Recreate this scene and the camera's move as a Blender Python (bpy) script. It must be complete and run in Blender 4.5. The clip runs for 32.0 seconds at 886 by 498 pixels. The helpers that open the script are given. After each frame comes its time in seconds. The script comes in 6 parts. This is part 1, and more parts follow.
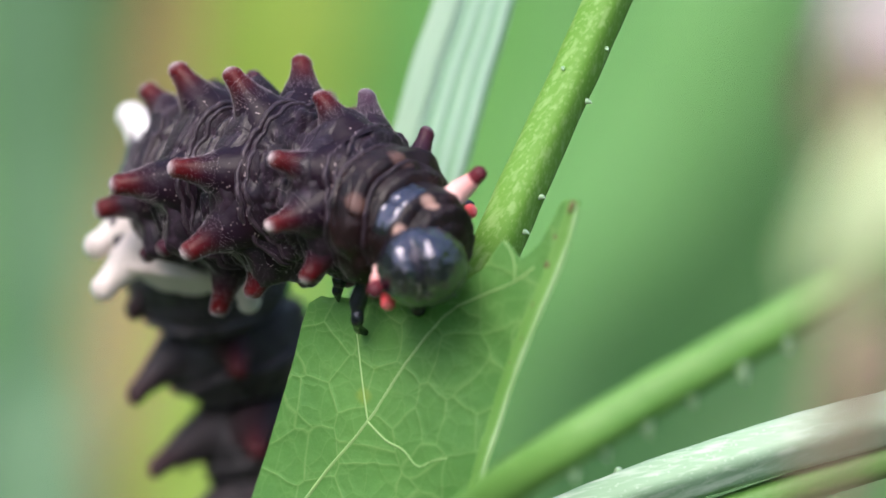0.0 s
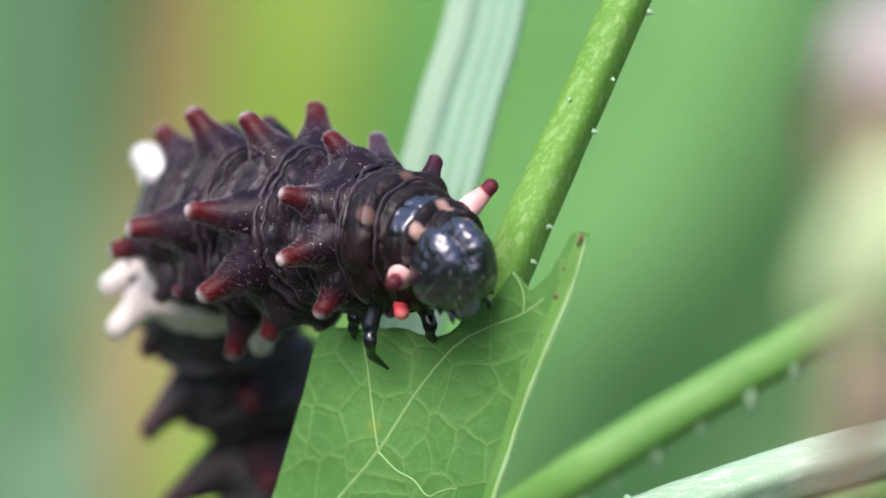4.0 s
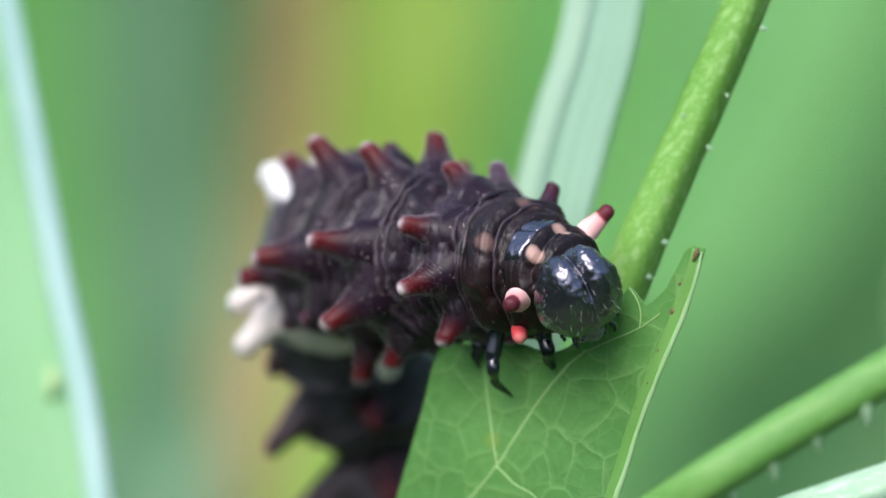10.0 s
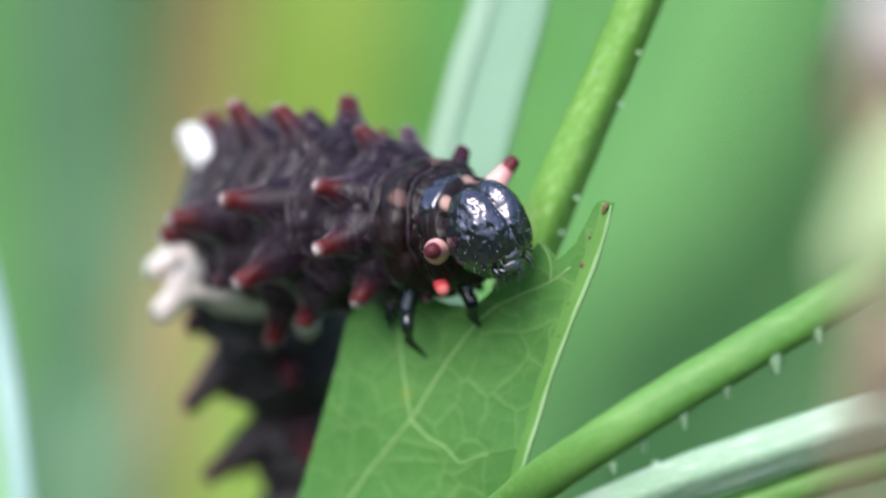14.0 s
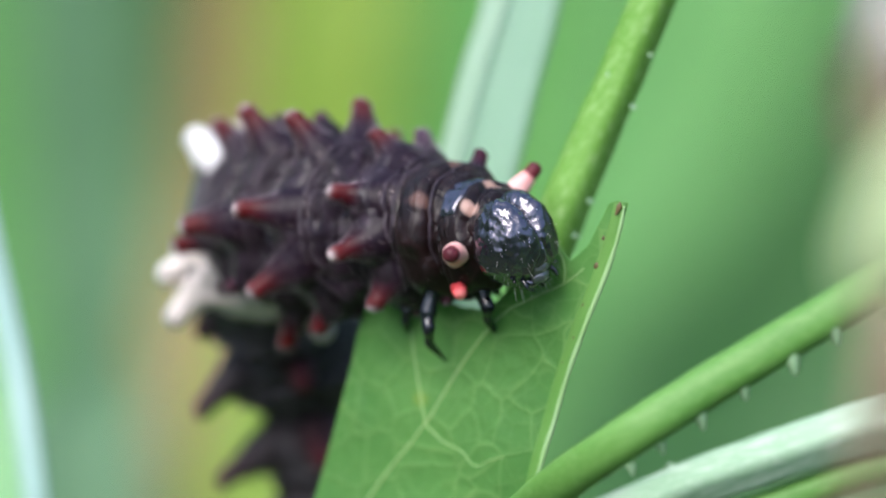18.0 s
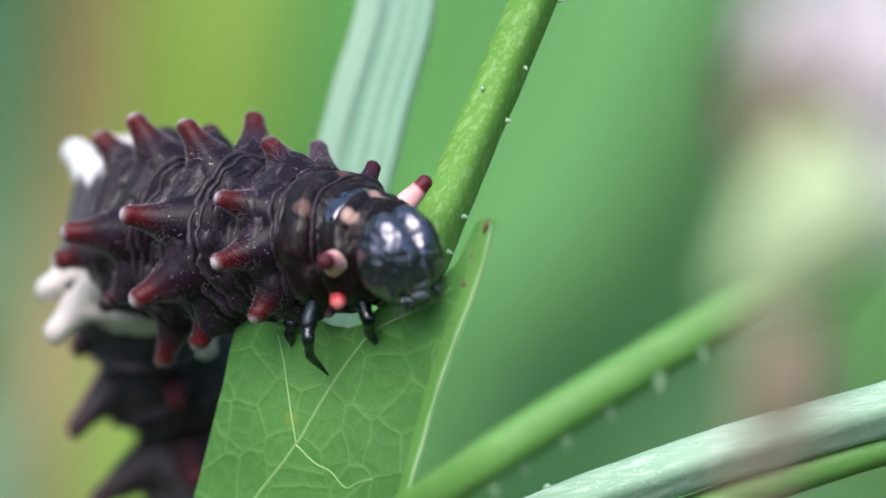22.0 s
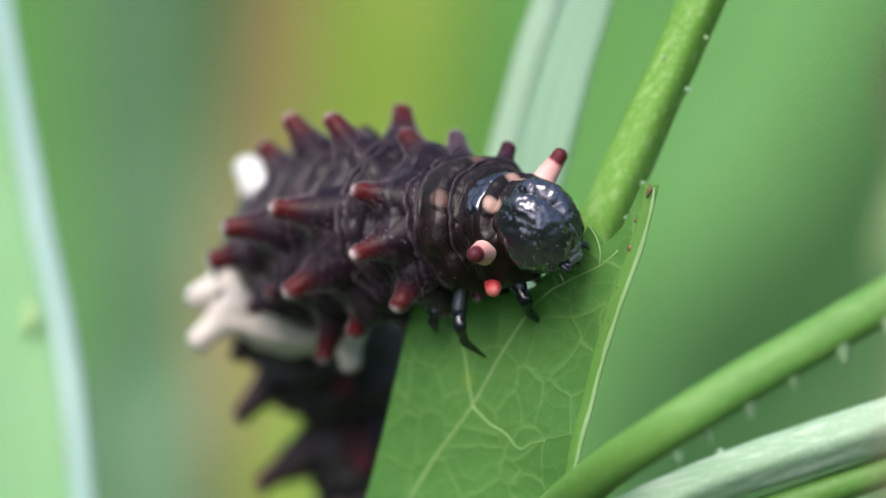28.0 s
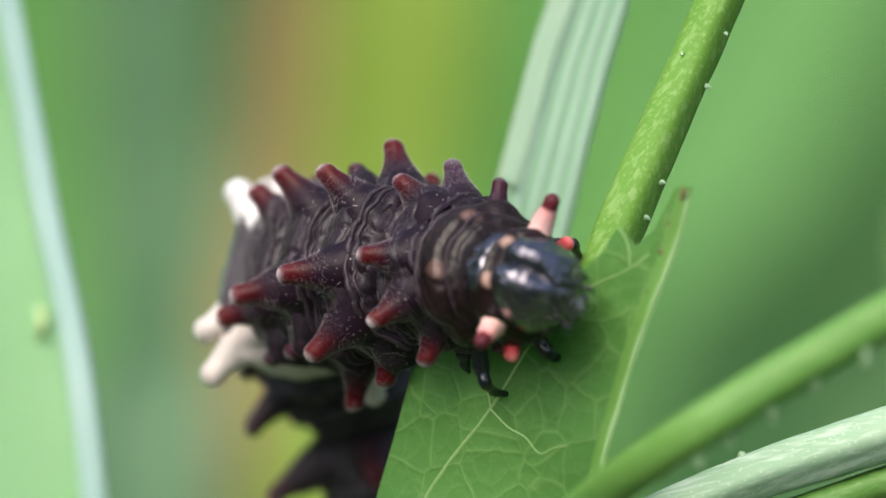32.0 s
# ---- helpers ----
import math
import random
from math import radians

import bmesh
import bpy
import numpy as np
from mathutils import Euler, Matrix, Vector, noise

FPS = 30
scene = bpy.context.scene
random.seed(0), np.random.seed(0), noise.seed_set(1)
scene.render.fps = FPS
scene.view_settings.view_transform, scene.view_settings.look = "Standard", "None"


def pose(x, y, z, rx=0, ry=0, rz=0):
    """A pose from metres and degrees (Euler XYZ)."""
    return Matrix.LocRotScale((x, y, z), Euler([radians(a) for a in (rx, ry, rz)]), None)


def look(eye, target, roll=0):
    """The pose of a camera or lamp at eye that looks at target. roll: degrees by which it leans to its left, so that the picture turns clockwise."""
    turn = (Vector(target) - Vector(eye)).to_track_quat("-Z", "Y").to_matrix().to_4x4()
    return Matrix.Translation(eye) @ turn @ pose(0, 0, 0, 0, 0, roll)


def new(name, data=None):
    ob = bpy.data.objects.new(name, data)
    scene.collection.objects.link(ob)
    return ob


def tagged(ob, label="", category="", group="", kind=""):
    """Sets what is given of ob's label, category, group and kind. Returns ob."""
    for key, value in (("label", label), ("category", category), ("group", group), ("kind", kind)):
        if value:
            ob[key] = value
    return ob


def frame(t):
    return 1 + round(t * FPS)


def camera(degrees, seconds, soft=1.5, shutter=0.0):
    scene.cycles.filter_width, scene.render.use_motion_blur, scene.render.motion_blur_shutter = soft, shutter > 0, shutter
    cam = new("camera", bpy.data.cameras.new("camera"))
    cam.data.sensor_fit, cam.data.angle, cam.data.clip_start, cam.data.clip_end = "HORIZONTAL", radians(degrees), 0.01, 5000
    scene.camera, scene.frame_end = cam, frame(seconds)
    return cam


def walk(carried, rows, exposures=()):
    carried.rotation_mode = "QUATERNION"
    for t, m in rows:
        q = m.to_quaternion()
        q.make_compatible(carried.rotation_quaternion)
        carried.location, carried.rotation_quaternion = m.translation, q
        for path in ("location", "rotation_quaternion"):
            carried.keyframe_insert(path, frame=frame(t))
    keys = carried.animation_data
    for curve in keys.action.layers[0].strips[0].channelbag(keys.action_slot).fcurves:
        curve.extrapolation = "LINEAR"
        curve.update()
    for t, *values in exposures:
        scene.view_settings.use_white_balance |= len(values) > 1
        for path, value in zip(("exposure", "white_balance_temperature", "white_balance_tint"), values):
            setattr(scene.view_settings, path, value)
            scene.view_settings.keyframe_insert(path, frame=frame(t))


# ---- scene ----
cam = camera(6.0, 32.0)
PATH = [
    (0, pose(-0.00016, -0.36423, 0.55255, 69.718, -1.000, -0.258)),
    (0.5, pose(-0.00010, -0.36427, 0.55257, 69.781, -0.822, -0.367)),
    (1, pose(-0.00008, -0.36417, 0.55255, 69.874, -0.735, -0.486)),
    (1.5, pose(-0.00007, -0.36382, 0.55244, 70.199, -0.831, -0.446)),
    (2, pose(0.00008, -0.36510, 0.55289, 69.927, -0.972, -0.546)),
    (2.5, pose(-0.00017, -0.36523, 0.55299, 69.923, -0.897, -0.405)),
    (3, pose(-0.00013, -0.36537, 0.55303, 69.942, -0.894, -0.677)),
    (3.5, pose(-0.00016, -0.36547, 0.55308, 69.897, -0.617, -0.391)),
    (5.5, pose(-0.00024, -0.37393, 0.55616, 69.997, -0.650, -0.289)),
    (6, pose(-0.00016, -0.37410, 0.55621, 69.849, -0.625, -0.608)),
    (6.5, pose(-0.00014, -0.36997, 0.55471, 69.654, -0.236, -0.655)),
    (7, pose(-0.00008, -0.36817, 0.55406, 69.812, -0.162, -0.558)),
    (7.5, pose(-0.00010, -0.36916, 0.55442, 70.056, -0.071, -0.389)),
    (8, pose(0.00004, -0.36758, 0.55386, 70.094, 0.140, -0.317)),
    (8.5, pose(0.00003, -0.36822, 0.55408, 70.186, -0.145, -0.241)),
    (9, pose(-0.00000, -0.36864, 0.55417, 70.000, -0.000, 0.000)),
    (9.5, pose(-0.00011, -0.36901, 0.55437, 69.903, 0.015, -0.008)),
    (10, pose(-0.00023, -0.37009, 0.55479, 70.021, 0.062, 0.254)),
    (10.5, pose(-0.00026, -0.37287, 0.55578, 69.965, 0.016, 0.076)),
    (11, pose(-0.00024, -0.37311, 0.55588, 70.222, -0.114, 0.471)),
    (11.5, pose(-0.00014, -0.37067, 0.55494, 69.839, -0.151, 0.231)),
    (12, pose(-0.00021, -0.37004, 0.55472, 69.693, 0.162, 0.044)),
    (12.5, pose(-0.00015, -0.36887, 0.55427, 69.863, -0.171, -0.120)),
    (13, pose(-0.00009, -0.37168, 0.55528, 69.743, -0.025, -0.192)),
    (13.5, pose(-0.00009, -0.37339, 0.55593, 69.773, -0.091, -0.317)),
    (15.5, pose(-0.00022, -0.37395, 0.55601, 69.545, -0.115, -0.051)),
    (16, pose(-0.00016, -0.37440, 0.55615, 69.687, 0.462, -0.081)),
    (16.5, pose(-0.00018, -0.37300, 0.55562, 69.699, 0.474, 0.033)),
    (17, pose(-0.00010, -0.37378, 0.55592, 69.960, 0.574, -0.310)),
    (17.5, pose(-0.00027, -0.37301, 0.55564, 69.781, 0.320, -0.537)),
    (18, pose(-0.00024, -0.37336, 0.55575, 69.780, 0.348, -0.380)),
    (18.5, pose(-0.00024, -0.37082, 0.55487, 69.559, 0.221, -0.533)),
    (19, pose(-0.00015, -0.37203, 0.55535, 69.915, 0.278, -0.584)),
    (19.5, pose(0.00002, -0.37115, 0.55503, 69.950, 0.303, -0.577)),
    (20, pose(-0.00012, -0.37313, 0.55573, 69.967, 0.328, -0.648)),
    (20.5, pose(-0.00003, -0.37003, 0.55464, 69.795, 0.568, -0.380)),
    (21, pose(0.00013, -0.36826, 0.55398, 69.858, 0.113, -0.663)),
    (21.5, pose(0.00031, -0.36753, 0.55375, 69.864, 0.124, -1.161)),
    (22, pose(0.00022, -0.36613, 0.55328, 69.864, 0.116, -1.155)),
    (22.5, pose(0.00023, -0.36810, 0.55399, 69.958, -0.125, -1.546)),
    (23, pose(0.00023, -0.36826, 0.55402, 69.604, 0.249, -1.316)),
    (23.5, pose(0.00035, -0.36781, 0.55388, 69.854, -0.036, -0.986)),
    (24, pose(0.00030, -0.36877, 0.55419, 69.767, 0.582, -0.948)),
    (24.5, pose(0.00033, -0.36713, 0.55362, 69.787, 0.226, -0.439)),
    (25, pose(0.00036, -0.36647, 0.55343, 69.821, 0.322, -0.450)),
    (25.5, pose(0.00034, -0.36732, 0.55372, 69.963, 0.422, -0.335)),
    (26, pose(0.00025, -0.36793, 0.55388, 70.255, -0.423, 0.647)),
    (26.5, pose(0.00024, -0.36834, 0.55401, 70.159, -0.495, 0.443)),
    (28.5, pose(0.00024, -0.37112, 0.55506, 69.528, -0.346, 0.334)),
    (29, pose(0.00024, -0.37075, 0.55493, 69.510, -0.145, 0.437)),
    (29.5, pose(0.00025, -0.36933, 0.55444, 69.630, -0.270, 0.461)),
    (30, pose(0.00024, -0.37081, 0.55499, 69.614, -0.230, 0.238)),
    (30.5, pose(0.00015, -0.36700, 0.55363, 69.623, 0.022, 0.333)),
    (31, pose(0.00016, -0.36663, 0.55348, 69.528, -0.113, 0.542)),
    (31.5, pose(0.00014, -0.36454, 0.55272, 69.545, -0.089, 0.626)),
    (32, pose(0.00014, -0.36473, 0.55283, 69.613, -0.110, 0.337)),
]
EXPOSURES = [
    (0, 1.20, 6500, 14), (3.5, 1.20, 6500, 14), (5.5, 1.20, 6230, 11), (9, 1.20, 6180, 9), (21, 1.20, 6180, 9), (22, 1.04, 6080, 8), (23, 0.77, 6020, 7), (24, 0.79, 6020, 7),
    (25, 0.89, 6120, 8), (26.5, 1.00, 6330, 8), (28.5, 1.03, 6730, 8), (32, 1.03, 6930, 8),
]
walk(cam, PATH, EXPOSURES)
cam.data.dof.use_dof = True
cam.data.dof.focus_distance = 0.3925
cam.data.dof.aperture_fstop = 22.0
cam.data.dof.aperture_blades = 0

# The plant's own frame: x to the right, y up, d deep, in millimetres, leaning 20 degrees forward from level.
PLAN = Matrix.Translation((0, 0, 0.42)) @ Matrix.Rotation(radians(-20), 4, "X")


def local(x, y, d):
    return Vector((x, d, y)) * 0.001


def at(x, y, d):
    return PLAN @ local(x, y, d)


# ---- light ----
world = bpy.data.worlds.new("sky")
scene.world = world
world.use_nodes = True
wn = world.node_tree.nodes
sky = wn.new("ShaderNodeTexSky")
sky.sky_type = "NISHITA"
sky.sun_disc = False
sky.sun_elevation, sky.sun_rotation = radians(58), radians(-150)
sky.dust_density = 3.0
world.node_tree.links.new(sky.outputs["Color"], wn["Background"].inputs["Color"])
wn["Background"].inputs["Strength"].default_value = 0.155
sun = new("sun", bpy.data.lights.new("sun", "SUN"))
sun.data.energy, sun.data.angle, sun.data.color = 1.5, radians(42), (1.0, 0.95, 0.88)
sun.matrix_world = look((-0.5, -0.6, 1.9), (0, 0, 0.4))


# ---- materials ----
class Mat:
    """A node material built step by step on a Principled BSDF."""

    def __init__(self, name, colour, rough=0.6, **more):
        self.m = bpy.data.materials.new(name)
        self.m.use_nodes = True
        self.n, self.l = self.m.node_tree.nodes, self.m.node_tree.links
        self.b = self.n["Principled BSDF"]
        self.b.inputs["Base Color"].default_value = (*colour, 1)
        self.b.inputs["Roughness"].default_value = rough
        for key, value in more.items():
            self.b.inputs[key.replace("_", " ")].default_value = value
        self.coord = self.n.new("ShaderNodeTexCoord")
        self.colour = None
        self.base = colour

    def noise(self, scale, detail=4.0, space="Object", distort=0.0):
        t = self.n.new("ShaderNodeTexNoise")
        t.inputs["Scale"].default_value, t.inputs["Detail"].default_value = scale, detail
        t.inputs["Distortion"].default_value = distort
        self.l.new(self.coord.outputs[space], t.inputs["Vector"])
        return t.outputs["Fac"]

    def cells(self, scale, feature="DISTANCE_TO_EDGE", warp=0.0):
        t = self.n.new("ShaderNodeTexVoronoi")
        t.feature = feature
        t.inputs["Scale"].default_value = scale
        vec = self.coord.outputs["Object"]
        if warp:
            nz = self.n.new("ShaderNodeTexNoise")
            nz.inputs["Scale"].default_value = scale * 0.7
            self.l.new(vec, nz.inputs["Vector"])
            mx = self.n.new("ShaderNodeVectorMath")
            mx.operation = "MULTIPLY_ADD"
            mx.inputs[1].default_value = (warp, warp, warp)
            self.l.new(nz.outputs["Color"], mx.inputs[0])
            self.l.new(vec, mx.inputs[2])
            vec = mx.outputs[0]
        self.l.new(vec, t.inputs["Vector"])
        return t.outputs["Distance"]

    def axis(self, which, space="Generated"):
        s = self.n.new("ShaderNodeSeparateXYZ")
        self.l.new(self.coord.outputs[space], s.inputs[0])
        return s.outputs[which]

    def ramp(self, fac, *stops):
        r = self.n.new("ShaderNodeValToRGB")
        while len(r.color_ramp.elements) < len(stops):
            r.color_ramp.elements.new(0.5)
        for e, (p, c) in zip(r.color_ramp.elements, stops):
            e.position = p
            e.color = (*c, 1) if not isinstance(c, float) else (c, c, c, 1)
        self.l.new(fac, r.inputs[0])
        return r.outputs["Color"]

    def over(self, fac, colour):
        """Lay a colour (or a colour output) over what is there, by fac."""
        mx = self.n.new("ShaderNodeMix")
        mx.data_type = "RGBA"
        if self.colour is None:
            mx.inputs[6].default_value = (*self.base, 1)
        else:
            self.l.new(self.colour, mx.inputs[6])
        if isinstance(colour, tuple):
            mx.inputs[7].default_value = (*colour, 1)
        else:
            self.l.new(colour, mx.inputs[7])
        if isinstance(fac, float):
            mx.inputs[0].default_value = fac
        else:
            self.l.new(fac, mx.inputs[0])
        self.colour = mx.outputs[2]
        self.l.new(self.colour, self.b.inputs["Base Color"])
        return self

    def bump(self, height, distance, strength=0.6):
        bp = self.n.new("ShaderNodeBump")
        bp.inputs["Distance"].default_value, bp.inputs["Strength"].default_value = distance, strength
        self.l.new(height, bp.inputs["Height"])
        if self.b.inputs["Normal"].is_linked:
            self.l.new(self.b.inputs["Normal"].links[0].from_socket, bp.inputs["Normal"])
        self.l.new(bp.outputs["Normal"], self.b.inputs["Normal"])
        return self

    def rough(self, fac, low, high):
        mr = self.n.new("ShaderNodeMapRange")
        mr.inputs["To Min"].default_value, mr.inputs["To Max"].default_value = low, high
        self.l.new(fac, mr.inputs["Value"])
        self.l.new(mr.outputs[0], self.b.inputs["Roughness"])
        return self

    def shine_through(self, share, tint):
        """Light that passes through a thin leaf."""
        tr = self.n.new("ShaderNodeBsdfTranslucent")
        tr.inputs["Color"].default_value = (*tint, 1)
        mx = self.n.new("ShaderNodeMixShader")
        mx.inputs[0].default_value = share
        self.l.new(self.b.outputs[0], mx.inputs[1])
        self.l.new(tr.outputs[0], mx.inputs[2])
        self.l.new(mx.outputs[0], self.n["Material Output"].inputs["Surface"])
        return self


def speckled(mat, scale, size, colour, patch=700):
    """Tiny pale hairs' ends, scattered in patches."""
    dots = mat.ramp(mat.cells(scale, "F1"), (0.0, 1.0), (size, 1.0), (size * 1.35, 0.0))
    where = mat.ramp(mat.noise(patch, 3), (0.47, 0.0), (0.56, 1.0))
    both = mat.n.new("ShaderNodeMath")
    both.operation = "MULTIPLY"
    mat.l.new(dots, both.inputs[0])
    mat.l.new(where, both.inputs[1])
    return mat.over(both.outputs[0], colour)


VELVET = dict(Sheen_Weight=0.3, Sheen_Roughness=0.25, Sheen_Tint=(0.85, 0.75, 0.85, 1), Specular_IOR_Level=0.3)


def body_material(name, base, dark, fold, rough=0.45, relief=1.0):
    m = Mat(name, base, rough, **VELVET)
    m.over(m.ramp(m.noise(420, 3), (0.4, 0.0), (0.65, 1.0)), dark)
    m.over(m.ramp(m.noise(1100, 6, distort=1.5), (0.5, 0.0), (0.72, 0.9)), fold)
    m = speckled(m, 3600, 0.08 if relief > 0.5 else 0.05, (0.42, 0.38, 0.40), 330)
    m.rough(m.noise(700, 4), rough - 0.16, rough + 0.14)
    m.bump(m.noise(500, 3, distort=0.6), 0.00010 * relief, 0.6)
    m.bump(m.noise(1900, 4, distort=0.6), 0.00007, 0.7)
    m.b.inputs["Sheen Weight"].default_value = 0.3
    m.b.inputs["Sheen Roughness"].default_value = 0.15
    m.b.inputs["Sheen Tint"].default_value = (0.76, 0.62, 0.84, 1)
    m.b.inputs["Specular IOR Level"].default_value = 0.3
    m.bump(m.noise(7000, 3), 0.00004, 0.5)
    return m


M_BODY = body_material("black velvet skin", (0.013, 0.0068, 0.0125), (0.006, 0.0032, 0.0058), (0.032, 0.017, 0.032)).m
# Fold rims: their down and the light they catch, both in a paler colour.
w = body_material("velvet fold greyed for rim light", (0.030, 0.020, 0.028), (0.012, 0.008, 0.012), (0.055, 0.038, 0.052), 0.5, 0.3)
M_FOLD = w.m


def patched_skin(name, x, y, z, sizes, colour):
    """Smooth dark red-black skin with a pair of salmon patches."""
    m = body_material(name, (0.010, 0.0035, 0.004), (0.003, 0.0015, 0.002), (0.020, 0.008, 0.010), 0.42, 0.2)
    for side in (1, -1):
        shift, size, far = (m.n.new("ShaderNodeVectorMath") for k in range(3))
        shift.operation, size.operation, far.operation = "SUBTRACT", "MULTIPLY", "LENGTH"
        shift.inputs[1].default_value = (side * x, y, z)
        size.inputs[1].default_value = sizes
        m.l.new(m.coord.outputs["Object"], shift.inputs[0])
        m.l.new(shift.outputs[0], size.inputs[0])
        m.l.new(size.outputs[0], far.inputs[0])
        m.over(m.ramp(far.outputs["Value"], (0.1, 1.0), (0.6, 0.75), (0.85, 0.35), (1.1, 0.0)), colour)
    return m.m


M_COLLAR = patched_skin("dark red-black collar skin with salmon patches", 0.00105, 0.00072, 0.00212, (2100, 1900, 1400), (0.46, 0.29, 0.24))
M_PATCHED = patched_skin("dark red-black skin with salmon patches", 0.00157, 0.00063, 0.00249, (2000, 1250, 1500), (0.115, 0.062, 0.052))
M_TAIL = body_material("dull black skin", (0.040, 0.036, 0.040), (0.027, 0.024, 0.028), (0.060, 0.052, 0.058)).m
w = Mat("cream skin", (0.57, 0.51, 0.48), 0.6, Sheen_Weight=0.2)
w.over(w.ramp(w.noise(500, 4), (0.4, 0.0), (0.7, 0.6)), (0.52, 0.45, 0.42)).bump(w.noise(1200, 5), 0.0002, 0.5)
M_CREAM = w.m
w = Mat("cream saddle skin with black belly", (0.57, 0.51, 0.48), 0.6, Sheen_Weight=0.2)
w.over(w.ramp(w.noise(500, 4), (0.4, 0.0), (0.7, 0.6)), (0.52, 0.45, 0.42)).bump(w.noise(1200, 5), 0.0002, 0.5)
w.over(w.ramp(w.axis(2), (0.10, 1.0), (0.17, 0.0)), (0.008, 0.005, 0.008))
w.over(w.ramp(w.axis(1), (0.90, 0.0), (0.95, 1.0)), (0.010, 0.006, 0.010))
w.over(w.ramp(w.axis(2), (0.82, 0.0), (0.88, 1.0)), (0.03, 0.022, 0.03))
M_SADDLE = w.m
w = Mat("white skin", (0.62, 0.60, 0.60), 0.55, Sheen_Weight=0.2)
w.bump(w.noise(1500, 5), 0.00012, 0.5)
M_WHITE = w.m


def tubercle_material(name, stops, speck=True):
    m = Mat(name, (0.05, 0.01, 0.015), 0.4, **VELVET)
    m.over(1.0, m.ramp(m.axis(2), *stops))
    m.over(m.ramp(m.noise(900, 4), (0.45, 0.0), (0.7, 0.45)), (0.012, 0.003, 0.006)) if speck else None
    m.b.inputs["Sheen Weight"].default_value = 0.3
    m.b.inputs["Specular IOR Level"].default_value = 0.16
    m.b.inputs["Sheen Roughness"].default_value = 0.12
    m.b.inputs["Sheen Tint"].default_value = (0.95, 0.84, 0.88, 1)
    m.rough(m.noise(900, 4), 0.32, 0.55)
    if speck:
        m = speckled(m, 4300, 0.11, (0.60, 0.48, 0.48), 600)
    m.bump(m.noise(2500, 5), 0.00008, 0.6)
    return m.m


M_TUB = tubercle_material("dark red tubercle skin", [(0.0, (0.010, 0.005, 0.010)), (0.42, (0.010, 0.004, 0.010)), (0.56, (0.016, 0.003, 0.009)), (0.70, (0.042, 0.002, 0.005)), (0.84, (0.072, 0.0025, 0.004)), (0.89, (0.085, 0.007, 0.009)), (0.925, (0.16, 0.085, 0.09)), (0.955, (0.50, 0.41, 0.42))])
M_TUB_DARK = tubercle_material("purple-black tubercle skin", [(0.0, (0.010, 0.007, 0.010)), (0.5, (0.020, 0.009, 0.018)), (0.9, (0.045, 0.010, 0.020)), (1.0, (0.20, 0.16, 0.18))])
M_TUB_GREY = tubercle_material("purple-grey tubercle skin", [(0.0, (0.010, 0.006, 0.010)), (0.5, (0.022, 0.010, 0.020)), (0.8, (0.05, 0.024, 0.042)), (1.0, (0.26, 0.22, 0.26))])
M_TUB_TAIL = tubercle_material("dull black tubercle skin", [(0.0, (0.034, 0.030, 0.034)), (0.6, (0.036, 0.028, 0.032)), (1.0, (0.042, 0.022, 0.026))], False)
M_TUB_TAIL_RED = tubercle_material("dull red tubercle skin", [(0.0, (0.034, 0.030, 0.034)), (0.6, (0.042, 0.020, 0.025)), (1.0, (0.085, 0.014, 0.020))], False)
M_TUB_TAIL.node_tree.nodes["Principled BSDF"].inputs["Sheen Weight"].default_value = 0.15
M_TAIL.node_tree.nodes["Principled BSDF"].inputs["Sheen Weight"].default_value = 0.2
M_TAIL.node_tree.nodes["Principled BSDF"].inputs["Specular IOR Level"].default_value = 0.2
M_HORN = tubercle_material("pink horn skin", [(0.0, (0.74, 0.47, 0.44)), (0.3, (0.76, 0.47, 0.44)), (0.68, (0.72, 0.33, 0.32)), (0.74, (0.12, 0.016, 0.024)), (1.0, (0.07, 0.015, 0.022))], False)
M_CORAL = tubercle_material("coral red skin", [(0.0, (0.25, 0.03, 0.035)), (0.6, (0.50, 0.05, 0.055)), (0.85, (0.66, 0.09, 0.10)), (1.0, (0.78, 0.22, 0.21))], False)


def chitin(name, seam=False):
    """Black horny skin, glossy with fine dents; the head's has the highlight on its middle seam painted as a pale line.
    """
    m = Mat(name, (0.009, 0.009, 0.015), 0.2, Specular_IOR_Level=0.95, IOR=1.75, Specular_Tint=(0.92, 0.88, 1.0, 1))
    if seam:
        m.over(m.ramp(m.axis(0), (0.490, 0.0), (0.5, 0.5), (0.510, 0.0)), (0.12, 0.13, 0.15))
    m.rough(m.noise(1200, 4), 0.08, 0.27).bump(m.noise(1000, 4), 0.00006, 0.6).bump(m.noise(2400, 4, distort=0.6), 0.00004, 0.5).bump(m.cells(2600, "F1"), 0.00004, 0.6)
    return speckled(m, 3000, 0.07, (0.5, 0.5, 0.52), 400).m


M_CHITIN = chitin("black chitin")
M_HEAD = chitin("black head chitin", True)
w = Mat("bluish wrinkled chitin", (0.030, 0.034, 0.046), 0.30, Specular_IOR_Level=0.8, IOR=1.9)
w.bump(w.noise(2600, 5, distort=1.0), 0.00016, 0.9)
M_LIP = w.m
w = Mat("black leg chitin", (0.006, 0.007, 0.011), 0.2, Specular_IOR_Level=0.7)
w.bump(w.noise(3000, 4), 0.00006, 0.4)
M_LEG = w.m
w = Mat("downy hair", (0.66, 0.58, 0.66), 0.5)
w.shine_through(0.4, (0.6, 0.5, 0.52))
M_FUZZ = w.m
w = Mat("pale hair", (0.62, 0.60, 0.56), 0.4)
M_HAIR = w.m


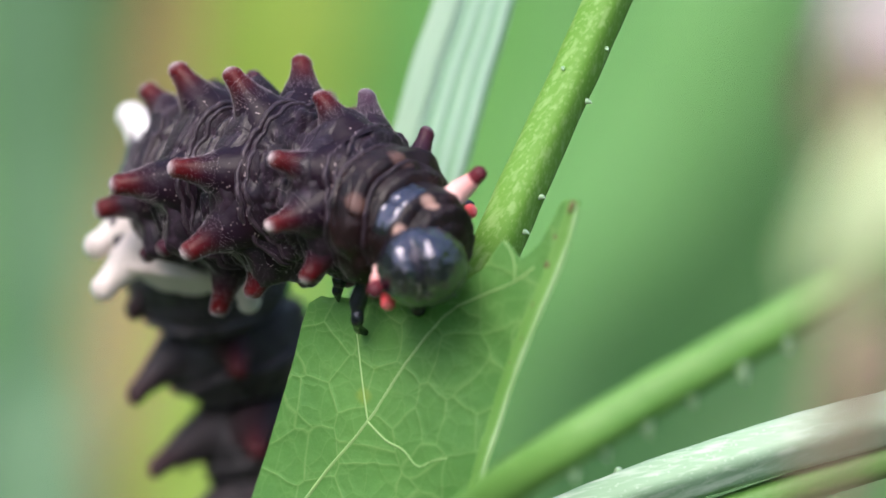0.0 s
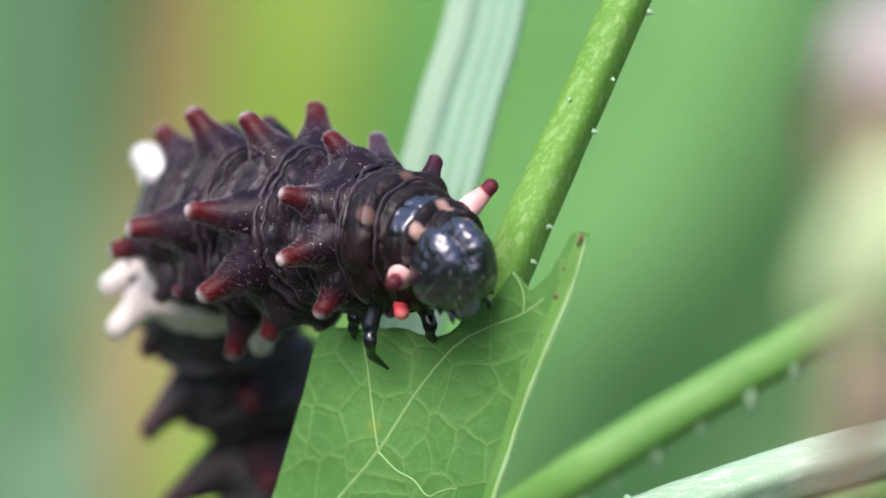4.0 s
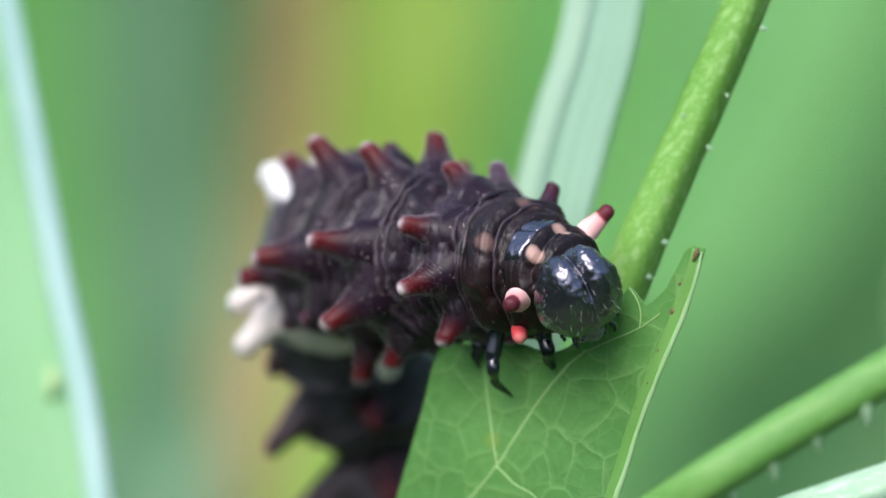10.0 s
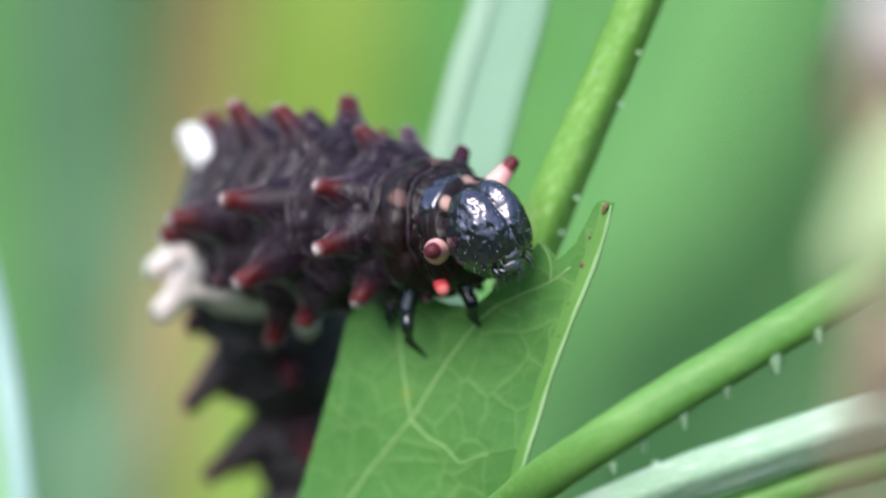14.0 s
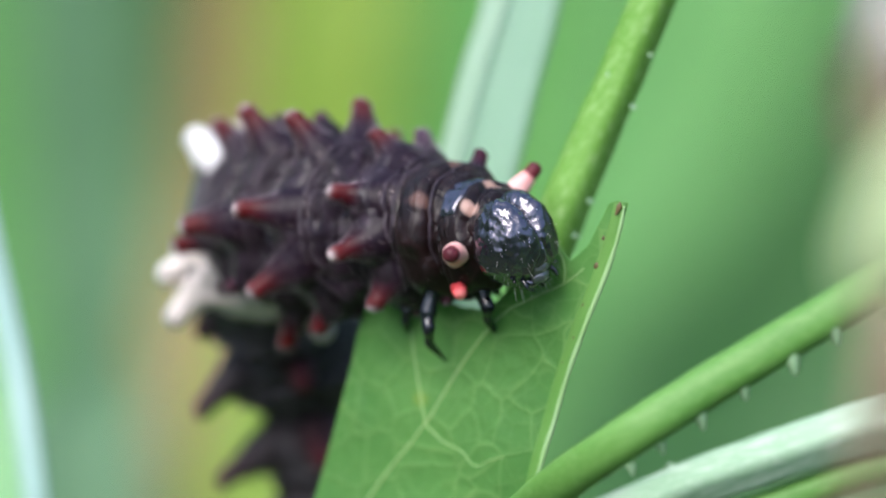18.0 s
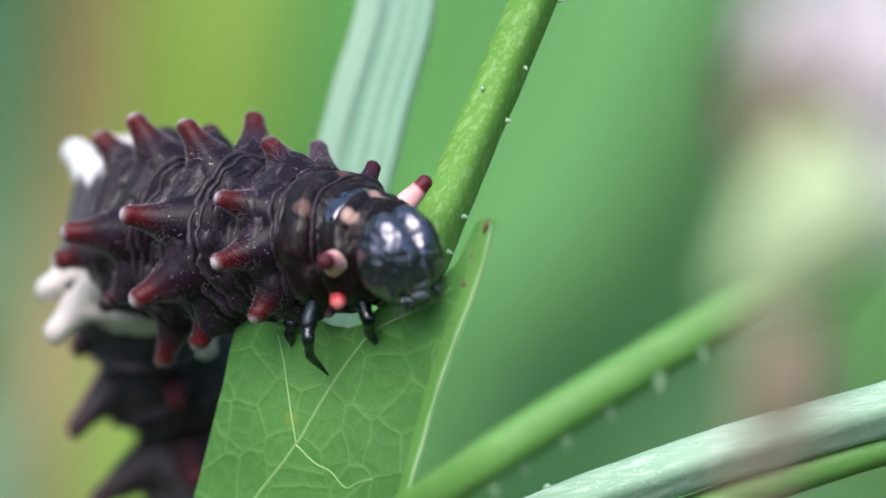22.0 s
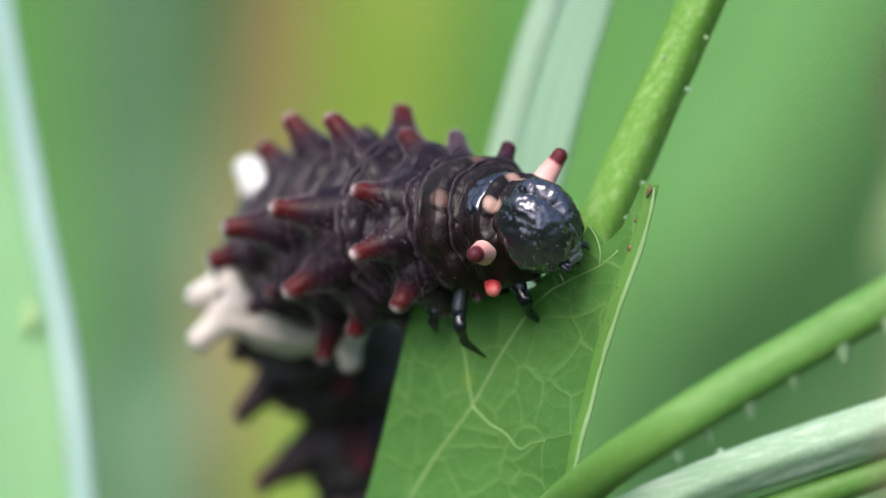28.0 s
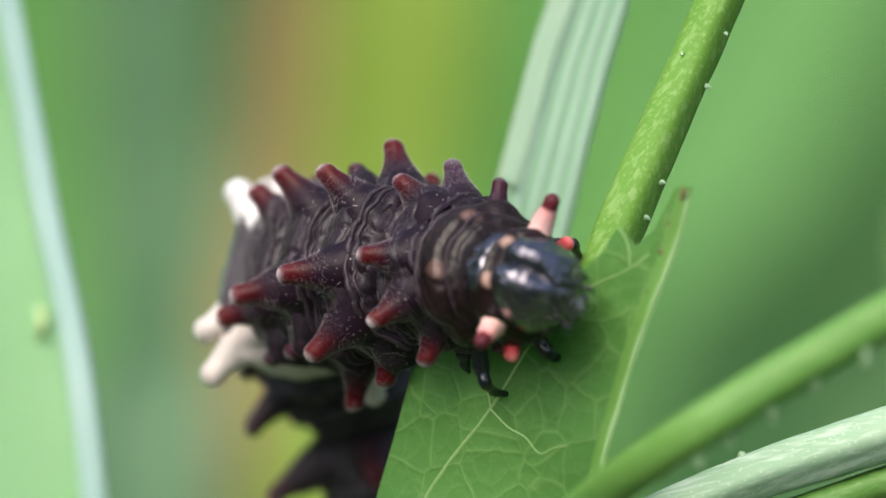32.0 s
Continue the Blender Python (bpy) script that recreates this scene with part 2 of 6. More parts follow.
def leaf_material(name, base, vary, vein, cell, through_share=0.35, glow=None, spot=None, stripe=0.0):
    m = Mat(name, base, 0.5, Specular_IOR_Level=0.35)
    m.over(m.ramp(m.noise(150, 4), (0.35, 0.0), (0.7, 1.0)), vary)
    if cell:
        edge = m.cells(cell, warp=0.5 / cell)
        m.over(m.ramp(edge, (0.0, 0.6), (0.014, 0.42), (0.030, 0.0)), vein)
        mid = m.cells(cell * 2.0, warp=0.4 / cell)
        m.over(m.ramp(mid, (0.0, 0.26), (0.022, 0.18), (0.050, 0.0)), vein)
        fine = m.cells(cell * 5.0, warp=0.2 / cell)
        m.over(m.ramp(fine, (0.0, 0.14), (0.08, 0.0)), vein)
        m.bump(m.ramp(edge, (0.0, 1.0), (0.08, 0.25), (0.3, 0.0)), 0.0001, 0.4)
        m.bump(m.ramp(mid, (0.0, 1.0), (0.2, 0.0)), 0.00004, 0.4)
    if stripe:
        wv = m.n.new("ShaderNodeTexWave")
        wv.wave_type, wv.bands_direction = "BANDS", "X"
        wv.inputs["Scale"].default_value, wv.inputs["Distortion"].default_value, wv.inputs["Detail"].default_value = stripe, 0.6, 2
        m.l.new(m.coord.outputs["UV"], wv.inputs["Vector"])
        m.over(m.ramp(wv.outputs["Fac"], (0.35, 0.0), (0.85, 0.75)), vein)
        m.bump(wv.outputs["Fac"], 0.0002, 0.4)
    if spot:
        m.over(m.ramp(m.noise(330, 2), (0.66, 0.0), (0.72, 0.8)), spot)
    m.bump(m.noise(2500, 4), 0.00005, 0.5)
    if through_share:
        m.shine_through(through_share, glow or tuple(min(1.0, 1.5 * c) for c in base))
    return m.m


M_LEAF = leaf_material("leaf green", (0.074, 0.215, 0.050), (0.110, 0.28, 0.066), (0.23, 0.41, 0.125), 430, 0.35, (0.16, 0.42, 0.06), (0.22, 0.34, 0.06))
M_FOLDED = leaf_material("turned-over leaf strip", (0.125, 0.30, 0.06), (0.165, 0.35, 0.085), (0.28, 0.45, 0.15), 0, 0.3, (0.2, 0.46, 0.08), (0.30, 0.36, 0.09))
M_VEIN = leaf_material("pale vein", (0.25, 0.43, 0.14), (0.30, 0.47, 0.18), (0.3, 0.4, 0.2), 0, 0.2)
w = Mat("pale leaf margin", (0.22, 0.39, 0.14), 0.5)
w.over(w.ramp(w.noise(300, 4), (0.4, 0.0), (0.7, 0.8)), (0.31, 0.47, 0.24))
w.bump(w.noise(2500, 4), 0.00006, 0.5)
M_MARGIN = w.m
M_STEM = leaf_material("grooved stem green", (0.115, 0.28, 0.035), (0.16, 0.34, 0.06), (0.25, 0.42, 0.12), 0, 0.12, stripe=0.0)
def streaked(material, colour, way, grains=0.5, much_streak=0.55):
    """Pale streaks along a stem that runs the given way, and fine grains."""
    n, l = material.node_tree.nodes, material.node_tree.links
    b = n["Principled BSDF"]
    co = n.new("ShaderNodeTexCoord")
    d = Vector(way).normalized()
    dot, scale, minus = (n.new("ShaderNodeVectorMath") for k in range(3))
    dot.operation, scale.operation, minus.operation = "DOT_PRODUCT", "SCALE", "SUBTRACT"
    dot.inputs[1].default_value = d
    scale.inputs[0].default_value = d * 0.9
    l.new(co.outputs["Object"], dot.inputs[0])
    l.new(dot.outputs["Value"], scale.inputs["Scale"])
    l.new(co.outputs["Object"], minus.inputs[0])
    l.new(scale.outputs[0], minus.inputs[1])
    for kind, size, low, high, much in (("ShaderNodeTexNoise", 2600, 0.53, 0.66, much_streak), ("ShaderNodeTexNoise", 7000, 0.52, 0.7, 0.4), ("ShaderNodeTexVoronoi", 3000, 0.28, 0.12, grains)):
        tex, ra, mx = n.new(kind), n.new("ShaderNodeMapRange"), n.new("ShaderNodeMix")
        tex.inputs["Scale"].default_value = size
        l.new(minus.outputs[0] if kind == "ShaderNodeTexNoise" else co.outputs["Object"], tex.inputs["Vector"])
        ra.inputs["From Min"].default_value, ra.inputs["From Max"].default_value, ra.inputs["To Max"].default_value = low, high, much
        l.new(tex.outputs["Fac" if kind == "ShaderNodeTexNoise" else "Distance"], ra.inputs["Value"])
        mx.data_type = "RGBA"
        l.new(ra.outputs[0], mx.inputs[0])
        l.new(b.inputs["Base Color"].links[0].from_socket, mx.inputs[6])
        mx.inputs[7].default_value = (*colour, 1)
        l.new(mx.outputs[2], b.inputs["Base Color"])


streaked(M_STEM, (0.30, 0.48, 0.17), (0.386, -0.3, 0.87), 0.4)
M_STEM2 = leaf_material("bright stem green", (0.095, 0.25, 0.045), (0.14, 0.31, 0.065), (0.25, 0.42, 0.12), 0, 0.15)
streaked(M_STEM2, (0.22, 0.40, 0.12), (0.862, -0.17, 0.476), 0.2, 0.25)
M_STEM3 = leaf_material("silvery green stem", (0.25, 0.41, 0.26), (0.36, 0.50, 0.36), (0.25, 0.45, 0.20), 0, 0.1)
streaked(M_STEM3, (0.55, 0.66, 0.55), (0.93, -0.1, 0.3), 0.4, 0.6)
w = Mat("clear prickle", (0.38, 0.58, 0.34), 0.35, Transmission_Weight=0.4)
w.bump(w.noise(3000, 3), 0.00004, 0.4)
M_PRICKLE = w.m
M_BLADE = leaf_material("silvery grass green", (0.25, 0.45, 0.28), (0.31, 0.51, 0.35), (0.46, 0.63, 0.53), 0, 0.3, stripe=1.6)
M_BLADE2 = leaf_material("fresh grass green", (0.30, 0.58, 0.27), (0.36, 0.63, 0.33), (0.42, 0.66, 0.42), 0, 0.35, stripe=5.0)
M_STRIP = leaf_material("pale blade strip", (0.36, 0.56, 0.38), (0.42, 0.60, 0.44), (0.55, 0.70, 0.58), 0, 0.3, stripe=2.0)
M_RIM = leaf_material("bluish white blade edge", (0.35, 0.53, 0.49), (0.43, 0.60, 0.57), (0.5, 0.6, 0.5), 0, 0.2)
M_YELLOW = leaf_material("yellow-green leaf", (0.23, 0.36, 0.045), (0.28, 0.40, 0.07), (0.4, 0.5, 0.1), 0, 0.35)
M_GREEN = leaf_material("mid green leaf", (0.12, 0.34, 0.075), (0.17, 0.40, 0.11), (0.3, 0.5, 0.2), 0, 0.35)
M_LIGHT = leaf_material("light green leaf", (0.175, 0.42, 0.13), (0.215, 0.46, 0.17), (0.3, 0.5, 0.2), 0, 0.35)
# The shade on one leaf behind is put into this darker green.
M_DARK = leaf_material("green leaf darkened for shade", (0.045, 0.14, 0.04), (0.07, 0.18, 0.055), (0.1, 0.2, 0.1), 0, 0.25)
M_GREY = leaf_material("grey-green leaf", (0.092, 0.205, 0.098), (0.128, 0.255, 0.135), (0.2, 0.4, 0.2), 0, 0.3)
M_STRAW = leaf_material("brown dry stalk", (0.21, 0.17, 0.06), (0.26, 0.20, 0.075), (0.3, 0.2, 0.1), 0, 0.15)
M_PETAL = leaf_material("pinkish white petal", (0.80, 0.72, 0.75), (0.86, 0.79, 0.82), (0.7, 0.6, 0.6), 0, 0.3, (0.6, 0.52, 0.53))
M_SEPAL = leaf_material("pale green sepal", (0.52, 0.64, 0.34), (0.58, 0.68, 0.42), (0.5, 0.6, 0.3), 0, 0.3)
M_WITHER = leaf_material("withered brown", (0.22, 0.16, 0.11), (0.28, 0.21, 0.15), (0.2, 0.15, 0.1), 0, 0.1)
M_SPECK = leaf_material("dead brown spot", (0.10, 0.07, 0.03), (0.15, 0.11, 0.05), (0.2, 0.15, 0.1), 0, 0.0)
M_GRASS = leaf_material("meadow grass", (0.06, 0.15, 0.035), (0.10, 0.22, 0.06), (0.2, 0.4, 0.1), 0, 0.3)
w = Mat("soil", (0.06, 0.05, 0.03), 0.9)
w.over(w.ramp(w.noise(25, 6), (0.3, 0.0), (0.75, 1.0)), (0.05, 0.11, 0.03)).over(w.ramp(w.noise(1.1, 4), (0.4, 0.0), (0.7, 0.5)), (0.07, 0.12, 0.04)).bump(w.noise(60, 6), 0.01, 0.6)
M_SOIL = w.m


# ---- mesh helpers ----
def part(name, bm, material, parent=None, label="", smooth=True):
    """Links a bmesh as one mesh object under a thing or a part."""
    me = bpy.data.meshes.new(name)
    bm.normal_update()
    bm.to_mesh(me)
    bm.free()
    me.materials.append(material)
    if smooth:
        me.shade_smooth()
    ob = new(name, me)
    ob.parent = parent
    return tagged(ob, label)


def thing(name, m, label, category, group="", kind=""):
    ob = new(name)
    ob.empty_display_size = 0.002
    ob.matrix_world = m
    return tagged(ob, label, category, group, kind)


def grid_faces(bm, rows, closed=True):
    """Joins rows of vertices into faces."""
    for ra, rb in zip(rows, rows[1:]):
        n = len(ra)
        for i in range(n if closed else n - 1):
            j = (i + 1) % n
            bm.faces.new((ra[i], ra[j], rb[j], rb[i]))


def smooth_path(points, n):
    """n + 1 places on a smooth curve through the points (Catmull-Rom)."""
    p = [Vector(q) for q in points]
    p = [2 * p[0] - p[1], *p, 2 * p[-1] - p[-2]]
    out = []
    for k in range(n + 1):
        s = k / n * (len(p) - 3)
        i = min(int(s), len(p) - 4)
        f = s - i
        a, b, c, d = p[i:i + 4]
        out.append(0.5 * (2 * b + (c - a) * f + (2 * a - 5 * b + 4 * c - d) * f * f + (3 * b - a - 3 * c + d) * f ** 3))
    return out


def rooted(points, sizes):
    """The same line led on down into the ground, with its sizes."""
    end = points[-1]
    base = Vector((end.x, end.y + 0.01, -0.012))
    return base, [*points, *(end.lerp(base, f) for f in (0.04, 0.12, 0.35, 1.0))], [*sizes, *[sizes[-1]] * 4]


def lerp(values, s):
    x = s * (len(values) - 1)
    i = min(int(x), len(values) - 2)
    return values[i] + (values[i + 1] - values[i]) * (x - i)


def tube(points, radii, n=24, sides=16, lobes=0, depth=0.0, rough=0.0, flat=1.0, up=(0, 0, 1), round_ends=True, bm=None):
    """A tapered tube along a smooth curve, in metres; lobes: ridges along it."""
    bm = bm or bmesh.new()
    path = smooth_path(points, n)
    rows = []
    for k, c in enumerate(path):
        tan = (path[min(k + 1, n)] - path[max(k - 1, 0)]).normalized()
        side = tan.cross(Vector(up)).normalized()
        top = side.cross(tan)
        r = lerp(radii, k / n)
        ring = []
        for i in range(sides):
            a = 2 * math.pi * i / sides
            q = r * (1 + depth * math.cos(lobes * a)) if lobes else r
            if rough:
                q *= 1 + rough * noise.noise((c + Vector((math.cos(a), math.sin(a), 0)) * r) * 700)
            ring.append(bm.verts.new(c + side * (q * math.cos(a)) + top * (q * flat * math.sin(a))))
        rows.append(ring)
    grid_faces(bm, rows)
    if round_ends:
        for ring, c in ((rows[0], path[0]), (rows[-1], path[-1])):
            v = bm.verts.new(c)
            for i in range(sides):
                pair = (ring[i], ring[(i + 1) % sides]) if ring is rows[-1] else (ring[(i + 1) % sides], ring[i])
                bm.faces.new((*pair, v))
    return bm


def ribbon(points, widths, thick, facing, cup=0.15, n=40, across=10, ripple=0.0):
    """A thick grass-like blade along a curve; facing: where its flat side looks; cup: how far it is folded. UV.x runs across."""
    bm = bmesh.new()
    uv = bm.loops.layers.uv.new("UVMap")
    path = smooth_path(points, n)
    f = Vector(facing).normalized()
    fronts, backs, where = [], [], {}
    for k, c in enumerate(path):
        tan = (path[min(k + 1, n)] - path[max(k - 1, 0)]).normalized()
        side = tan.cross(f).normalized()
        nor = side.cross(tan)
        wd = lerp(widths, k / n)
        ra, rb = [], []
        for i in range(across + 1):
            s = i / across * 2 - 1
            lift = cup * wd * (abs(s) ** 1.6) + ripple * wd * noise.noise(Vector((s * 1.3, k * 0.22, wd * 900)))
            th = thick * (1 - 0.75 * s * s)
            p = c + side * (wd * s / 2) + nor * lift
            va, vb = bm.verts.new(p), bm.verts.new(p - nor * th)
            where[va] = where[vb] = (i / across, k / n)
            ra.append(va)
            rb.append(vb)
        fronts.append(ra)
        backs.append(rb)
    grid_faces(bm, fronts, False)
    grid_faces(bm, [r[::-1] for r in backs], False)
    for ra, rb in zip((fronts[0], [r[0] for r in fronts], fronts[-1], [r[-1] for r in fronts]), (backs[0], [r[0] for r in backs], backs[-1], [r[-1] for r in backs])):
        for i in range(len(ra) - 1):
            bm.faces.new((ra[i], rb[i], rb[i + 1], ra[i + 1]))
    bmesh.ops.recalc_face_normals(bm, faces=bm.faces)
    for face in bm.faces:
        for loop in face.loops:
            loop[uv].uv = where[loop.vert]
    return bm


# ---- ground and far plants ----
bm = bmesh.new()
rows = []
for j in range(41):
    row = []
    for i in range(41):
        sx, sy = (i - 20) / 20, (j - 20) / 20
        x, y = 60 * sx * abs(sx) ** 2, 60 * sy * abs(sy) ** 2
        row.append(bm.verts.new((x, y, 0.02 * noise.noise(Vector((x * 1.5, y * 1.5, 0))))))
    rows.append(row)
grid_faces(bm, rows, False)
tagged(part("ground", bm, M_SOIL), "dark soil under meadow plants", "ground", kind="structure")



def tuft(bm, rng, near, deep, count, heights, widths, leans, gaps=-1.0):
    """Grass leaves standing all round, from near to near + deep metres off."""
    for k in range(count):
        far, round_ = near + deep * rng.random() ** 0.8, rng.uniform(0, 360)
        x, y = far * math.cos(radians(round_)), far * math.sin(radians(round_))
        turn, lean = rng.uniform(0, 6.3), rng.uniform(*leans)
        h, wd = rng.uniform(*heights) * (1 + 0.45 * noise.noise(Vector((x * 0.9, y * 0.9, 2.0)))), rng.uniform(*widths)
        if noise.noise(Vector((x * 1.7, y * 1.7, 5.0))) < gaps:
            continue
        side = Vector((math.cos(turn), math.sin(turn), 0)) * wd / 2
        tip_way = Vector((-math.sin(turn), math.cos(turn), 0)) * lean
        last = None
        for q in range(4):
            f = q / 3
            c = Vector((x, y, -0.01 + h * f)) + tip_way * f * f
            pair = [bm.verts.new(c - side * (1 - 0.85 * f)), bm.verts.new(c + side * (1 - 0.85 * f))]
            if last:
                bm.faces.new((last[0], last[1], pair[1], pair[0]))
            last = pair
    return bm


tagged(part("meadow_grass", tuft(bmesh.new(), random.Random(4), 0.5, 4.5, 16000, (0.12, 0.3), (0.005, 0.011), (0.02, 0.12)), M_GRASS), "dense green meadow grass all round the plants", "grass", kind="stuff")
# Out of view: tall grass added to darken the horizon in reflections.
tagged(part("unseen_tall_grass", tuft(bmesh.new(), random.Random(14), 1.25, 4.5, 13000, (0.7, 1.6), (0.02, 0.045), (0.1, 0.45), -0.25), M_GRASS), "unseen tall grass in uneven clumps all round, added to block low sky light", "grass", kind="stuff")


def blade(name, points, widths, material, label, category, group="", facing=(0, -1, 0.3), thick=0.0004, cup=0.15, rim=None, ripple=0.05, rib=True):
    """One long leaf blade: the blade itself, its midrib and, where it shows, a pale rim."""
    base, points, widths = rooted(points, widths)
    t = thing(name, Matrix.Translation(base), label, category, group)
    pts = [p - base for p in points]
    part("blade", ribbon(pts, widths, thick, facing, cup, 60, ripple=ripple), material, t)
    if rib:
        part("midrib", tube([p + Vector(facing).normalized() * -thick * 0.9 for p in pts], [w_ * 0.035 for w_ in widths], 30, 8), material, t)
    return t


FAR = "blurred leaves behind the caterpillar"
blade("dry_stalk", [at(-12.22, 36.63, 190), at(-12.81, 17.17, 190), at(-14.95, -2.30, 190), at(-17.52, -17.71, 185), at(-20.43, -55.82, 180)], [0.0036, 0.0047, 0.0055, 0.0055, 0.0040], M_STRAW, "dry brown grass stalk standing behind the caterpillar", "stalk")
blade("broad_leaf", [at(-3.49, 43.30, 230), at(-5.99, 18.35, 230), at(-9.32, -2.45, 230), at(-14.61, -23.07, 225), at(-16.54, -63.81, 220)], [0.0103, 0.0126, 0.0134, 0.0134, 0.0079], M_YELLOW, "yellow-green broad grass leaf out of focus", "leaf", FAR)
blade("broad_leaf", [at(8.14, 48.18, 300), at(5.37, 20.41, 300), at(2.59, -2.73, 300), at(0.74, -25.68, 295), at(-1.08, -79.05, 280)], [0.0142, 0.0182, 0.0190, 0.0190, 0.0095], M_GREEN, "mid green broad grass leaf out of focus", "leaf", FAR)
blade("broad_leaf", [at(39.87, 97.92, 700), at(36.95, 32.20, 700), at(33.30, -0.66, 700), at(28.65, -40.44, 690), at(22.02, -129.52, 650)], [0.030, 0.046, 0.046, 0.042, 0.02], M_LIGHT, "light green broad leaf out of focus", "leaf", FAR)
blade("broad_leaf", [at(63.31, 61.96, 420), at(49.20, 23.95, 420), at(43.77, 4.94, 420), at(37.79, -14.06, 420), at(31.62, -30.17, 415), at(27.33, -98.46, 400)], [0.010, 0.0150, 0.0200, 0.0330, 0.0420, 0.0200], M_DARK, "green leaf out of focus, coloured dark for shade", "leaf", FAR)
blade("broad_leaf", [at(68.06, 69.58, 520), at(61.96, 26.89, 520), at(55.86, -3.60, 520), at(49.49, -33.90, 515), at(42.71, -110.88, 500)], [0.0158, 0.0269, 0.0284, 0.0237, 0.0095], M_GREEN, "mid green broad leaf out of focus", "leaf", FAR)
blade("broad_leaf", [at(-24.16, 45.39, 260), at(-25.46, 19.23, 260), at(-24.81, -2.57, 260), at(-23.54, -24.19, 255), at(-20.46, -70.12, 240)], [0.0095, 0.0111, 0.0111, 0.0095, 0.0063], M_GREY, "grey-green grass leaf out of focus", "leaf", FAR)
blade("broad_leaf", [at(-36.85, 49.57, 320), at(-35.90, 21.00, 320), at(-34.47, -2.81, 320), at(-32.81, -26.43, 315), at(-29.34, -76.78, 300)], [0.0095, 0.0142, 0.0158, 0.0142, 0.0063], M_GREEN, "mid green grass leaf out of focus", "leaf", FAR)
blade("broad_leaf", [at(-53.04, 49.57, 320), at(-51.61, 21.00, 320), at(-48.76, -2.81, 320), at(-44.16, -26.43, 315), at(-36.28, -76.78, 300)], [0.0095, 0.0142, 0.0158, 0.0142, 0.0063], M_GREY, "grey-green leaf out of focus", "leaf", FAR)

blade("broad_leaf", [at(-20.52, -3.73, 172), at(-21.65, -11.28, 172), at(-22.70, -21.01, 170), at(-21.01, -58.08, 165)], [0.0008, 0.0075, 0.0115, 0.007], M_GREY, "grey-green low leaf tip out of focus", "leaf", FAR)

# ---- the plants in focus ----
NEAR = "grass blades round the caterpillar"
t = blade("grass_blade", [at(-29.16, 26.31, 26.00), at(-26.48, 12.33, 26.00), at(-24.05, -0.25, 26.00), at(-21.71, -12.30, 25.00), at(-18.22, -40.50, 23.00)], [0.0052, 0.0058, 0.0060, 0.0060, 0.004], M_BLADE2, "fresh green grass blade with a bluish white edge", "grass blade", NEAR, facing=(0.25, -1, 0.2), thick=0.0003, cup=0.04, ripple=0.01, rib=False)
base = t.matrix_world.translation
part("pale_edge", tube([at(-26.42, 26.01, 25.70) - base, at(-23.80, 12.32, 25.70) - base, at(-21.45, -0.25, 25.70) - base, at(-19.16, -12.29, 24.70) - base, at(-16.57, -40.48, 22.80) - base], [0.00065, 0.00065, 0.00065, 0.00065, 0.0005], 40, 12, flat=0.3, up=(0, -1, 0)), M_RIM, t, "bluish white thickened edge")
part("speck", tube([at(-21.63, -5.56, 25.40) - base, at(-21.47, -6.39, 25.20) - base, at(-21.69, -7.23, 25.40) - base], [0.00012, 0.0003, 0.0001], 8, 8), M_SEPAL, t, "small brownish scale on the blade")
t = blade("grass_blade", [at(7.57, 25.81, 18), at(5.87, 12.10, 18), at(4.22, 6.06, 18), at(2.58, -0.25, 18), at(-0.11, -12.62, 19), at(-2.32, -29.19, 20)], [0.003, 0.0035, 0.0038, 0.0040, 0.004, 0.003], M_BLADE, "silvery green striped grass blade standing upright", "grass blade", NEAR, facing=(-0.1, -1, 0.2), thick=0.0003, cup=0.01, ripple=0.004, rib=False)
base = t.matrix_world.translation
part("folded_strip", ribbon([at(6.09, 25.80, 17.92) - base, at(4.44, 12.09, 17.92) - base, at(2.91, 6.61, 17.92) - base, at(1.21, 0.30, 17.92) - base], [0.0011, 0.0012, 0.0012, 0.0011], 0.0002, (-0.1, -1, 0.2), 0.02), M_STRIP, t, "pale folded strip along the blade")


def prickle(name, root, way, size, parent, base):
    """A small glassy hooked prickle."""
    r, d = Vector(root) - base, Vector(way).normalized()
    bend = Vector((0, 0, -1))
    part(name, tube([r - d * size * 0.6, r + d * size * 0.3, r + d * size + bend * size * 0.35], [size * 0.85, size * 0.55, size * 0.16], 8, 8), M_PRICKLE, parent)


def stem(name, points, radii, material, label, hooks, lobes=4, depth=0.06, up=(0, -1, 0)):
    base, points, radii = rooted(points, radii)
    t = thing(name, Matrix.Translation(base), label, "plant stem")
    part("stalk", tube([p - base for p in points], radii, 100, 28, lobes, depth, 0.03, up=up), material, t)
    for root, way, size in hooks:
        prickle("prickle", root, way, size, t, base)
    return t


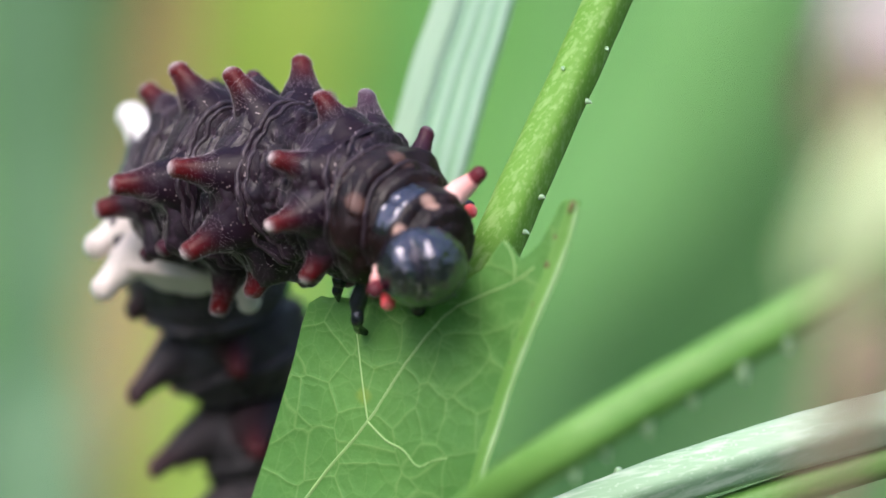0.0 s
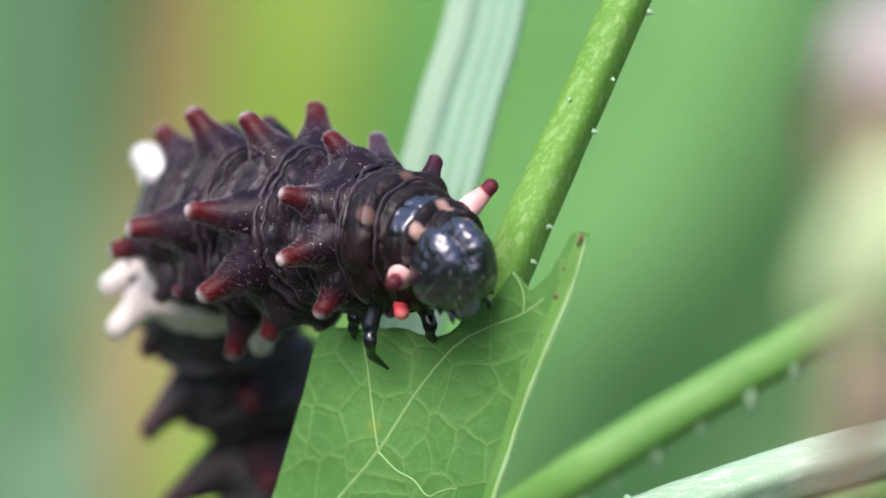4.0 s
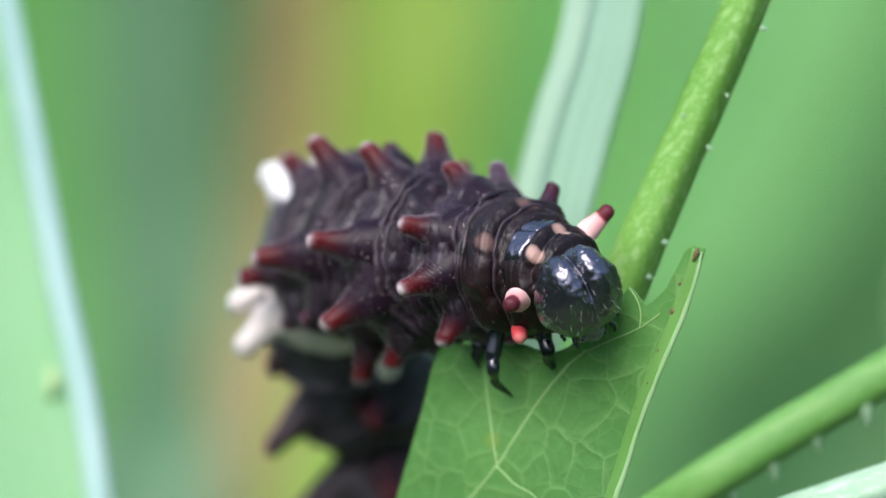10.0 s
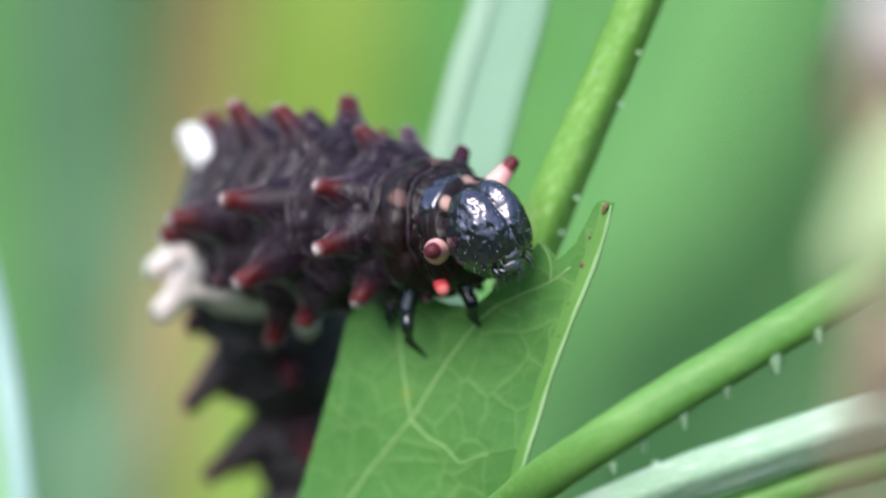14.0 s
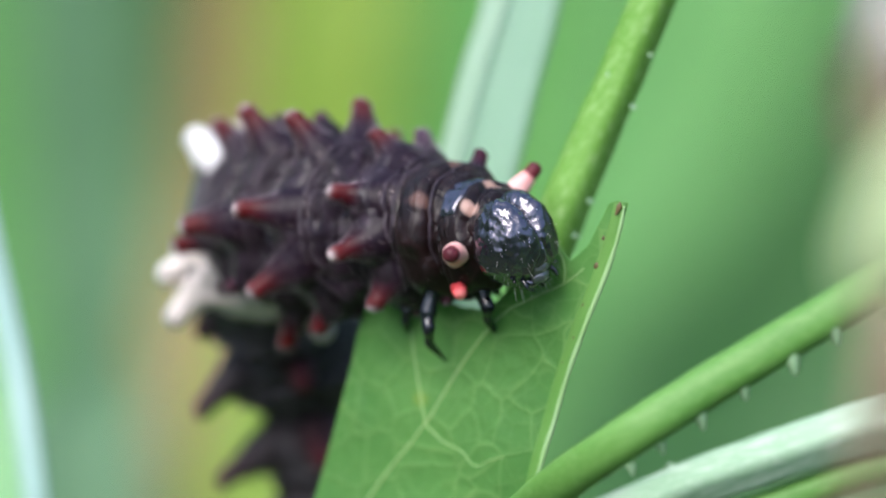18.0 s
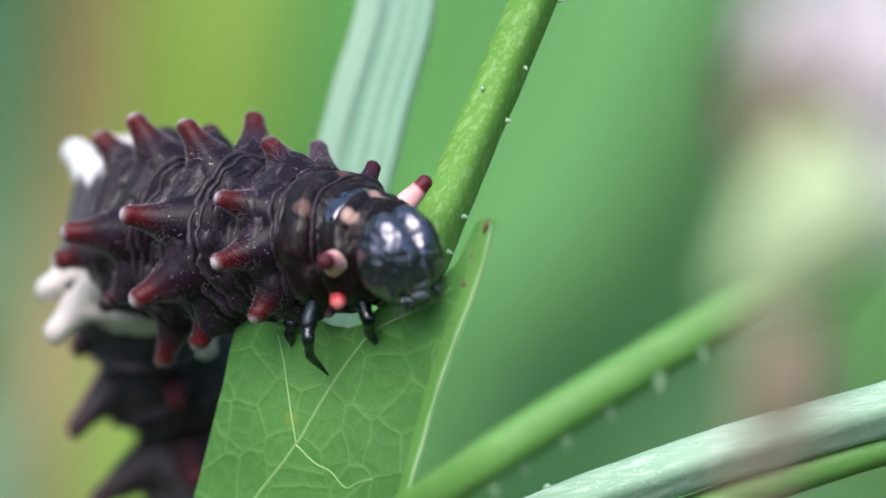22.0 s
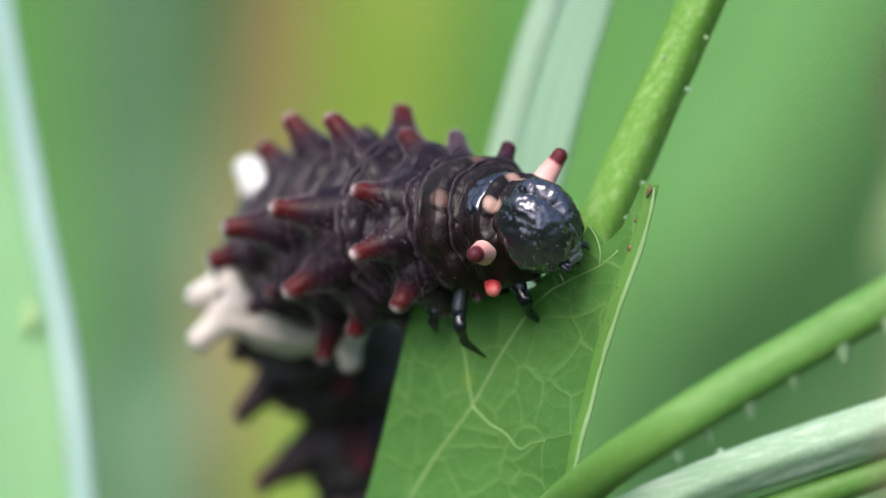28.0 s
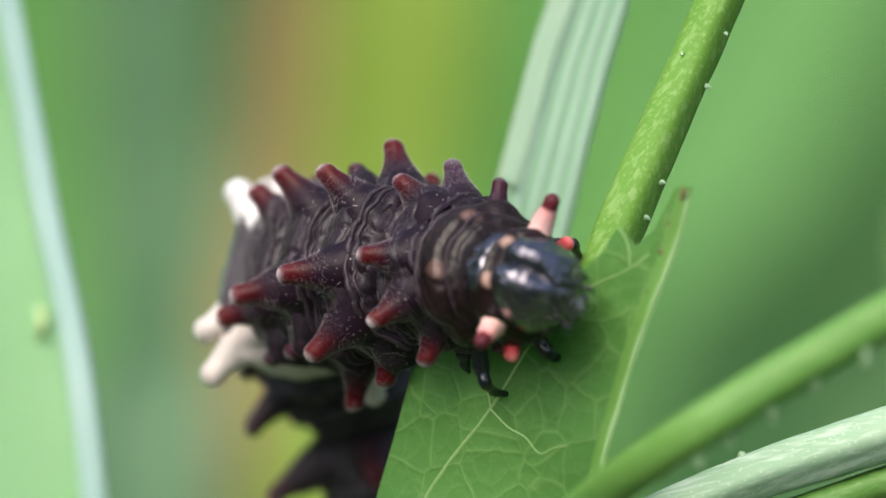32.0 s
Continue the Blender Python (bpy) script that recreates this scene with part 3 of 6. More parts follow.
stem("plant_stem", [at(13.42, 14.88, 4.5), at(12.17, 11.70, 4.5), at(10.24, 7.19, 4.5), at(8.38, 2.94, 4.6), at(6.80, -0.77, 4.8), at(5.08, -5.29, 5.2), at(3.23, -12.25, 7), at(1.23, -21.70, 9)], [0.00101, 0.00102, 0.00104, 0.00108, 0.00112, 0.00110, 0.0010, 0.0010], M_STEM,
     "green grooved plant stem with tiny glassy prickles", [
    (at(13.03, 10.62, 4), (1, -0.3, -0.1), 0.000210), (at(11.33, 7.44, 3.6), (0.4, -1, 0), 0.000135), (at(10.49, 5.01, 4), (1, -0.3, -0.1), 0.000195), (at(9.29, 6.51, 3.6), (0, -1, 0), 0.000120),
    (at(9.29, 4.92, 3.6), (0, -1, 0), 0.000112), (at(8.38, 0.56, 4.2), (1, -0.4, 0.1), 0.000225), (at(8.16, 2.54, 3.8), (0.4, -1, 0), 0.000135), (at(7.68, 1.09, 3.9), (0.2, -1, 0), 0.000150), (at(7.69, -1.09, 4.2), (1, -0.3, -0.2), 0.000195),
    (at(10.74, 8.23, 3.6), (0.3, -1, 0), 0.000120), (at(9.69, 6.11, 3.7), (0.3, -1, 0), 0.000105), (at(7.85, 4.00, 4.2), (-1, -0.3, 0.1), 0.000090)])
stem("side_shoot", [at(41.25, 9.46, -10.50), at(32.23, 3.58, -11.50), at(24.57, -1.26, -11.80), at(20.75, -3.59, -12.00), at(16.92, -5.83, -12.20), at(13.11, -8.06, -12.30), at(9.30, -10.45, -12.30), at(5.81, -13.08, -8.09), at(3.05, -16.53, 0.51), at(0.96, -22.62, 6.00)], [0.00098, 0.00098, 0.00098, 0.00098, 0.00098, 0.0010, 0.0010, 0.0010, 0.0010, 0.0011], M_STEM2,
     "bright green side stem with small prickles along its underside", [
    (at(19.07, -5.62, -12.60), (0.3, -0.4, -1), 0.0004), (at(17.13, -6.86, -12.60), (0.3, -0.5, -1), 0.0005), (at(14.87, -8.08, -12.60), (0.3, -0.4, -1), 0.00042), (at(12.93, -9.46, -12.60), (0.3, -0.4, -1), 0.0004), (at(11.11, -10.67, -12.60), (0.3, -0.4, -1), 0.0003), (at(9.73, -11.65, -12.60), (0.3, -0.4, -1), 0.0003),
    (at(10.13, -8.90, -12.60), (-0.4, -0.4, 1), 0.0002), (at(9.19, -9.56, -12.60), (-0.4, -0.4, 1), 0.0002)], lobes=3, depth=0.06)
side = bpy.data.objects["side_shoot"]
base = side.matrix_world.translation.copy()
part("ridge", tube([p - base for p in (at(32.18, 2.86, -11.70), at(24.59, -1.99, -12.00), at(20.86, -4.33, -12.20), at(17.05, -6.53, -12.40), at(13.23, -8.77, -12.50), at(9.43, -11.16, -12.50), at(6.00, -13.84, -7.24))], [0.00028, 0.00028, 0.00028, 0.00028, 0.00028, 0.00028, 0.0002], 60, 10, rough=0.15), M_STEM2, side, "paler ridge that carries the prickles")
t = stem("ribbed_shoot", [at(32.21, -7.52, 4), at(26.92, -8.85, 4), at(20.82, -10.49, 4), at(16.32, -11.89, 4), at(12.08, -13.35, 4), at(7.06, -15.76, 4.5), at(3.89, -19.01, 6), at(1.77, -24.99, 8)], [0.00125, 0.00125, 0.00125, 0.0012, 0.0011, 0.0011, 0.0012, 0.0012], M_STEM3,
     "silvery green ribbed stem with prickles on its upper edge", [
    (at(17.01, -10.65, 4), (-0.3, -0.3, 1), 0.0004), (at(20.95, -9.43, 4), (-0.3, -0.3, 1), 0.00045), (at(12.16, -12.16, 4), (-0.3, -0.3, 1), 0.0004), (at(24.80, -8.45, 4), (-0.3, -0.3, 1), 0.0004)], lobes=5, depth=0.07)
base = t.matrix_world.translation
part("green_rib", tube([p - base for p in (at(32.35, -9.31, 4.40), at(27.04, -10.69, 4.40), at(21.74, -12.36, 4.40), at(16.97, -13.95, 4.40), at(12.46, -15.54, 4.40), at(7.16, -17.81, 4.80))], [0.0008, 0.0008, 0.0008, 0.00075, 0.0007, 0.0006], 40, 14), M_STEM2, t, "bright green rib under the silvery face")

# withered flower hanging close before the lens side
base = Vector((0.014, -0.05, -0.012))
t = thing("wilted_flower", Matrix.Translation(base), "wilted pinkish white flower on a brown stalk, out of focus", "flower")
part("stalk", tube([at(17.41, -3.03, -88) - base, at(17.92, -4.45, -88) - base, at(17.82, -6.49, -88) - base, at(16.80, -9.34, -88) - base, at(15.84, -17.53, -87) - base, at(15.58, -31.92, -86) - base, at(15.68, -73.82, -82) - base, Vector((0, 0, 0))], [0.0007, 0.0015, 0.0016, 0.0007, 0.0006, 0.0006, 0.0006, 0.0007], 40, 12, rough=0.1), M_WITHER, t, "withered brown stalk")
part("calyx", tube([at(16.80, -3.23, -88) - base, at(16.80, -2.01, -88) - base, at(18.63, 0.02, -88) - base, at(20.67, 2.26, -88) - base], [0.0005, 0.0012, 0.0027, 0.0030], 16, 16, 5, 0.1), M_SEPAL, t, "pale green calyx")
for k, tip in enumerate((at(18.63, 8.56, -88), at(22.44, 7.80, -86), at(16.89, 5.88, -90), at(24.53, 4.90, -88), at(20.60, 10.77, -89), at(24.00, 1.24, -87))):
    part("petal", ribbon([at(19.85, 0.43, -88) - base, at(19.85, 0.83, -88).lerp(tip, 0.55) - base, tip - base], [0.0025, 0.0052, 0.0027], 0.0002, (0.15 * (k - 2), -1, 0.3), 0.2, 16, 8, 0.1), M_WITHER if k == 2 else M_PETAL, t, "browned petal" if k == 2 else "")


# the eaten leaf: top edge and lower edge along x, in millimetres
TOP = [(-5.90, -17.37), (-4.85, -13.68), (-4.19, -11.57), (-3.53, -9.20), (-2.95, -7.09), (-2.61, -5.51), (-2.29, -4.51), (-1.69, -4.19), (-0.63, -4.27), (0.42, -4.19), (1.48, -4.19), (1.95, -4.35), (3.06, -4.61), (3.80, -4.35), (4.24, -3.87), (4.90, -3.40), (5.69, -2.77), (6.22, -1.95), (6.54, -1.48), (6.80, -1.69), (7.33, -2.37), (7.67, -2.16), (8.20, -1.56), (8.80, -0.45), (9.10, 0.27), (9.60, 0.42), (9.94, 0.30)]
LOW = [(-5.90, -17.58), (-2.21, -27.91), (2.00, -27.91), (3.98, -19.48), (4.64, -17.37), (5.30, -14.73), (5.90, -11.83), (6.48, -9.99), (7.14, -7.75), (8.07, -5.03), (9.12, -2.40), (9.78, -0.50), (9.99, 0.18)]


def along(line, x):
    for (xa, ya), (xb, yb) in zip(line, line[1:]):
        if x <= xb:
            return ya + (yb - ya) * max(0.0, (x - xa) / max(1e-6, xb - xa))
    return line[-1][1]


def leaf_depth(x, y):
    d = 3.6 - (x - 0.5) * 0.72
    d += 0.35 * noise.noise(Vector((x * 0.22, y * 0.22, 3.0))) + 0.02 * (y + 10)
    return d


X0, X1 = TOP[0][0], LOW[-1][0]
bm = bmesh.new()
fronts, backs = [], []
NX, NY = 150, 60
for i in range(NX + 1):
    x = X0 + (X1 - X0) * i / NX
    ya, yb = along(TOP, x), along(LOW, x)
    ya += 0.10 * noise.noise(Vector((x * 1.9, 0, 0))) * (1 if x > TOP[6][0] else 0.3)
    yb = min(yb, ya - 0.05)
    ra, rb = [], []
    for j in range(NY + 1):
        f = j / NY
        y = ya + (yb - ya) * f
        d = leaf_depth(x, y) - 0.06 * noise.noise(Vector((x * 1.3, y * 1.3, 9)))
        ra.append(bm.verts.new(local(x, y, d)))
        rb.append(bm.verts.new(local(x, y, d + 0.22)))
    fronts.append(ra)
    backs.append(rb)
grid_faces(bm, fronts, False)
grid_faces(bm, [r[::-1] for r in backs], False)
for ra, rb in zip((fronts[0], [r[0] for r in fronts], fronts[-1], [r[-1] for r in fronts]), (backs[0], [r[0] for r in backs], backs[-1], [r[-1] for r in backs])):
    for i in range(len(ra) - 1):
        bm.faces.new((ra[i], rb[i], rb[i + 1], ra[i + 1]))
bmesh.ops.recalc_face_normals(bm, faces=bm.faces)
leaf = thing("eaten_leaf", PLAN, "green leaf with pale net veins and a chewed upper edge", "leaf")
part("leaf_blade", bm, M_LEAF, leaf)


def on_leaf(xy, lift=0.0):
    x, y = xy
    return local(x, y, leaf_depth(x, y) - 0.06 * noise.noise(Vector((x * 1.3, y * 1.3, 9))) - lift)


def vein(points, r0, r1):
    pts = smooth_path([Vector((x, y, 0)) for x, y in points], 16)
    part("vein", tube([on_leaf((p.x, p.y), 0.01) for p in pts], [r0, r1], 16, 8, rough=0.25, flat=0.6, up=(0, -1, 0)), M_VEIN, leaf)


for pts, r0, r1 in (
        ([(-3.80, -16.32), (-2.00, -13.15), (0.50, -9.99), (2.08, -7.41), (3.93, -5.03), (5.43, -4.14), (7.01, -3.45), (7.93, -2.74)], 0.00016, 0.00005),
        ([(0.50, -9.99), (0.29, -8.67), (0.08, -7.09), (-0.05, -6.04), (-0.29, -4.85)], 0.00008, 0.00004),
        ([(0.50, -9.99), (1.34, -10.83), (2.13, -11.25), (2.79, -11.99), (3.45, -11.70), (4.11, -11.57)], 0.00009, 0.00005),
        ([(6.54, -1.56), (6.88, -2.08), (7.06, -2.74), (7.01, -3.45)], 0.00006, 0.00005)):
    vein(pts, r0 * 0.55, r1 * 0.6)
rim = [(9.81, 0.13), (9.59, -0.98), (8.99, -2.87), (7.99, -5.32), (7.06, -7.88), (6.40, -10.09), (5.83, -11.89), (5.22, -14.73), (4.56, -17.37), (3.85, -19.61)]
fold_line = [(9.62, 0.20), (9.34, -0.95), (8.72, -2.80), (7.70, -5.25), (6.78, -7.80), (6.14, -10.0), (5.58, -11.85), (4.98, -14.7), (4.35, -17.3)]
part("folded_margin", ribbon([on_leaf(q, 0.06) for q in fold_line], [0.00062, 0.00072, 0.00070, 0.00066, 0.00062, 0.0006, 0.00058, 0.00055, 0.0005], 0.00005, (-0.45, -1, 0.30), -0.05, 90, 8, 0.04), M_FOLDED, leaf, "paler turned-over strip along the margin")
part("leaf_margin", tube([on_leaf(q, 0.12) for q in rim], [0.00004, 0.00011, 0.00013, 0.00012, 0.00012, 0.00012, 0.00012, 0.00012, 0.00012, 0.00010], 140, 12, rough=0.35, flat=0.7, up=(0, -1, 0)), M_MARGIN, leaf, "pale thickened margin")
for q, r in (((8.54, -2.61), 0.00014), ((7.91, -4.45), 0.00010), ((8.86, -1.34), 0.00009), ((6.48, -8.67), 0.00008), ((6.17, -9.20), 0.00006), ((7.43, -5.98), 0.00007), ((6.91, -7.14), 0.00006)):
    p = on_leaf(q, 0.0)
    part("brown_speck", tube([p + Vector((-r * 0.9, 0, -r)), p + Vector((0, -0.00003, 0)), p + Vector((r * 0.7, 0, r * 1.2))], [r * 0.4, r, r * 0.3], 8, 8, rough=0.5, flat=0.3, up=(0, -1, 0)), M_SPECK, leaf)
part("withered_tip", tube([on_leaf(q, 0.22) for q in ((9.62, 0.30), (9.56, 0.08), (9.40, -0.30))], [0.00006, 0.00015, 0.00005], 10, 10, rough=0.4, flat=0.4, up=(0, -1, 0)), M_SPECK, leaf, "dark withered spot at the tip")

# ---- the caterpillar ----
caterpillar = thing("caterpillar", PLAN, "black caterpillar with dark red tubercles and cream saddle on leaf", "caterpillar")


def basis(centre, forward, up):
    """Pose of a body segment: y towards the head, z to the back, x to its right side."""
    y = Vector((forward[0], forward[2], forward[1])).normalized()
    z = Vector((up[0], up[2], up[1]))
    z = (z - y * z.dot(y)).normalized()
    m = Matrix((y.cross(z), y, z)).transposed().to_4x4()
    m.translation = centre
    return m


def add_fuzz(bm, density, length, seed, spread=0.5, above=-1.0, thick=0.000007):
    """Short downy hairs standing on a skin, with the second material; density per square metre."""
    rng = random.Random(seed)
    bm.normal_update()
    for face in list(bm.faces):
        if len(face.verts) != 4 or face.calc_center_median().z < above:
            continue
        many = face.calc_area() * density
        count = int(many) + (1 if rng.random() < many - int(many) else 0)
        a, b, c_, d = [v.co.copy() for v in face.verts]
        normal = face.normal.copy()
        for k in range(count):
            u, v = rng.random(), rng.random()
            p = a.lerp(b, u).lerp(d.lerp(c_, u), v)
            way = (normal + Vector((rng.uniform(-spread, spread), rng.uniform(-spread, spread), rng.uniform(-spread, spread)))).normalized()
            side = way.orthogonal().normalized()
            other = way.cross(side)
            foot = [bm.verts.new(p + (side * math.cos(q) + other * math.sin(q)) * thick) for q in (0, 2.1, 4.2)]
            top = bm.verts.new(p + way * length * rng.uniform(0.6, 1.3))
            for i in range(3):
                bm.faces.new((foot[i], foot[(i + 1) % 3], top)).material_index = 1
    return bm


MM = 0.001


def smooth_step(a, b, x):
    f = min(1.0, max(0.0, (x - a) / (b - a)))
    return f * f * (3 - 2 * f)


def ring_shape(radius, half, seed, knobs=(), lips=1.0, calm=1.0, sides=0.0, belly=0.0, tight=1.0):
    """The outline of a swollen body ring: a smooth band that carries the tubercles, and pleats of loose skin before it. Gives a function of the angle and of s (-1 behind, 1 before)."""

    def wander(a):
        dx, dz = math.sin(a), math.cos(a)
        return 0.13 * noise.noise(Vector((dx * 1.5, seed * 2.7, dz * 1.5))) + 0.05 * noise.noise(Vector((dx * 4.0, seed * 1.7, dz * 4.0)))

    def reach(a, s):
        dx, dz = math.sin(a), math.cos(a)
        q = Vector((dx * 2.0, s * 1.3 + seed * 3.1, dz * 2.0))
        u = s - wander(a)
        back = smooth_step(-0.8, -0.1, dz) * lips
        strong = back * (0.85 + 0.6 * noise.noise(Vector((dx * 1.7, seed + 9.0, dz * 1.7))))
        p = 1.0 - 0.17 * smooth_step(0.20, 0.46, u) - 0.30 * smooth_step(0.80, 1.0, s) * tight - 0.32 * smooth_step(-0.45, -1.0, s) * tight
        p += strong * (0.15 * math.exp(-((u - 0.54) / 0.055) ** 2) + 0.11 * math.exp(-((u - 0.70) / 0.045) ** 2) + 0.045 * math.exp(-((u - 0.34) / 0.040) ** 2))
        p -= strong * (0.06 * math.exp(-((u - 0.43) / 0.045) ** 2) + 0.06 * math.exp(-((u - 0.62) / 0.03) ** 2))
        p += back * (0.05 * math.exp(-((u + 0.56) / 0.07) ** 2) - 0.06 * math.exp(-((u + 0.40) / 0.06) ** 2))
        swell = 0.0
        for kn, big, where in knobs:
            da = ((a - kn + math.pi) % (2 * math.pi) - math.pi) * radius / MM
            far = math.sqrt(da * da + ((s - where) * half / MM) ** 2)
            swell = max(swell, big * (0.38 * math.exp(-(far / 1.5) ** 2) + 0.62 * max(0.0, 1 - far / 1.25) ** 1.5))
        n1 = noise.noise(Vector((q.x * 0.7, q.y * 1.7, q.z * 0.7)))
        n2 = noise.noise(Vector((q.x * 1.1, q.y * 0.8 + 7, q.z * 1.1)))
        n3 = noise.noise(Vector((q.x * 2.0, q.y * 4.0 + 3, q.z * 2.0)))
        crease = 0.065 * max(0.0, 1 - abs(n1) * 4.5) ** 1.5 + 0.045 * max(0.0, 1 - abs(n2) * 5.0) ** 1.5 + 0.012 * max(0.0, 1 - abs(n3) * 4.0)
        crease *= 0.5 + 0.6 * smooth_step(0.15, 0.4, u) + 0.5 * smooth_step(-0.3, -0.6, u)
        lump = 0.05 * noise.noise(q * 0.7) + 0.02 * noise.noise(q * 1.9) + 0.004 * noise.noise(q * 7)
        r = radius * (p + (lump - crease) * calm * (1 - 0.85 * min(1.0, swell * 4)) + swell)
        return r * (1 + sides * dx * dx + belly * max(0.0, -dz) ** 1.5)

    def place(a, s, lift=0.0):
        q = Vector((math.sin(a) * 2.0, s * 1.3 + seed * 3.1, math.cos(a) * 2.0))
        r = reach(a, s) + lift
        return Vector((math.sin(a) * r, s * half + 0.05 * radius * noise.noise(q * 0.8), math.cos(a) * r))

    return place, wander


def ring_mesh(place):
    """The closed skin of a ring."""
    bm = bmesh.new()
    ns, na = 84, 184
    rows = [[bm.verts.new(place(2 * math.pi * i / na, k / ns * 2 - 1)) for i in range(na)] for k in range(ns + 1)]
    grid_faces(bm, rows)
    bm.faces.new(rows[0])
    bm.faces.new(rows[-1][::-1])
    bmesh.ops.recalc_face_normals(bm, faces=bm.faces)
    return bm


def tubercle_mesh(length, base, tip, bend=0.25, blunt=1.0):
    """A fleshy finger, z along it, bent towards -y."""
    bm = bmesh.new()
    rows = []
    n, sides = 22, 22
    for k in range(n + 1):
        if k <= 14:
            g = k / 14
            f = g * (1 - tip * blunt / length)
            r = tip + (base - tip) * (1 - g) ** 1.75
            r *= 1 + 0.05 * math.sin(g * 7 + 4)
        else:
            g = (k - 14) / 8 * math.pi / 2
            f = 1 - (tip * blunt / length) * (1 - math.sin(g))
            r = tip * max(0.03, math.cos(g)) * 0.985
        z = f * length
        off = -bend * length * f ** 2
        row = []
        for i in range(sides):
            a = 2 * math.pi * i / sides
            c, s = math.cos(a), math.sin(a)
            q = r * (1 + 0.09 * noise.noise(Vector((c, s, f * 4 + length * 4000))) + 0.03 * noise.noise(Vector((c * 3, s * 3, f * 9 + length * 7000))))
            row.append(bm.verts.new((q * c, off + q * s, z)))
        rows.append(row)
    grid_faces(bm, rows)
    bm.faces.new(rows[-1])
    bmesh.ops.recalc_face_normals(bm, faces=bm.faces)
    return bm




def finger(name, segment, angle, tip_radius, tip_y, root_radius, root_y, base, tip, material, label="", bend=0.14, blunt=1.0, fuzz=False, root_angle=None):
    """Sets a tubercle on a ring, in millimetres: angle from the back towards the right side; its root and its tip by their distance from the axis and along it."""
    a = radians(angle)
    out = Vector((math.sin(a), 0, math.cos(a)))
    b = a if root_angle is None else radians(root_angle)
    root, end = Vector((math.sin(b) * root_radius, root_y, math.cos(b) * root_radius)), out * tip_radius + Vector((0, tip_y, 0))
    way = end - root
    length = way.length / math.sqrt(1 + bend * bend) + 0.45 * tip
    z = (Matrix.Rotation(math.atan(bend), 3, way.cross(Vector((0, 1, 0)))) @ way).normalized()
    y = Vector((0, 1, 0))
    y = (y - z * y.dot(z)).normalized()
    m = Matrix((y.cross(z), y, z)).transposed().to_4x4()
    m.translation = root * MM
    bm = tubercle_mesh(length * MM, base * MM, tip * MM, bend, blunt)
    if fuzz:
        add_fuzz(bm, 95e6, 0.00012, int(abs(angle) * 10 + tip_radius * 100), 0.08, 0.42 * length * MM, 0.0000045)
    ob = part(name, bm, material, segment, label)
    if fuzz:
        ob.data.materials.append(M_FUZZ)
    ob.matrix_basis = m
    return ob


# centre, way to the head, way to the back, radius, half length; the front rings are posed in motions()
T1 = (local(3.64, -0.45, 0.2), (0.75, 0.0, -0.66), (-0.33, 0.87, -0.37), 2.42, 1.75)
T2 = (local(2.11, -0.20, 1.9), (0.70, 0.0, -0.71), (-0.37, 0.86, -0.36), 3.0, 1.95)
T3 = (local(0.24, -0.10, 4.0), (0.76, 0.11, -0.65), (-0.45, 0.80, -0.39), 3.3, 2.45)
A1 = (local(-2.68, -0.09, 6.5), (0.57, 0.04, -0.82), (-0.66, 0.62, -0.43), 3.95, 2.65)
A2 = (local(-4.74, -0.01, 9.8), (0.40, -0.03, -0.92), (-0.78, 0.52, -0.35), 4.2, 2.65)
A3 = (local(-5.88, 0.04, 13.4), (0.36, 0.13, -0.93), (-0.88, 0.39, -0.29), 4.1, 2.6)
A4 = (local(-7.38, -0.37, 16.8), (0.22, 0.35, -0.91), (-0.95, 0.30, -0.11), 3.75, 2.6)
A5 = (local(-6.8, -3.3, 21), (-0.15, 0.85, -0.5), (-0.95, 0.05, -0.25), 3.95, 2.8)
A6 = (local(-5.6, -6.6, 24.5), (-0.30, 0.93, -0.15), (-0.93, -0.28, -0.2), 3.65, 2.9)
A7 = (local(-4.4, -11.2, 26.5), (-0.20, 0.97, 0.0), (-0.95, -0.24, -0.2), 3.1, 2.9)
A8 = (local(-4, -15.4, 27), (-0.05, 1.0, 0.0), (-0.97, 0.0, -0.25), 3.1, 2.6)
A9 = (local(-4, -18.9, 27), (0.0, 1.0, 0.0), (-0.97, 0.0, -0.25), 2.8, 2.3)
A10 = (local(-4.1, -21.6, 27), (0.05, 1.0, 0.0), (-0.97, 0.0, -0.25), 2.2, 1.9)


def body_ring(row, seed, material, label="", knobs=(), folds=(), slim=1.0, **shape):
    centre, way, up, radius, half = row
    place, wander = ring_shape(radius * slim * MM, half * MM, seed, [(radians(a), g, w_ / half) for a, g, w_ in knobs], **shape)
    bm = ring_mesh(place)
    downy = material in (M_BODY, M_PATCHED)
    if downy:
        add_fuzz(bm, 34e6 if material == M_BODY else 6e6, 0.00010, seed, 0.15, thick=0.0000045)
    ob = part("segment", bm, material, caterpillar, label)
    if downy:
        ob.data.materials.append(M_FUZZ)
    ob.matrix_basis = basis(centre, way, up)
    # Thin tubes on the fold lips, coloured pale for down and caught light.
    for n, (u, thick, start, end) in enumerate(folds):
        pts, radii = [], []
        for k in range(61):
            a = radians(start + (end - start) * k / 60)
            pts.append(place(a, u + wander(a), -0.25 * thick * MM))
            radii.append(thick * (0.25 + 0.75 * math.sin(math.pi * k / 60) ** 0.5) * (1 + 0.5 * noise.noise(Vector((a * 3, seed, n * 5)))) * MM)
        fold = part("skin_fold", add_fuzz(tube(pts, radii, 120, 10, up=(0, 1, 0)), 60e6, 0.0001, seed * 10 + n, 0.1), M_FOLD, ob, "downy rim of a skin fold, paled for rim light")
        fold.data.materials.append(M_FUZZ)
    return ob


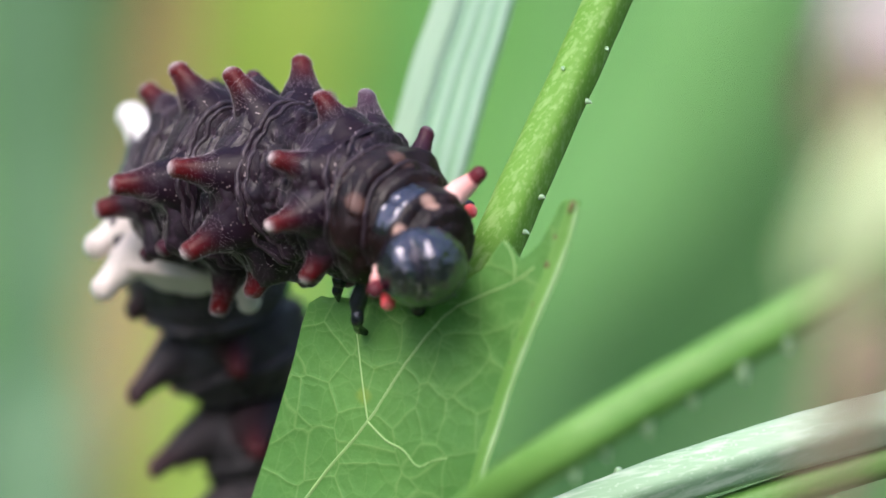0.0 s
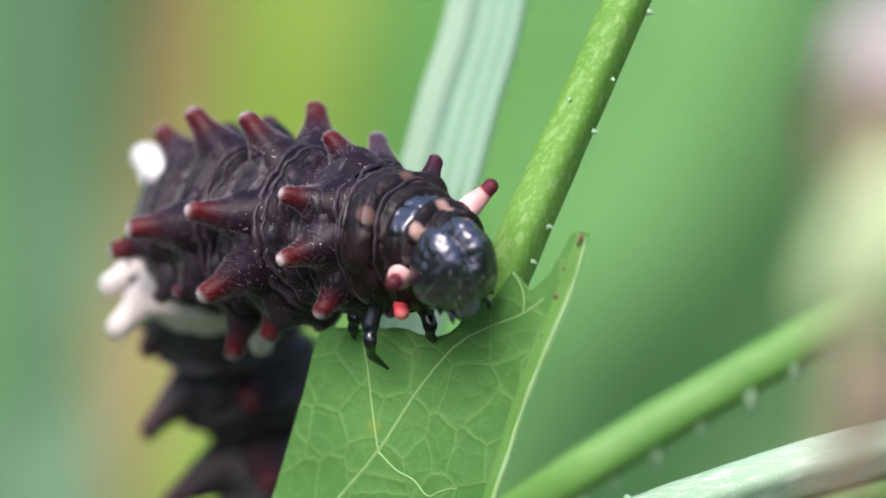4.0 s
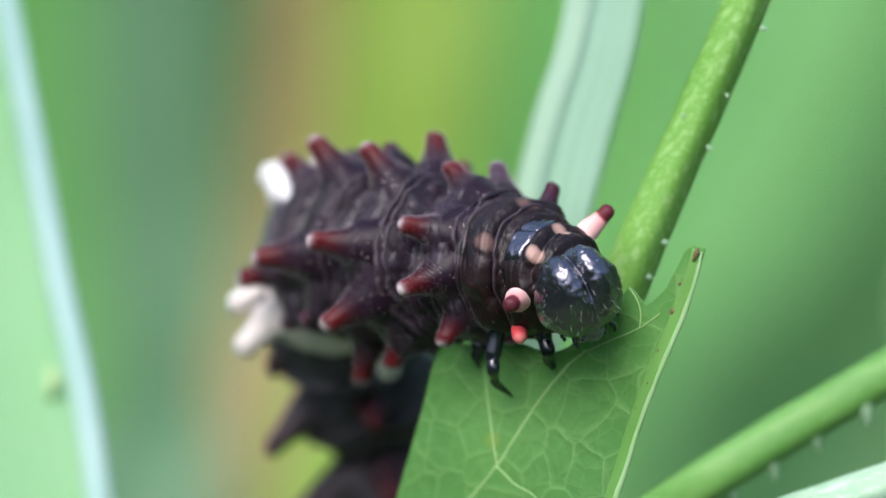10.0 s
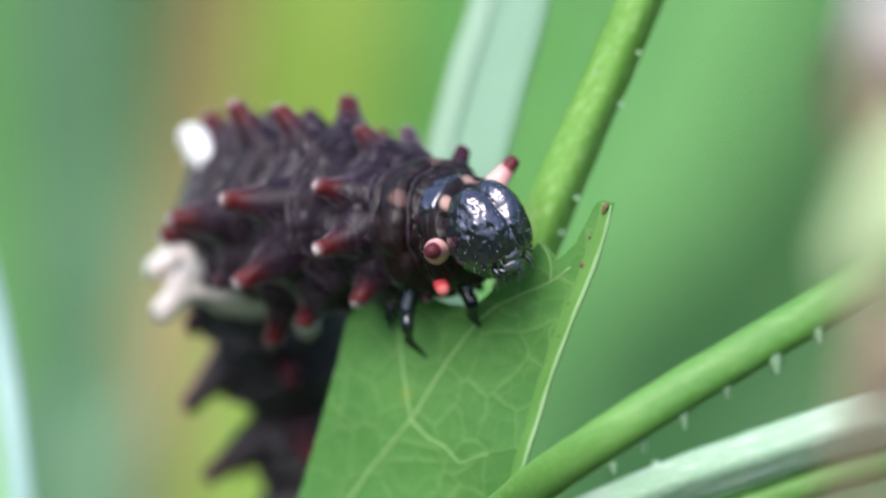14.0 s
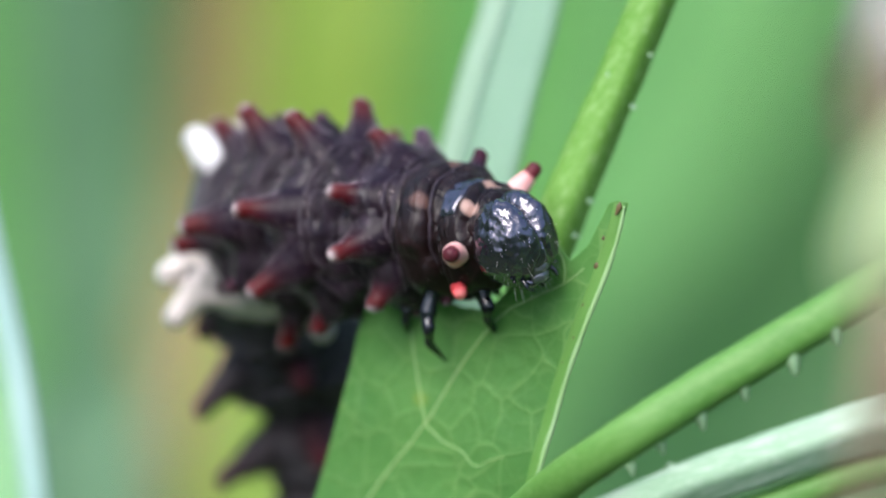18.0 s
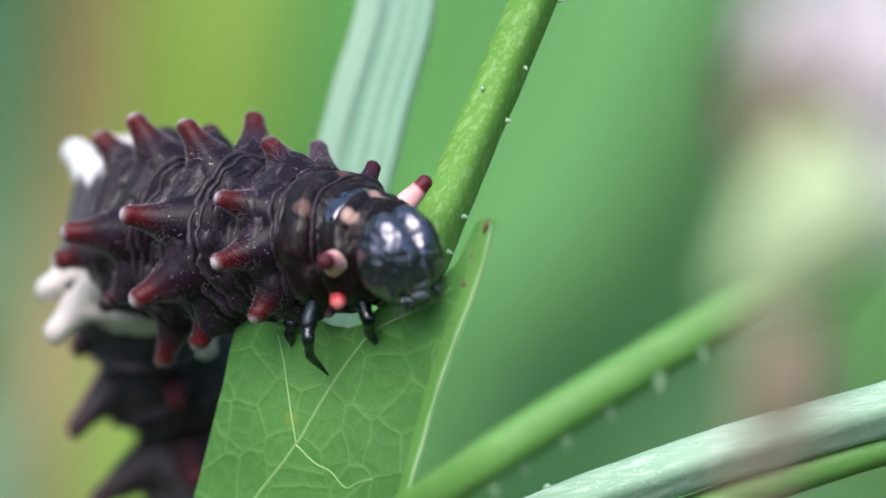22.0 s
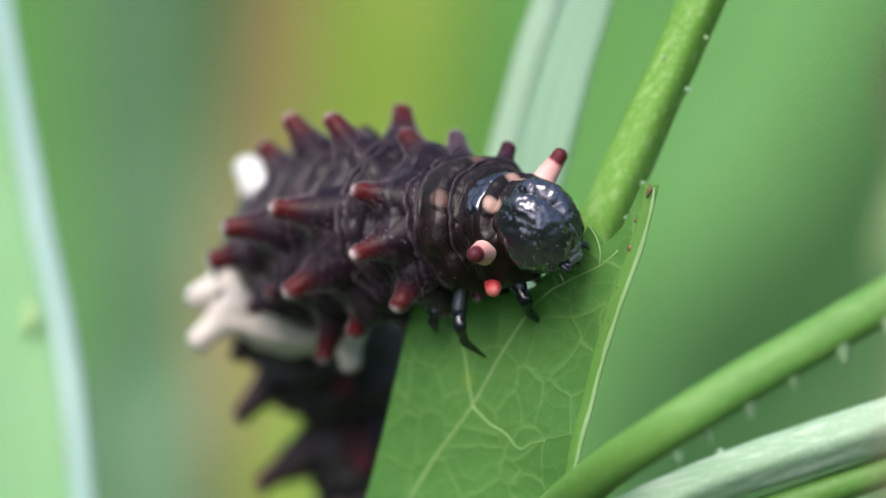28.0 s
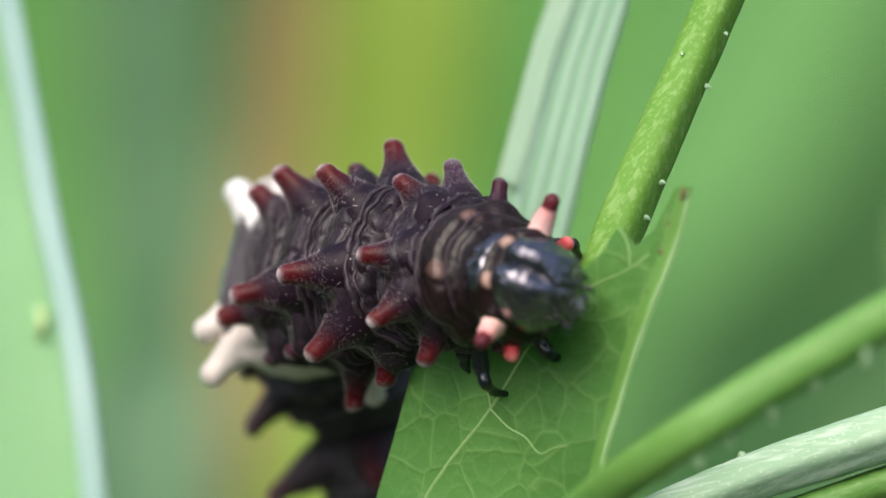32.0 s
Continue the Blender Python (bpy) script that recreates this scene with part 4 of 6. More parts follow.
# tubercles of each ring: angle, distance of the tip from the axis, place of the tip along it, size, skin
T3_ROW = [(30, 4.47, -1.07, 0.92, M_TUB), (68, 5.04, -0.79, 0.92, M_TUB), (107, 4.82, -0.42, 0.95, M_TUB), (140, 4.35, 0.0, 0.8, M_TUB_DARK)]
A1_ROW = [(28.7, 5.73, -1.02, 1.0, M_TUB), (69, 5.96, -1.01, 1.05, M_TUB), (108, 5.45, -0.58, 1.0, M_TUB), (140, 4.9, -0.3, 0.8, M_TUB_DARK)]
A2_ROW = [(31.6, 6.08, -1.05, 1.05, M_TUB), (70, 5.1, -0.6, 0.9, M_TUB_DARK), (111, 6.25, -0.7, 0.95, M_TUB)]
A3_ROW = [(34.7, 5.62, -0.89, 1.05, M_TUB), (68, 4.9, -0.6, 0.9, M_TUB_DARK), (128, 6.1, -0.5, 1.15, M_CREAM)]


def knobs_of(row, big=0.24):
    return [(side * a, big * size, 0.15) for a, r, y, size, skin in row for side in (1, -1)]


def red_row(segment, ring, row):
    for a, r, y, size, skin in row:
        for side in (1, -1):
            finger("tubercle", segment, side * a, r, y, 0.66 * ring[3], 0.35, 2.05 * size, 0.50 * size, M_TUB_GREY if ring is T3 and side == -1 and a < 80 and a > 40 else skin, fuzz=skin == M_TUB, bend=0.16)


seg_t1 = body_ring(T1, 1, M_COLLAR, "collar segment behind the head", [(86, 0.12, -0.2), (-86, 0.12, -0.2), (122, 0.26, -0.6), (-122, 0.26, -0.6)], lips=0.35, calm=0.45, belly=0.12)
seg_t2 = body_ring(T2, 2, M_PATCHED, "", [(72, 0.14, 0), (-72, 0.2, 0), (108, 0.16, 0), (-108, 0.16, 0)], [(0.54, 0.09, -85, 100), (-0.5, 0.11, -75, 110)], lips=0.55, calm=0.5, belly=0.24)
seg_t3 = body_ring(T3, 3, M_BODY, "", knobs_of(T3_ROW), [(0.54, 0.13, -105, 118), (0.70, 0.11, -80, 95)], sides=0.10, belly=0.24, slim=0.955)
seg_a1 = body_ring(A1, 4, M_BODY, "", knobs_of(A1_ROW), [(0.54, 0.14, -110, 122), (0.70, 0.12, -90, 110)], sides=0.08, belly=0.15, slim=0.955)
seg_a2 = body_ring(A2, 5, M_BODY, "", knobs_of(A2_ROW), [(0.54, 0.14, -110, 122), (0.70, 0.12, -90, 110)], sides=0.06, slim=0.955)
seg_a3 = body_ring(A3, 6, M_BODY, "", knobs_of(A3_ROW), [(0.54, 0.14, -110, 122), (0.70, 0.12, -90, 110)], sides=0.08, slim=0.955)
seg_a4 = body_ring(A4, 7, M_SADDLE, "cream saddle segment", [(42, 0.24, 0), (-42, 0.2, 0), (60, 0.26, 0), (-60, 0.2, 0)], calm=0.5, lips=0.4, sides=0.24, belly=0.12)
seg_a5 = body_ring(A5, 8, M_TAIL)
seg_a6 = body_ring(A6, 9, M_TAIL, "", [(18, 0.35, 0)])
seg_a7 = body_ring(A7, 10, M_TAIL, "", [(18, 0.35, 0)])
seg_a8 = body_ring(A8, 11, M_TAIL)
seg_a9 = body_ring(A9, 12, M_TAIL)
seg_a10 = body_ring(A10, 13, M_TAIL, "tapered tail end", tight=1.6)

for segment, ring, row in ((seg_t3, T3, T3_ROW), (seg_a1, A1, A1_ROW), (seg_a2, A2, A2_ROW), (seg_a3, A3, A3_ROW)):
    red_row(segment, ring, row)
for a, r, y, skin, label in ((42, 5.68, -0.32, M_CREAM, ""), (-42, 5.68, -0.32, M_WHITE, "white tubercle"), (60, 6.64, -0.81, M_CREAM, ""), (-60, 5.2, -0.81, M_WHITE, "white tubercle")):
    finger("tubercle", seg_a4, a, r, y, 2.3, 0.1, 2.3, 0.74 if skin == M_WHITE else 0.66, skin, label)
for segment, ring, reach in ((seg_a5, A5, 4.3), (seg_a6, A6, 6.4), (seg_a7, A7, 6.2), (seg_a8, A8, 5.3), (seg_a9, A9, 4.6)):
    for a, r in ((18, reach), (-45, 0.8 * reach), (75, 0.75 * reach)):
        finger("tubercle", segment, a, r, -0.9, 0.6 * ring[3], 0.4, 2.1, 0.55, M_TUB_TAIL_RED if a == 75 else M_TUB_TAIL, bend=0.2)
for a, r, y, size in ((-70, 4.35, -0.5, 0.8), (140, 3.7, 0.1, 0.7), (-140, 3.7, 0.1, 0.7)):
    finger("tubercle", seg_t2, a, r, y, 1.9, 0.05, 1.3 * size, 0.48 * size, M_TUB_DARK)
for a in (74, -74):
    finger("horn", seg_t1, a, 4.05, 1.05, 2.2, -0.12, 0.72, 0.39, M_HORN, "pink horn with a dark red tip", 0.0, root_angle=math.copysign(86, a))
    finger("tubercle", seg_t1, math.copysign(116, a), 3.45, -0.08, 2.75, -0.75, 0.42, 0.37, M_CORAL, "coral red knob", 0.0, root_angle=math.copysign(124, a))

# glossy neck shield
bm = bmesh.new()
rows = []
for k in range(17):
    s = k / 16 * 2 - 1
    row = []
    for i in range(41):
        a = radians(-42 + 84 * i / 40)
        e = min(1, 5 * (1 - abs(s)), 5 * (1 - abs(a) / radians(42)))
        r = 2.36 + 0.13 * e + 0.05 * noise.noise(Vector((a * 5, s * 2, 0))) + 0.03 * noise.noise(Vector((a * 14, s * 5, 5))) - 0.10 * math.exp(-(a / 0.06) ** 2)
        row.append(bm.verts.new(Vector((math.sin(a) * r, -0.42 + (0.62 - 0.18 * (a / 0.73) ** 2) * s, math.cos(a) * r)) * MM))
    rows.append(row)
grid_faces(bm, rows, False)
bmesh.ops.recalc_face_normals(bm, faces=bm.faces)
part("neck_shield", bm, M_CHITIN, seg_t1, "glossy black neck plate")


def leg(segment, points, thick):
    """A short jointed clawed leg, given in the ring's own frame, in millimetres."""
    pts = [Vector(p) * MM for p in points]
    mid = [p1.lerp(p2, f) for p1, p2 in zip(pts, pts[1:]) for f in (0, 0.5)] + [pts[-1]]
    n = len(mid)
    radii = [thick * (1 - 0.72 * k / (n - 1)) * (1.08 if k % 2 == 0 else 0.86) * MM for k in range(n)]
    radii[-1] = 0.05 * MM
    part("leg", tube(mid, radii, 34, 14, rough=0.08), M_LEG, segment, "glossy black clawed leg")


LEG_1, LEG_1_FAR = [(1.51, -0.29, -2.36), (1.92, 0.09, -3.03), (1.75, -0.36, -3.85), (0.81, -1.0, -5.09)], [(-0.58, -1.56, -3.28), (-0.73, -1.52, -3.75), (-0.86, -1.54, -4.13)]
LEG_2 = [(3.47, -0.16, -2.69), (3.97, -0.01, -3.24), (3.83, -0.54, -4.2), (3.0, -0.94, -5.7)]
LEG_3 = [(2.2, 0.0, -2.2), (3.0, -0.2, -3.0), (3.25, -0.4, -3.4), (3.3, -0.6, -4.0)]
leg(seg_t1, [*LEG_1[:-1], (0.75, -1.05, -5.55)], 0.44)
leg(seg_t1, LEG_1_FAR, 0.36)
leg(seg_t2, [(2.4, 0.1, -1.5), *LEG_2], 0.46)
leg(seg_t2, [(-p[0], p[1], p[2]) for p in [(2.4, 0.1, -1.5), *LEG_2]], 0.44)
leg(seg_t3, LEG_3, 0.45)
leg(seg_t3, [(-p[0], p[1], p[2]) for p in LEG_3], 0.45)


# head
HEAD = (local(4.59, -0.97, -1.9), (0.27, -0.24, -0.93), (-0.12, 0.95, -0.28))
bm = bmesh.new()
rows = []
NH, NA = 110, 180


def near_line(x, z, a, b):
    """Distance in the face's plane from the stroke between two points."""
    dx, dz = b[0] - a[0], b[1] - a[1]
    f = min(1.0, max(0.0, ((x - a[0]) * dx + (z - a[1]) * dz) / (dx * dx + dz * dz)))
    return math.hypot(x - a[0] - f * dx, z - a[1] - f * dz)


for k in range(NH + 1):
    th = math.pi * k / NH
    row = []
    for i in range(NA):
        a = 2 * math.pi * i / NA
        v = Vector((math.sin(th) * math.cos(a), math.sin(th) * math.sin(a), math.cos(th)))
        face = smooth_step(-0.25, 0.25, v.y)
        bent = abs(v.x + 0.02 * noise.noise(v * 6))
        seam = (0.16 * math.exp(-(bent / 0.17) ** 2) * smooth_step(0.0, 0.75, v.z) + 0.055 * math.exp(-(near_line(bent, v.z, (0, 1.0), (0, 0.15)) / 0.034) ** 2)) * smooth_step(-0.9, -0.2, v.y)
        fork = 0.060 * math.exp(-(near_line(bent, v.z, (0, 0.15), (0.34, -0.50)) / 0.042) ** 2) + 0.020 * math.exp(-(near_line(bent, v.z, (0.02, -0.05), (0.22, -0.48)) / 0.03) ** 2)
        lobe = 0.075 * math.exp(-((abs(v.x) - 0.45) / 0.3) ** 2) * max(0, v.z)
        cheek = 0.035 * math.exp(-(((abs(v.x) - 0.62) / 0.22) ** 2 + ((v.z + 0.42) / 0.25) ** 2))
        chin = 1 - 0.13 * max(0, -v.z - 0.3) * (1 + abs(v.x))
        wrinkle = 0.012 * max(0.0, 1 - abs(noise.noise(Vector((v.x * 3.0, v.y * 2, v.z * 2.2 + 4)))) * 5) * face
        r = (1 - seam - fork * face + lobe + cheek) * chin - wrinkle + 0.030 * noise.noise(v * 2.6) + 0.024 * noise.noise(v * 5.0) + 0.014 * noise.noise(v * 9.5) + 0.006 * noise.noise(v * 19)
        slim = 1 - 0.20 * smooth_step(-0.15, -1.0, v.z)
        row.append(bm.verts.new(Vector((v.x * 2.08 * slim, v.y * 1.85, v.z * 2.42)) * r * MM))
    rows.append(row)
grid_faces(bm, rows)
bmesh.ops.remove_doubles(bm, verts=bm.verts, dist=1e-6)
bmesh.ops.recalc_face_normals(bm, faces=bm.faces)
head = part("head", bm, M_HEAD, caterpillar, "glossy black head capsule")
head.matrix_basis = basis(*HEAD)


def head_piece(name, points, radii, sides=12, flat=1.0, rough=0.05, material=M_CHITIN, label=""):
    return part(name, tube([Vector(p) * MM for p in points], [r * MM for r in radii], 16, sides, rough=rough, flat=flat, up=(0, 1, 0)), material, head, label)


head_piece("labrum", [(-0.50, 1.12, -1.46), (0, 1.30, -1.44), (0.50, 1.12, -1.46)], [0.20, 0.34, 0.20], flat=1.1, rough=0.2, material=M_LIP, label="bluish black wrinkled upper lip")
head_piece("clypeus", [(-0.48, 1.30, -0.98), (0, 1.42, -0.94), (0.48, 1.30, -0.98)], [0.22, 0.36, 0.22], rough=0.2, material=M_LIP)
for sgn in (1, -1):
    head_piece("mandible", [(sgn * 0.66, 0.85, -1.50), (sgn * 0.46, 1.08, -1.70), (sgn * 0.10, 1.14, -1.80)], [0.22, 0.24, 0.08], label="black chewing jaw")
    head_piece("antenna", [(sgn * 0.95, 1.05, -1.35), (sgn * 1.02, 1.25, -1.55), (sgn * 1.0, 1.36, -1.72), (sgn * 0.98, 1.40, -1.82)], [0.14, 0.11, 0.07, 0.02], material=M_LEG, label="short stubby antenna")
    head_piece("palp", [(sgn * 0.34, 0.80, -1.85), (sgn * 0.36, 0.95, -2.05), (sgn * 0.32, 1.0, -2.18)], [0.15, 0.10, 0.03], material=M_LEG)
    for k in range(6):
        a = radians(-55 + 42 * k)
        c = Vector((sgn * (1.32 + 0.20 * math.cos(a)), 1.04 - 0.14 * math.cos(a), -1.0 + 0.34 * math.sin(a)))
        head_piece("ocellus", [c - Vector((sgn * 0.05, 0.06, 0)), c + Vector((sgn * 0.05, 0.07, 0))], [0.11, 0.06], 8, rough=0, material=M_LEG)
rng = random.Random(8)
bm = bmesh.new()
for k in range(120):
    th, a = rng.uniform(0.4, 2.75), rng.uniform(0.1, math.pi - 0.1)
    v = Vector((math.sin(th) * math.cos(a), math.sin(th) * math.sin(a), math.cos(th)))
    p = Vector((v.x * 1.95, v.y * 1.72, v.z * 2.22))
    out = (v + Vector((0, 0.25, -0.5))).normalized()
    ln = rng.uniform(0.14, 0.42) * (1.6 if v.z < -0.35 else 1.0)
    tube([p * MM * 0.99, (p + out * ln * 0.6) * MM, (p + out * ln + Vector((0, 0, -0.08))) * MM], [0.0045 * MM, 0.004 * MM, 0.002 * MM], 3, 4, bm=bm)
tagged(part("bristles", bm, M_HAIR, head, "fine pale bristles"), kind="stuff")


def motions():
    """What moves: the body rings, the head, the leaf."""
    walk(head, [
        (0, pose(0.002865, -0.001603, -0.002728, -82.37, 13.27, 173.40)),
        (0.5, pose(0.003034, -0.001923, -0.001944, -53.80, 20.74, -177.37)),
        (1, pose(0.004127, -0.001877, 0.000017, -1.28, 13.88, -142.61)),
        (1.5, pose(0.004570, -0.001730, 0.000443, 4.14, 11.37, -136.66)),
        (2, pose(0.004693, -0.001823, 0.000240, -0.63, 10.49, -139.63)),
        (2.5, pose(0.004604, -0.001758, -0.000201, -2.90, 11.04, -138.44)),
        (3, pose(0.004351, -0.001891, -0.000949, -7.91, 11.81, -141.31)),
        (3.5, pose(0.004100, -0.001889, -0.001271, -14.50, 16.39, -144.95)),
        (5.5, pose(0.003290, -0.001643, -0.002461, -79.07, 14.37, 177.20)),
        (6, pose(0.003102, -0.001529, -0.002825, -89.69, 11.83, 174.33)),
        (6.5, pose(0.003292, -0.001510, -0.002904, -93.65, 11.61, 172.67)),
        (7, pose(0.003524, -0.001862, -0.001907, -65.62, 17.13, -178.39)),
        (7.5, pose(0.004215, -0.001994, -0.000704, -7.47, 17.25, -147.83)),
        (8, pose(0.004631, -0.001939, -0.000329, -6.82, 15.24, -144.83)),
        (8.5, pose(0.004733, -0.001897, -0.000923, -9.04, 14.97, -144.14)),
        (9, pose(0.004712, -0.001900, -0.001014, -9.12, 15.33, -144.45)),
        (9.5, pose(0.004512, -0.001998, -0.001425, -19.82, 20.35, -150.94)),
        (10, pose(0.004254, -0.001986, -0.001928, -38.56, 24.06, -161.27)),
        (10.5, pose(0.004292, -0.001826, -0.001879, -50.58, 25.17, -167.13)),
        (11, pose(0.004082, -0.001661, -0.002376, -70.37, 20.47, -175.65)),
        (11.5, pose(0.003794, -0.001550, -0.002634, -86.97, 14.29, 179.53)),
        (12, pose(0.003395, -0.001478, -0.002889, -95.37, 13.85, 177.38)),
        (12.5, pose(0.003126, -0.001441, -0.003357, -104.29, 11.42, 176.06)),
        (13, pose(0.003657, -0.002026, -0.002049, -22.96, 23.81, -155.08)),
        (13.5, pose(0.004119, -0.002054, -0.001115, -0.86, 18.93, -142.72)),
        (15.5, pose(0.004175, -0.002022, -0.001696, -0.90, 15.55, -145.90)),
        (16, pose(0.004311, -0.002003, -0.001927, -0.66, 18.33, -149.80)),
        (16.5, pose(0.004943, -0.001984, -0.000747, 10.20, 11.92, -140.95)),
        (17, pose(0.005096, -0.001970, -0.000488, 4.95, 11.85, -140.19)),
        (17.5, pose(0.004921, -0.001926, -0.000999, 0.73, 15.22, -137.16)),
        (18, pose(0.004793, -0.001924, -0.001448, -6.20, 19.09, -136.36)),
        (18.5, pose(0.005372, -0.001794, -0.000690, -0.40, 20.26, -126.75)),
        (19, pose(0.005363, -0.001846, -0.000568, -2.16, 22.25, -126.19)),
        (19.5, pose(0.005252, -0.001907, -0.001065, -6.41, 20.11, -132.36)),
        (20, pose(0.005111, -0.001937, -0.001251, -8.21, 19.53, -135.96)),
        (20.5, pose(0.005109, -0.002026, -0.000850, -7.74, 18.65, -138.60)),
        (21, pose(0.005748, -0.001909, -0.000472, -9.18, 13.48, -136.43)),
        (21.5, pose(0.005566, -0.002010, -0.000902, -9.09, 11.00, -140.29)),
        (22, pose(0.005317, -0.002107, -0.001423, -7.84, 14.14, -144.03)),
        (22.5, pose(0.005276, -0.002154, -0.001082, -0.74, 20.21, -139.21)),
        (23, pose(0.005194, -0.002163, -0.000629, 2.71, 22.43, -134.18)),
        (23.5, pose(0.004910, -0.002311, -0.000877, 8.00, 31.28, -136.67)),
        (24, pose(0.004657, -0.002411, -0.000859, 11.46, 44.17, -136.28)),
        (24.5, pose(0.004227, -0.002529, -0.001271, 0.47, 53.60, -144.60)),
        (25, pose(0.003945, -0.002599, -0.001533, -2.50, 57.34, -145.66)),
        (25.5, pose(0.003893, -0.002585, -0.001513, 3.68, 52.29, -132.45)),
        (26, pose(0.003883, -0.002628, -0.001366, 13.87, 44.47, -118.78)),
        (26.5, pose(0.003532, -0.002639, -0.001615, 13.64, 46.83, -119.91)),
        (28.5, pose(0.003655, -0.002206, -0.001768, 1.61, 25.21, -123.88)),
        (29, pose(0.003771, -0.002114, -0.001887, 1.29, 19.84, -130.97)),
        (29.5, pose(0.003760, -0.002145, -0.001611, 8.71, 23.72, -127.73)),
        (30, pose(0.004028, -0.002178, -0.001428, 14.44, 32.72, -122.54)),
        (30.5, pose(0.004021, -0.002243, -0.002035, 14.01, 40.80, -124.07)),
        (31, pose(0.003988, -0.002293, -0.002454, 10.94, 49.07, -128.92)),
        (31.5, pose(0.003242, -0.002458, -0.003484, -0.86, 56.35, -143.71)),
        (32, pose(0.002709, -0.002521, -0.004227, -13.04, 57.56, -155.42)),
    ])
    walk(seg_t1, [
        (0, pose(0.002795, 0.000325, -0.001450, -28.79, 46.04, -154.38)),
        (0.5, pose(0.002339, 0.000247, -0.000853, -26.76, 37.72, -150.23)),
        (1, pose(0.003065, 0.000201, 0.000112, -2.86, 32.89, -132.71)),
        (1.5, pose(0.003204, 0.000267, 0.000431, 3.93, 30.00, -125.26)),
        (2, pose(0.003308, 0.000263, 0.000539, -0.09, 29.84, -129.35)),
        (2.5, pose(0.003198, 0.000301, 0.000257, -2.05, 30.32, -129.36)),
        (3, pose(0.003041, 0.000287, -0.000186, -5.31, 31.25, -132.34)),
        (3.5, pose(0.003007, 0.000294, -0.000364, -7.98, 34.57, -135.12)),
        (5.5, pose(0.002881, 0.000351, -0.001177, -22.21, 39.55, -148.77)),
        (6, pose(0.002792, 0.000424, -0.001441, -26.80, 40.16, -152.21)),
        (6.5, pose(0.002656, 0.000414, -0.001674, -29.32, 41.40, -154.96)),
        (7, pose(0.002696, 0.000319, -0.001017, -21.03, 37.66, -146.20)),
        (7.5, pose(0.003134, 0.000264, -0.000336, -3.26, 33.68, -133.22)),
        (8, pose(0.003295, 0.000276, 0.000085, -1.15, 31.38, -130.65)),
        (8.5, pose(0.003340, 0.000277, -0.000424, -2.08, 30.91, -131.12)),
        (9, pose(0.003280, 0.000281, -0.000485, -2.51, 31.36, -131.05)),
        (9.5, pose(0.003188, 0.000242, -0.000670, -4.62, 32.95, -134.04)),
        (10, pose(0.003007, 0.000246, -0.000920, -8.48, 34.98, -136.94)),
        (10.5, pose(0.003080, 0.000338, -0.000814, -10.91, 36.85, -135.65)),
        (11, pose(0.002989, 0.000405, -0.001149, -17.91, 38.07, -138.65)),
        (11.5, pose(0.002852, 0.000443, -0.001282, -24.16, 38.27, -142.60)),
        (12, pose(0.002595, 0.000466, -0.001522, -28.34, 40.35, -144.00)),
        (12.5, pose(0.002300, 0.000396, -0.001961, -30.99, 40.40, -147.81)),
        (13, pose(0.002766, 0.000229, -0.001346, -5.31, 35.30, -133.18)),
        (13.5, pose(0.003069, 0.000205, -0.000773, 5.57, 33.55, -126.71)),
        (15.5, pose(0.002972, 0.000238, -0.001175, -1.55, 32.83, -129.74)),
        (16, pose(0.003098, 0.000212, -0.001310, -2.06, 33.01, -131.69)),
        (16.5, pose(0.003486, 0.000168, -0.000391, 8.47, 30.30, -126.96)),
        (17, pose(0.003604, 0.000157, -0.000242, 5.36, 30.28, -129.50)),
        (17.5, pose(0.003428, 0.000182, -0.000615, 4.56, 31.01, -128.48)),
        (18, pose(0.003366, 0.000198, -0.000835, 1.66, 31.82, -128.72)),
        (18.5, pose(0.003734, 0.000212, -0.000324, 7.95, 29.85, -124.87)),
        (19, pose(0.003779, 0.000186, -0.000278, 5.59, 28.13, -128.28)),
        (19.5, pose(0.003749, 0.000171, -0.000505, 2.23, 28.07, -130.64)),
        (20, pose(0.003644, 0.000151, -0.000459, 0.86, 29.59, -131.62)),
        (20.5, pose(0.003617, 0.000099, -0.000287, 4.77, 29.30, -131.62)),
        (21, pose(0.004101, 0.000134, -0.000154, 3.33, 25.83, -129.67)),
        (21.5, pose(0.004038, 0.000084, -0.000330, 0.93, 24.93, -133.01)),
        (22, pose(0.003895, 0.000017, -0.000581, 1.40, 28.44, -134.74)),
        (22.5, pose(0.003814, -0.000046, -0.000736, 6.77, 31.44, -132.70)),
        (23, pose(0.003639, -0.000103, -0.000662, 7.03, 30.97, -131.72)),
        (23.5, pose(0.003516, -0.000247, -0.000895, 7.09, 33.85, -135.45)),
        (24, pose(0.003295, -0.000374, -0.000873, 7.46, 38.01, -137.43)),
        (24.5, pose(0.002977, -0.000494, -0.001231, 5.25, 40.77, -141.21)),
        (25, pose(0.002709, -0.000568, -0.001452, 5.21, 40.75, -141.89)),
        (25.5, pose(0.002691, -0.000594, -0.001513, 5.77, 38.56, -141.58)),
        (26, pose(0.002754, -0.000575, -0.001536, 8.45, 36.71, -139.48)),
        (26.5, pose(0.002377, -0.000489, -0.001707, 9.55, 39.59, -137.17)),
        (28.5, pose(0.002311, -0.000237, -0.001341, 4.75, 37.72, -130.98)),
        (29, pose(0.002417, -0.000140, -0.001374, 3.40, 37.71, -130.56)),
        (29.5, pose(0.002480, -0.000122, -0.001331, 5.91, 38.83, -128.85)),
        (30, pose(0.002773, -0.000167, -0.001221, 7.66, 45.18, -128.74)),
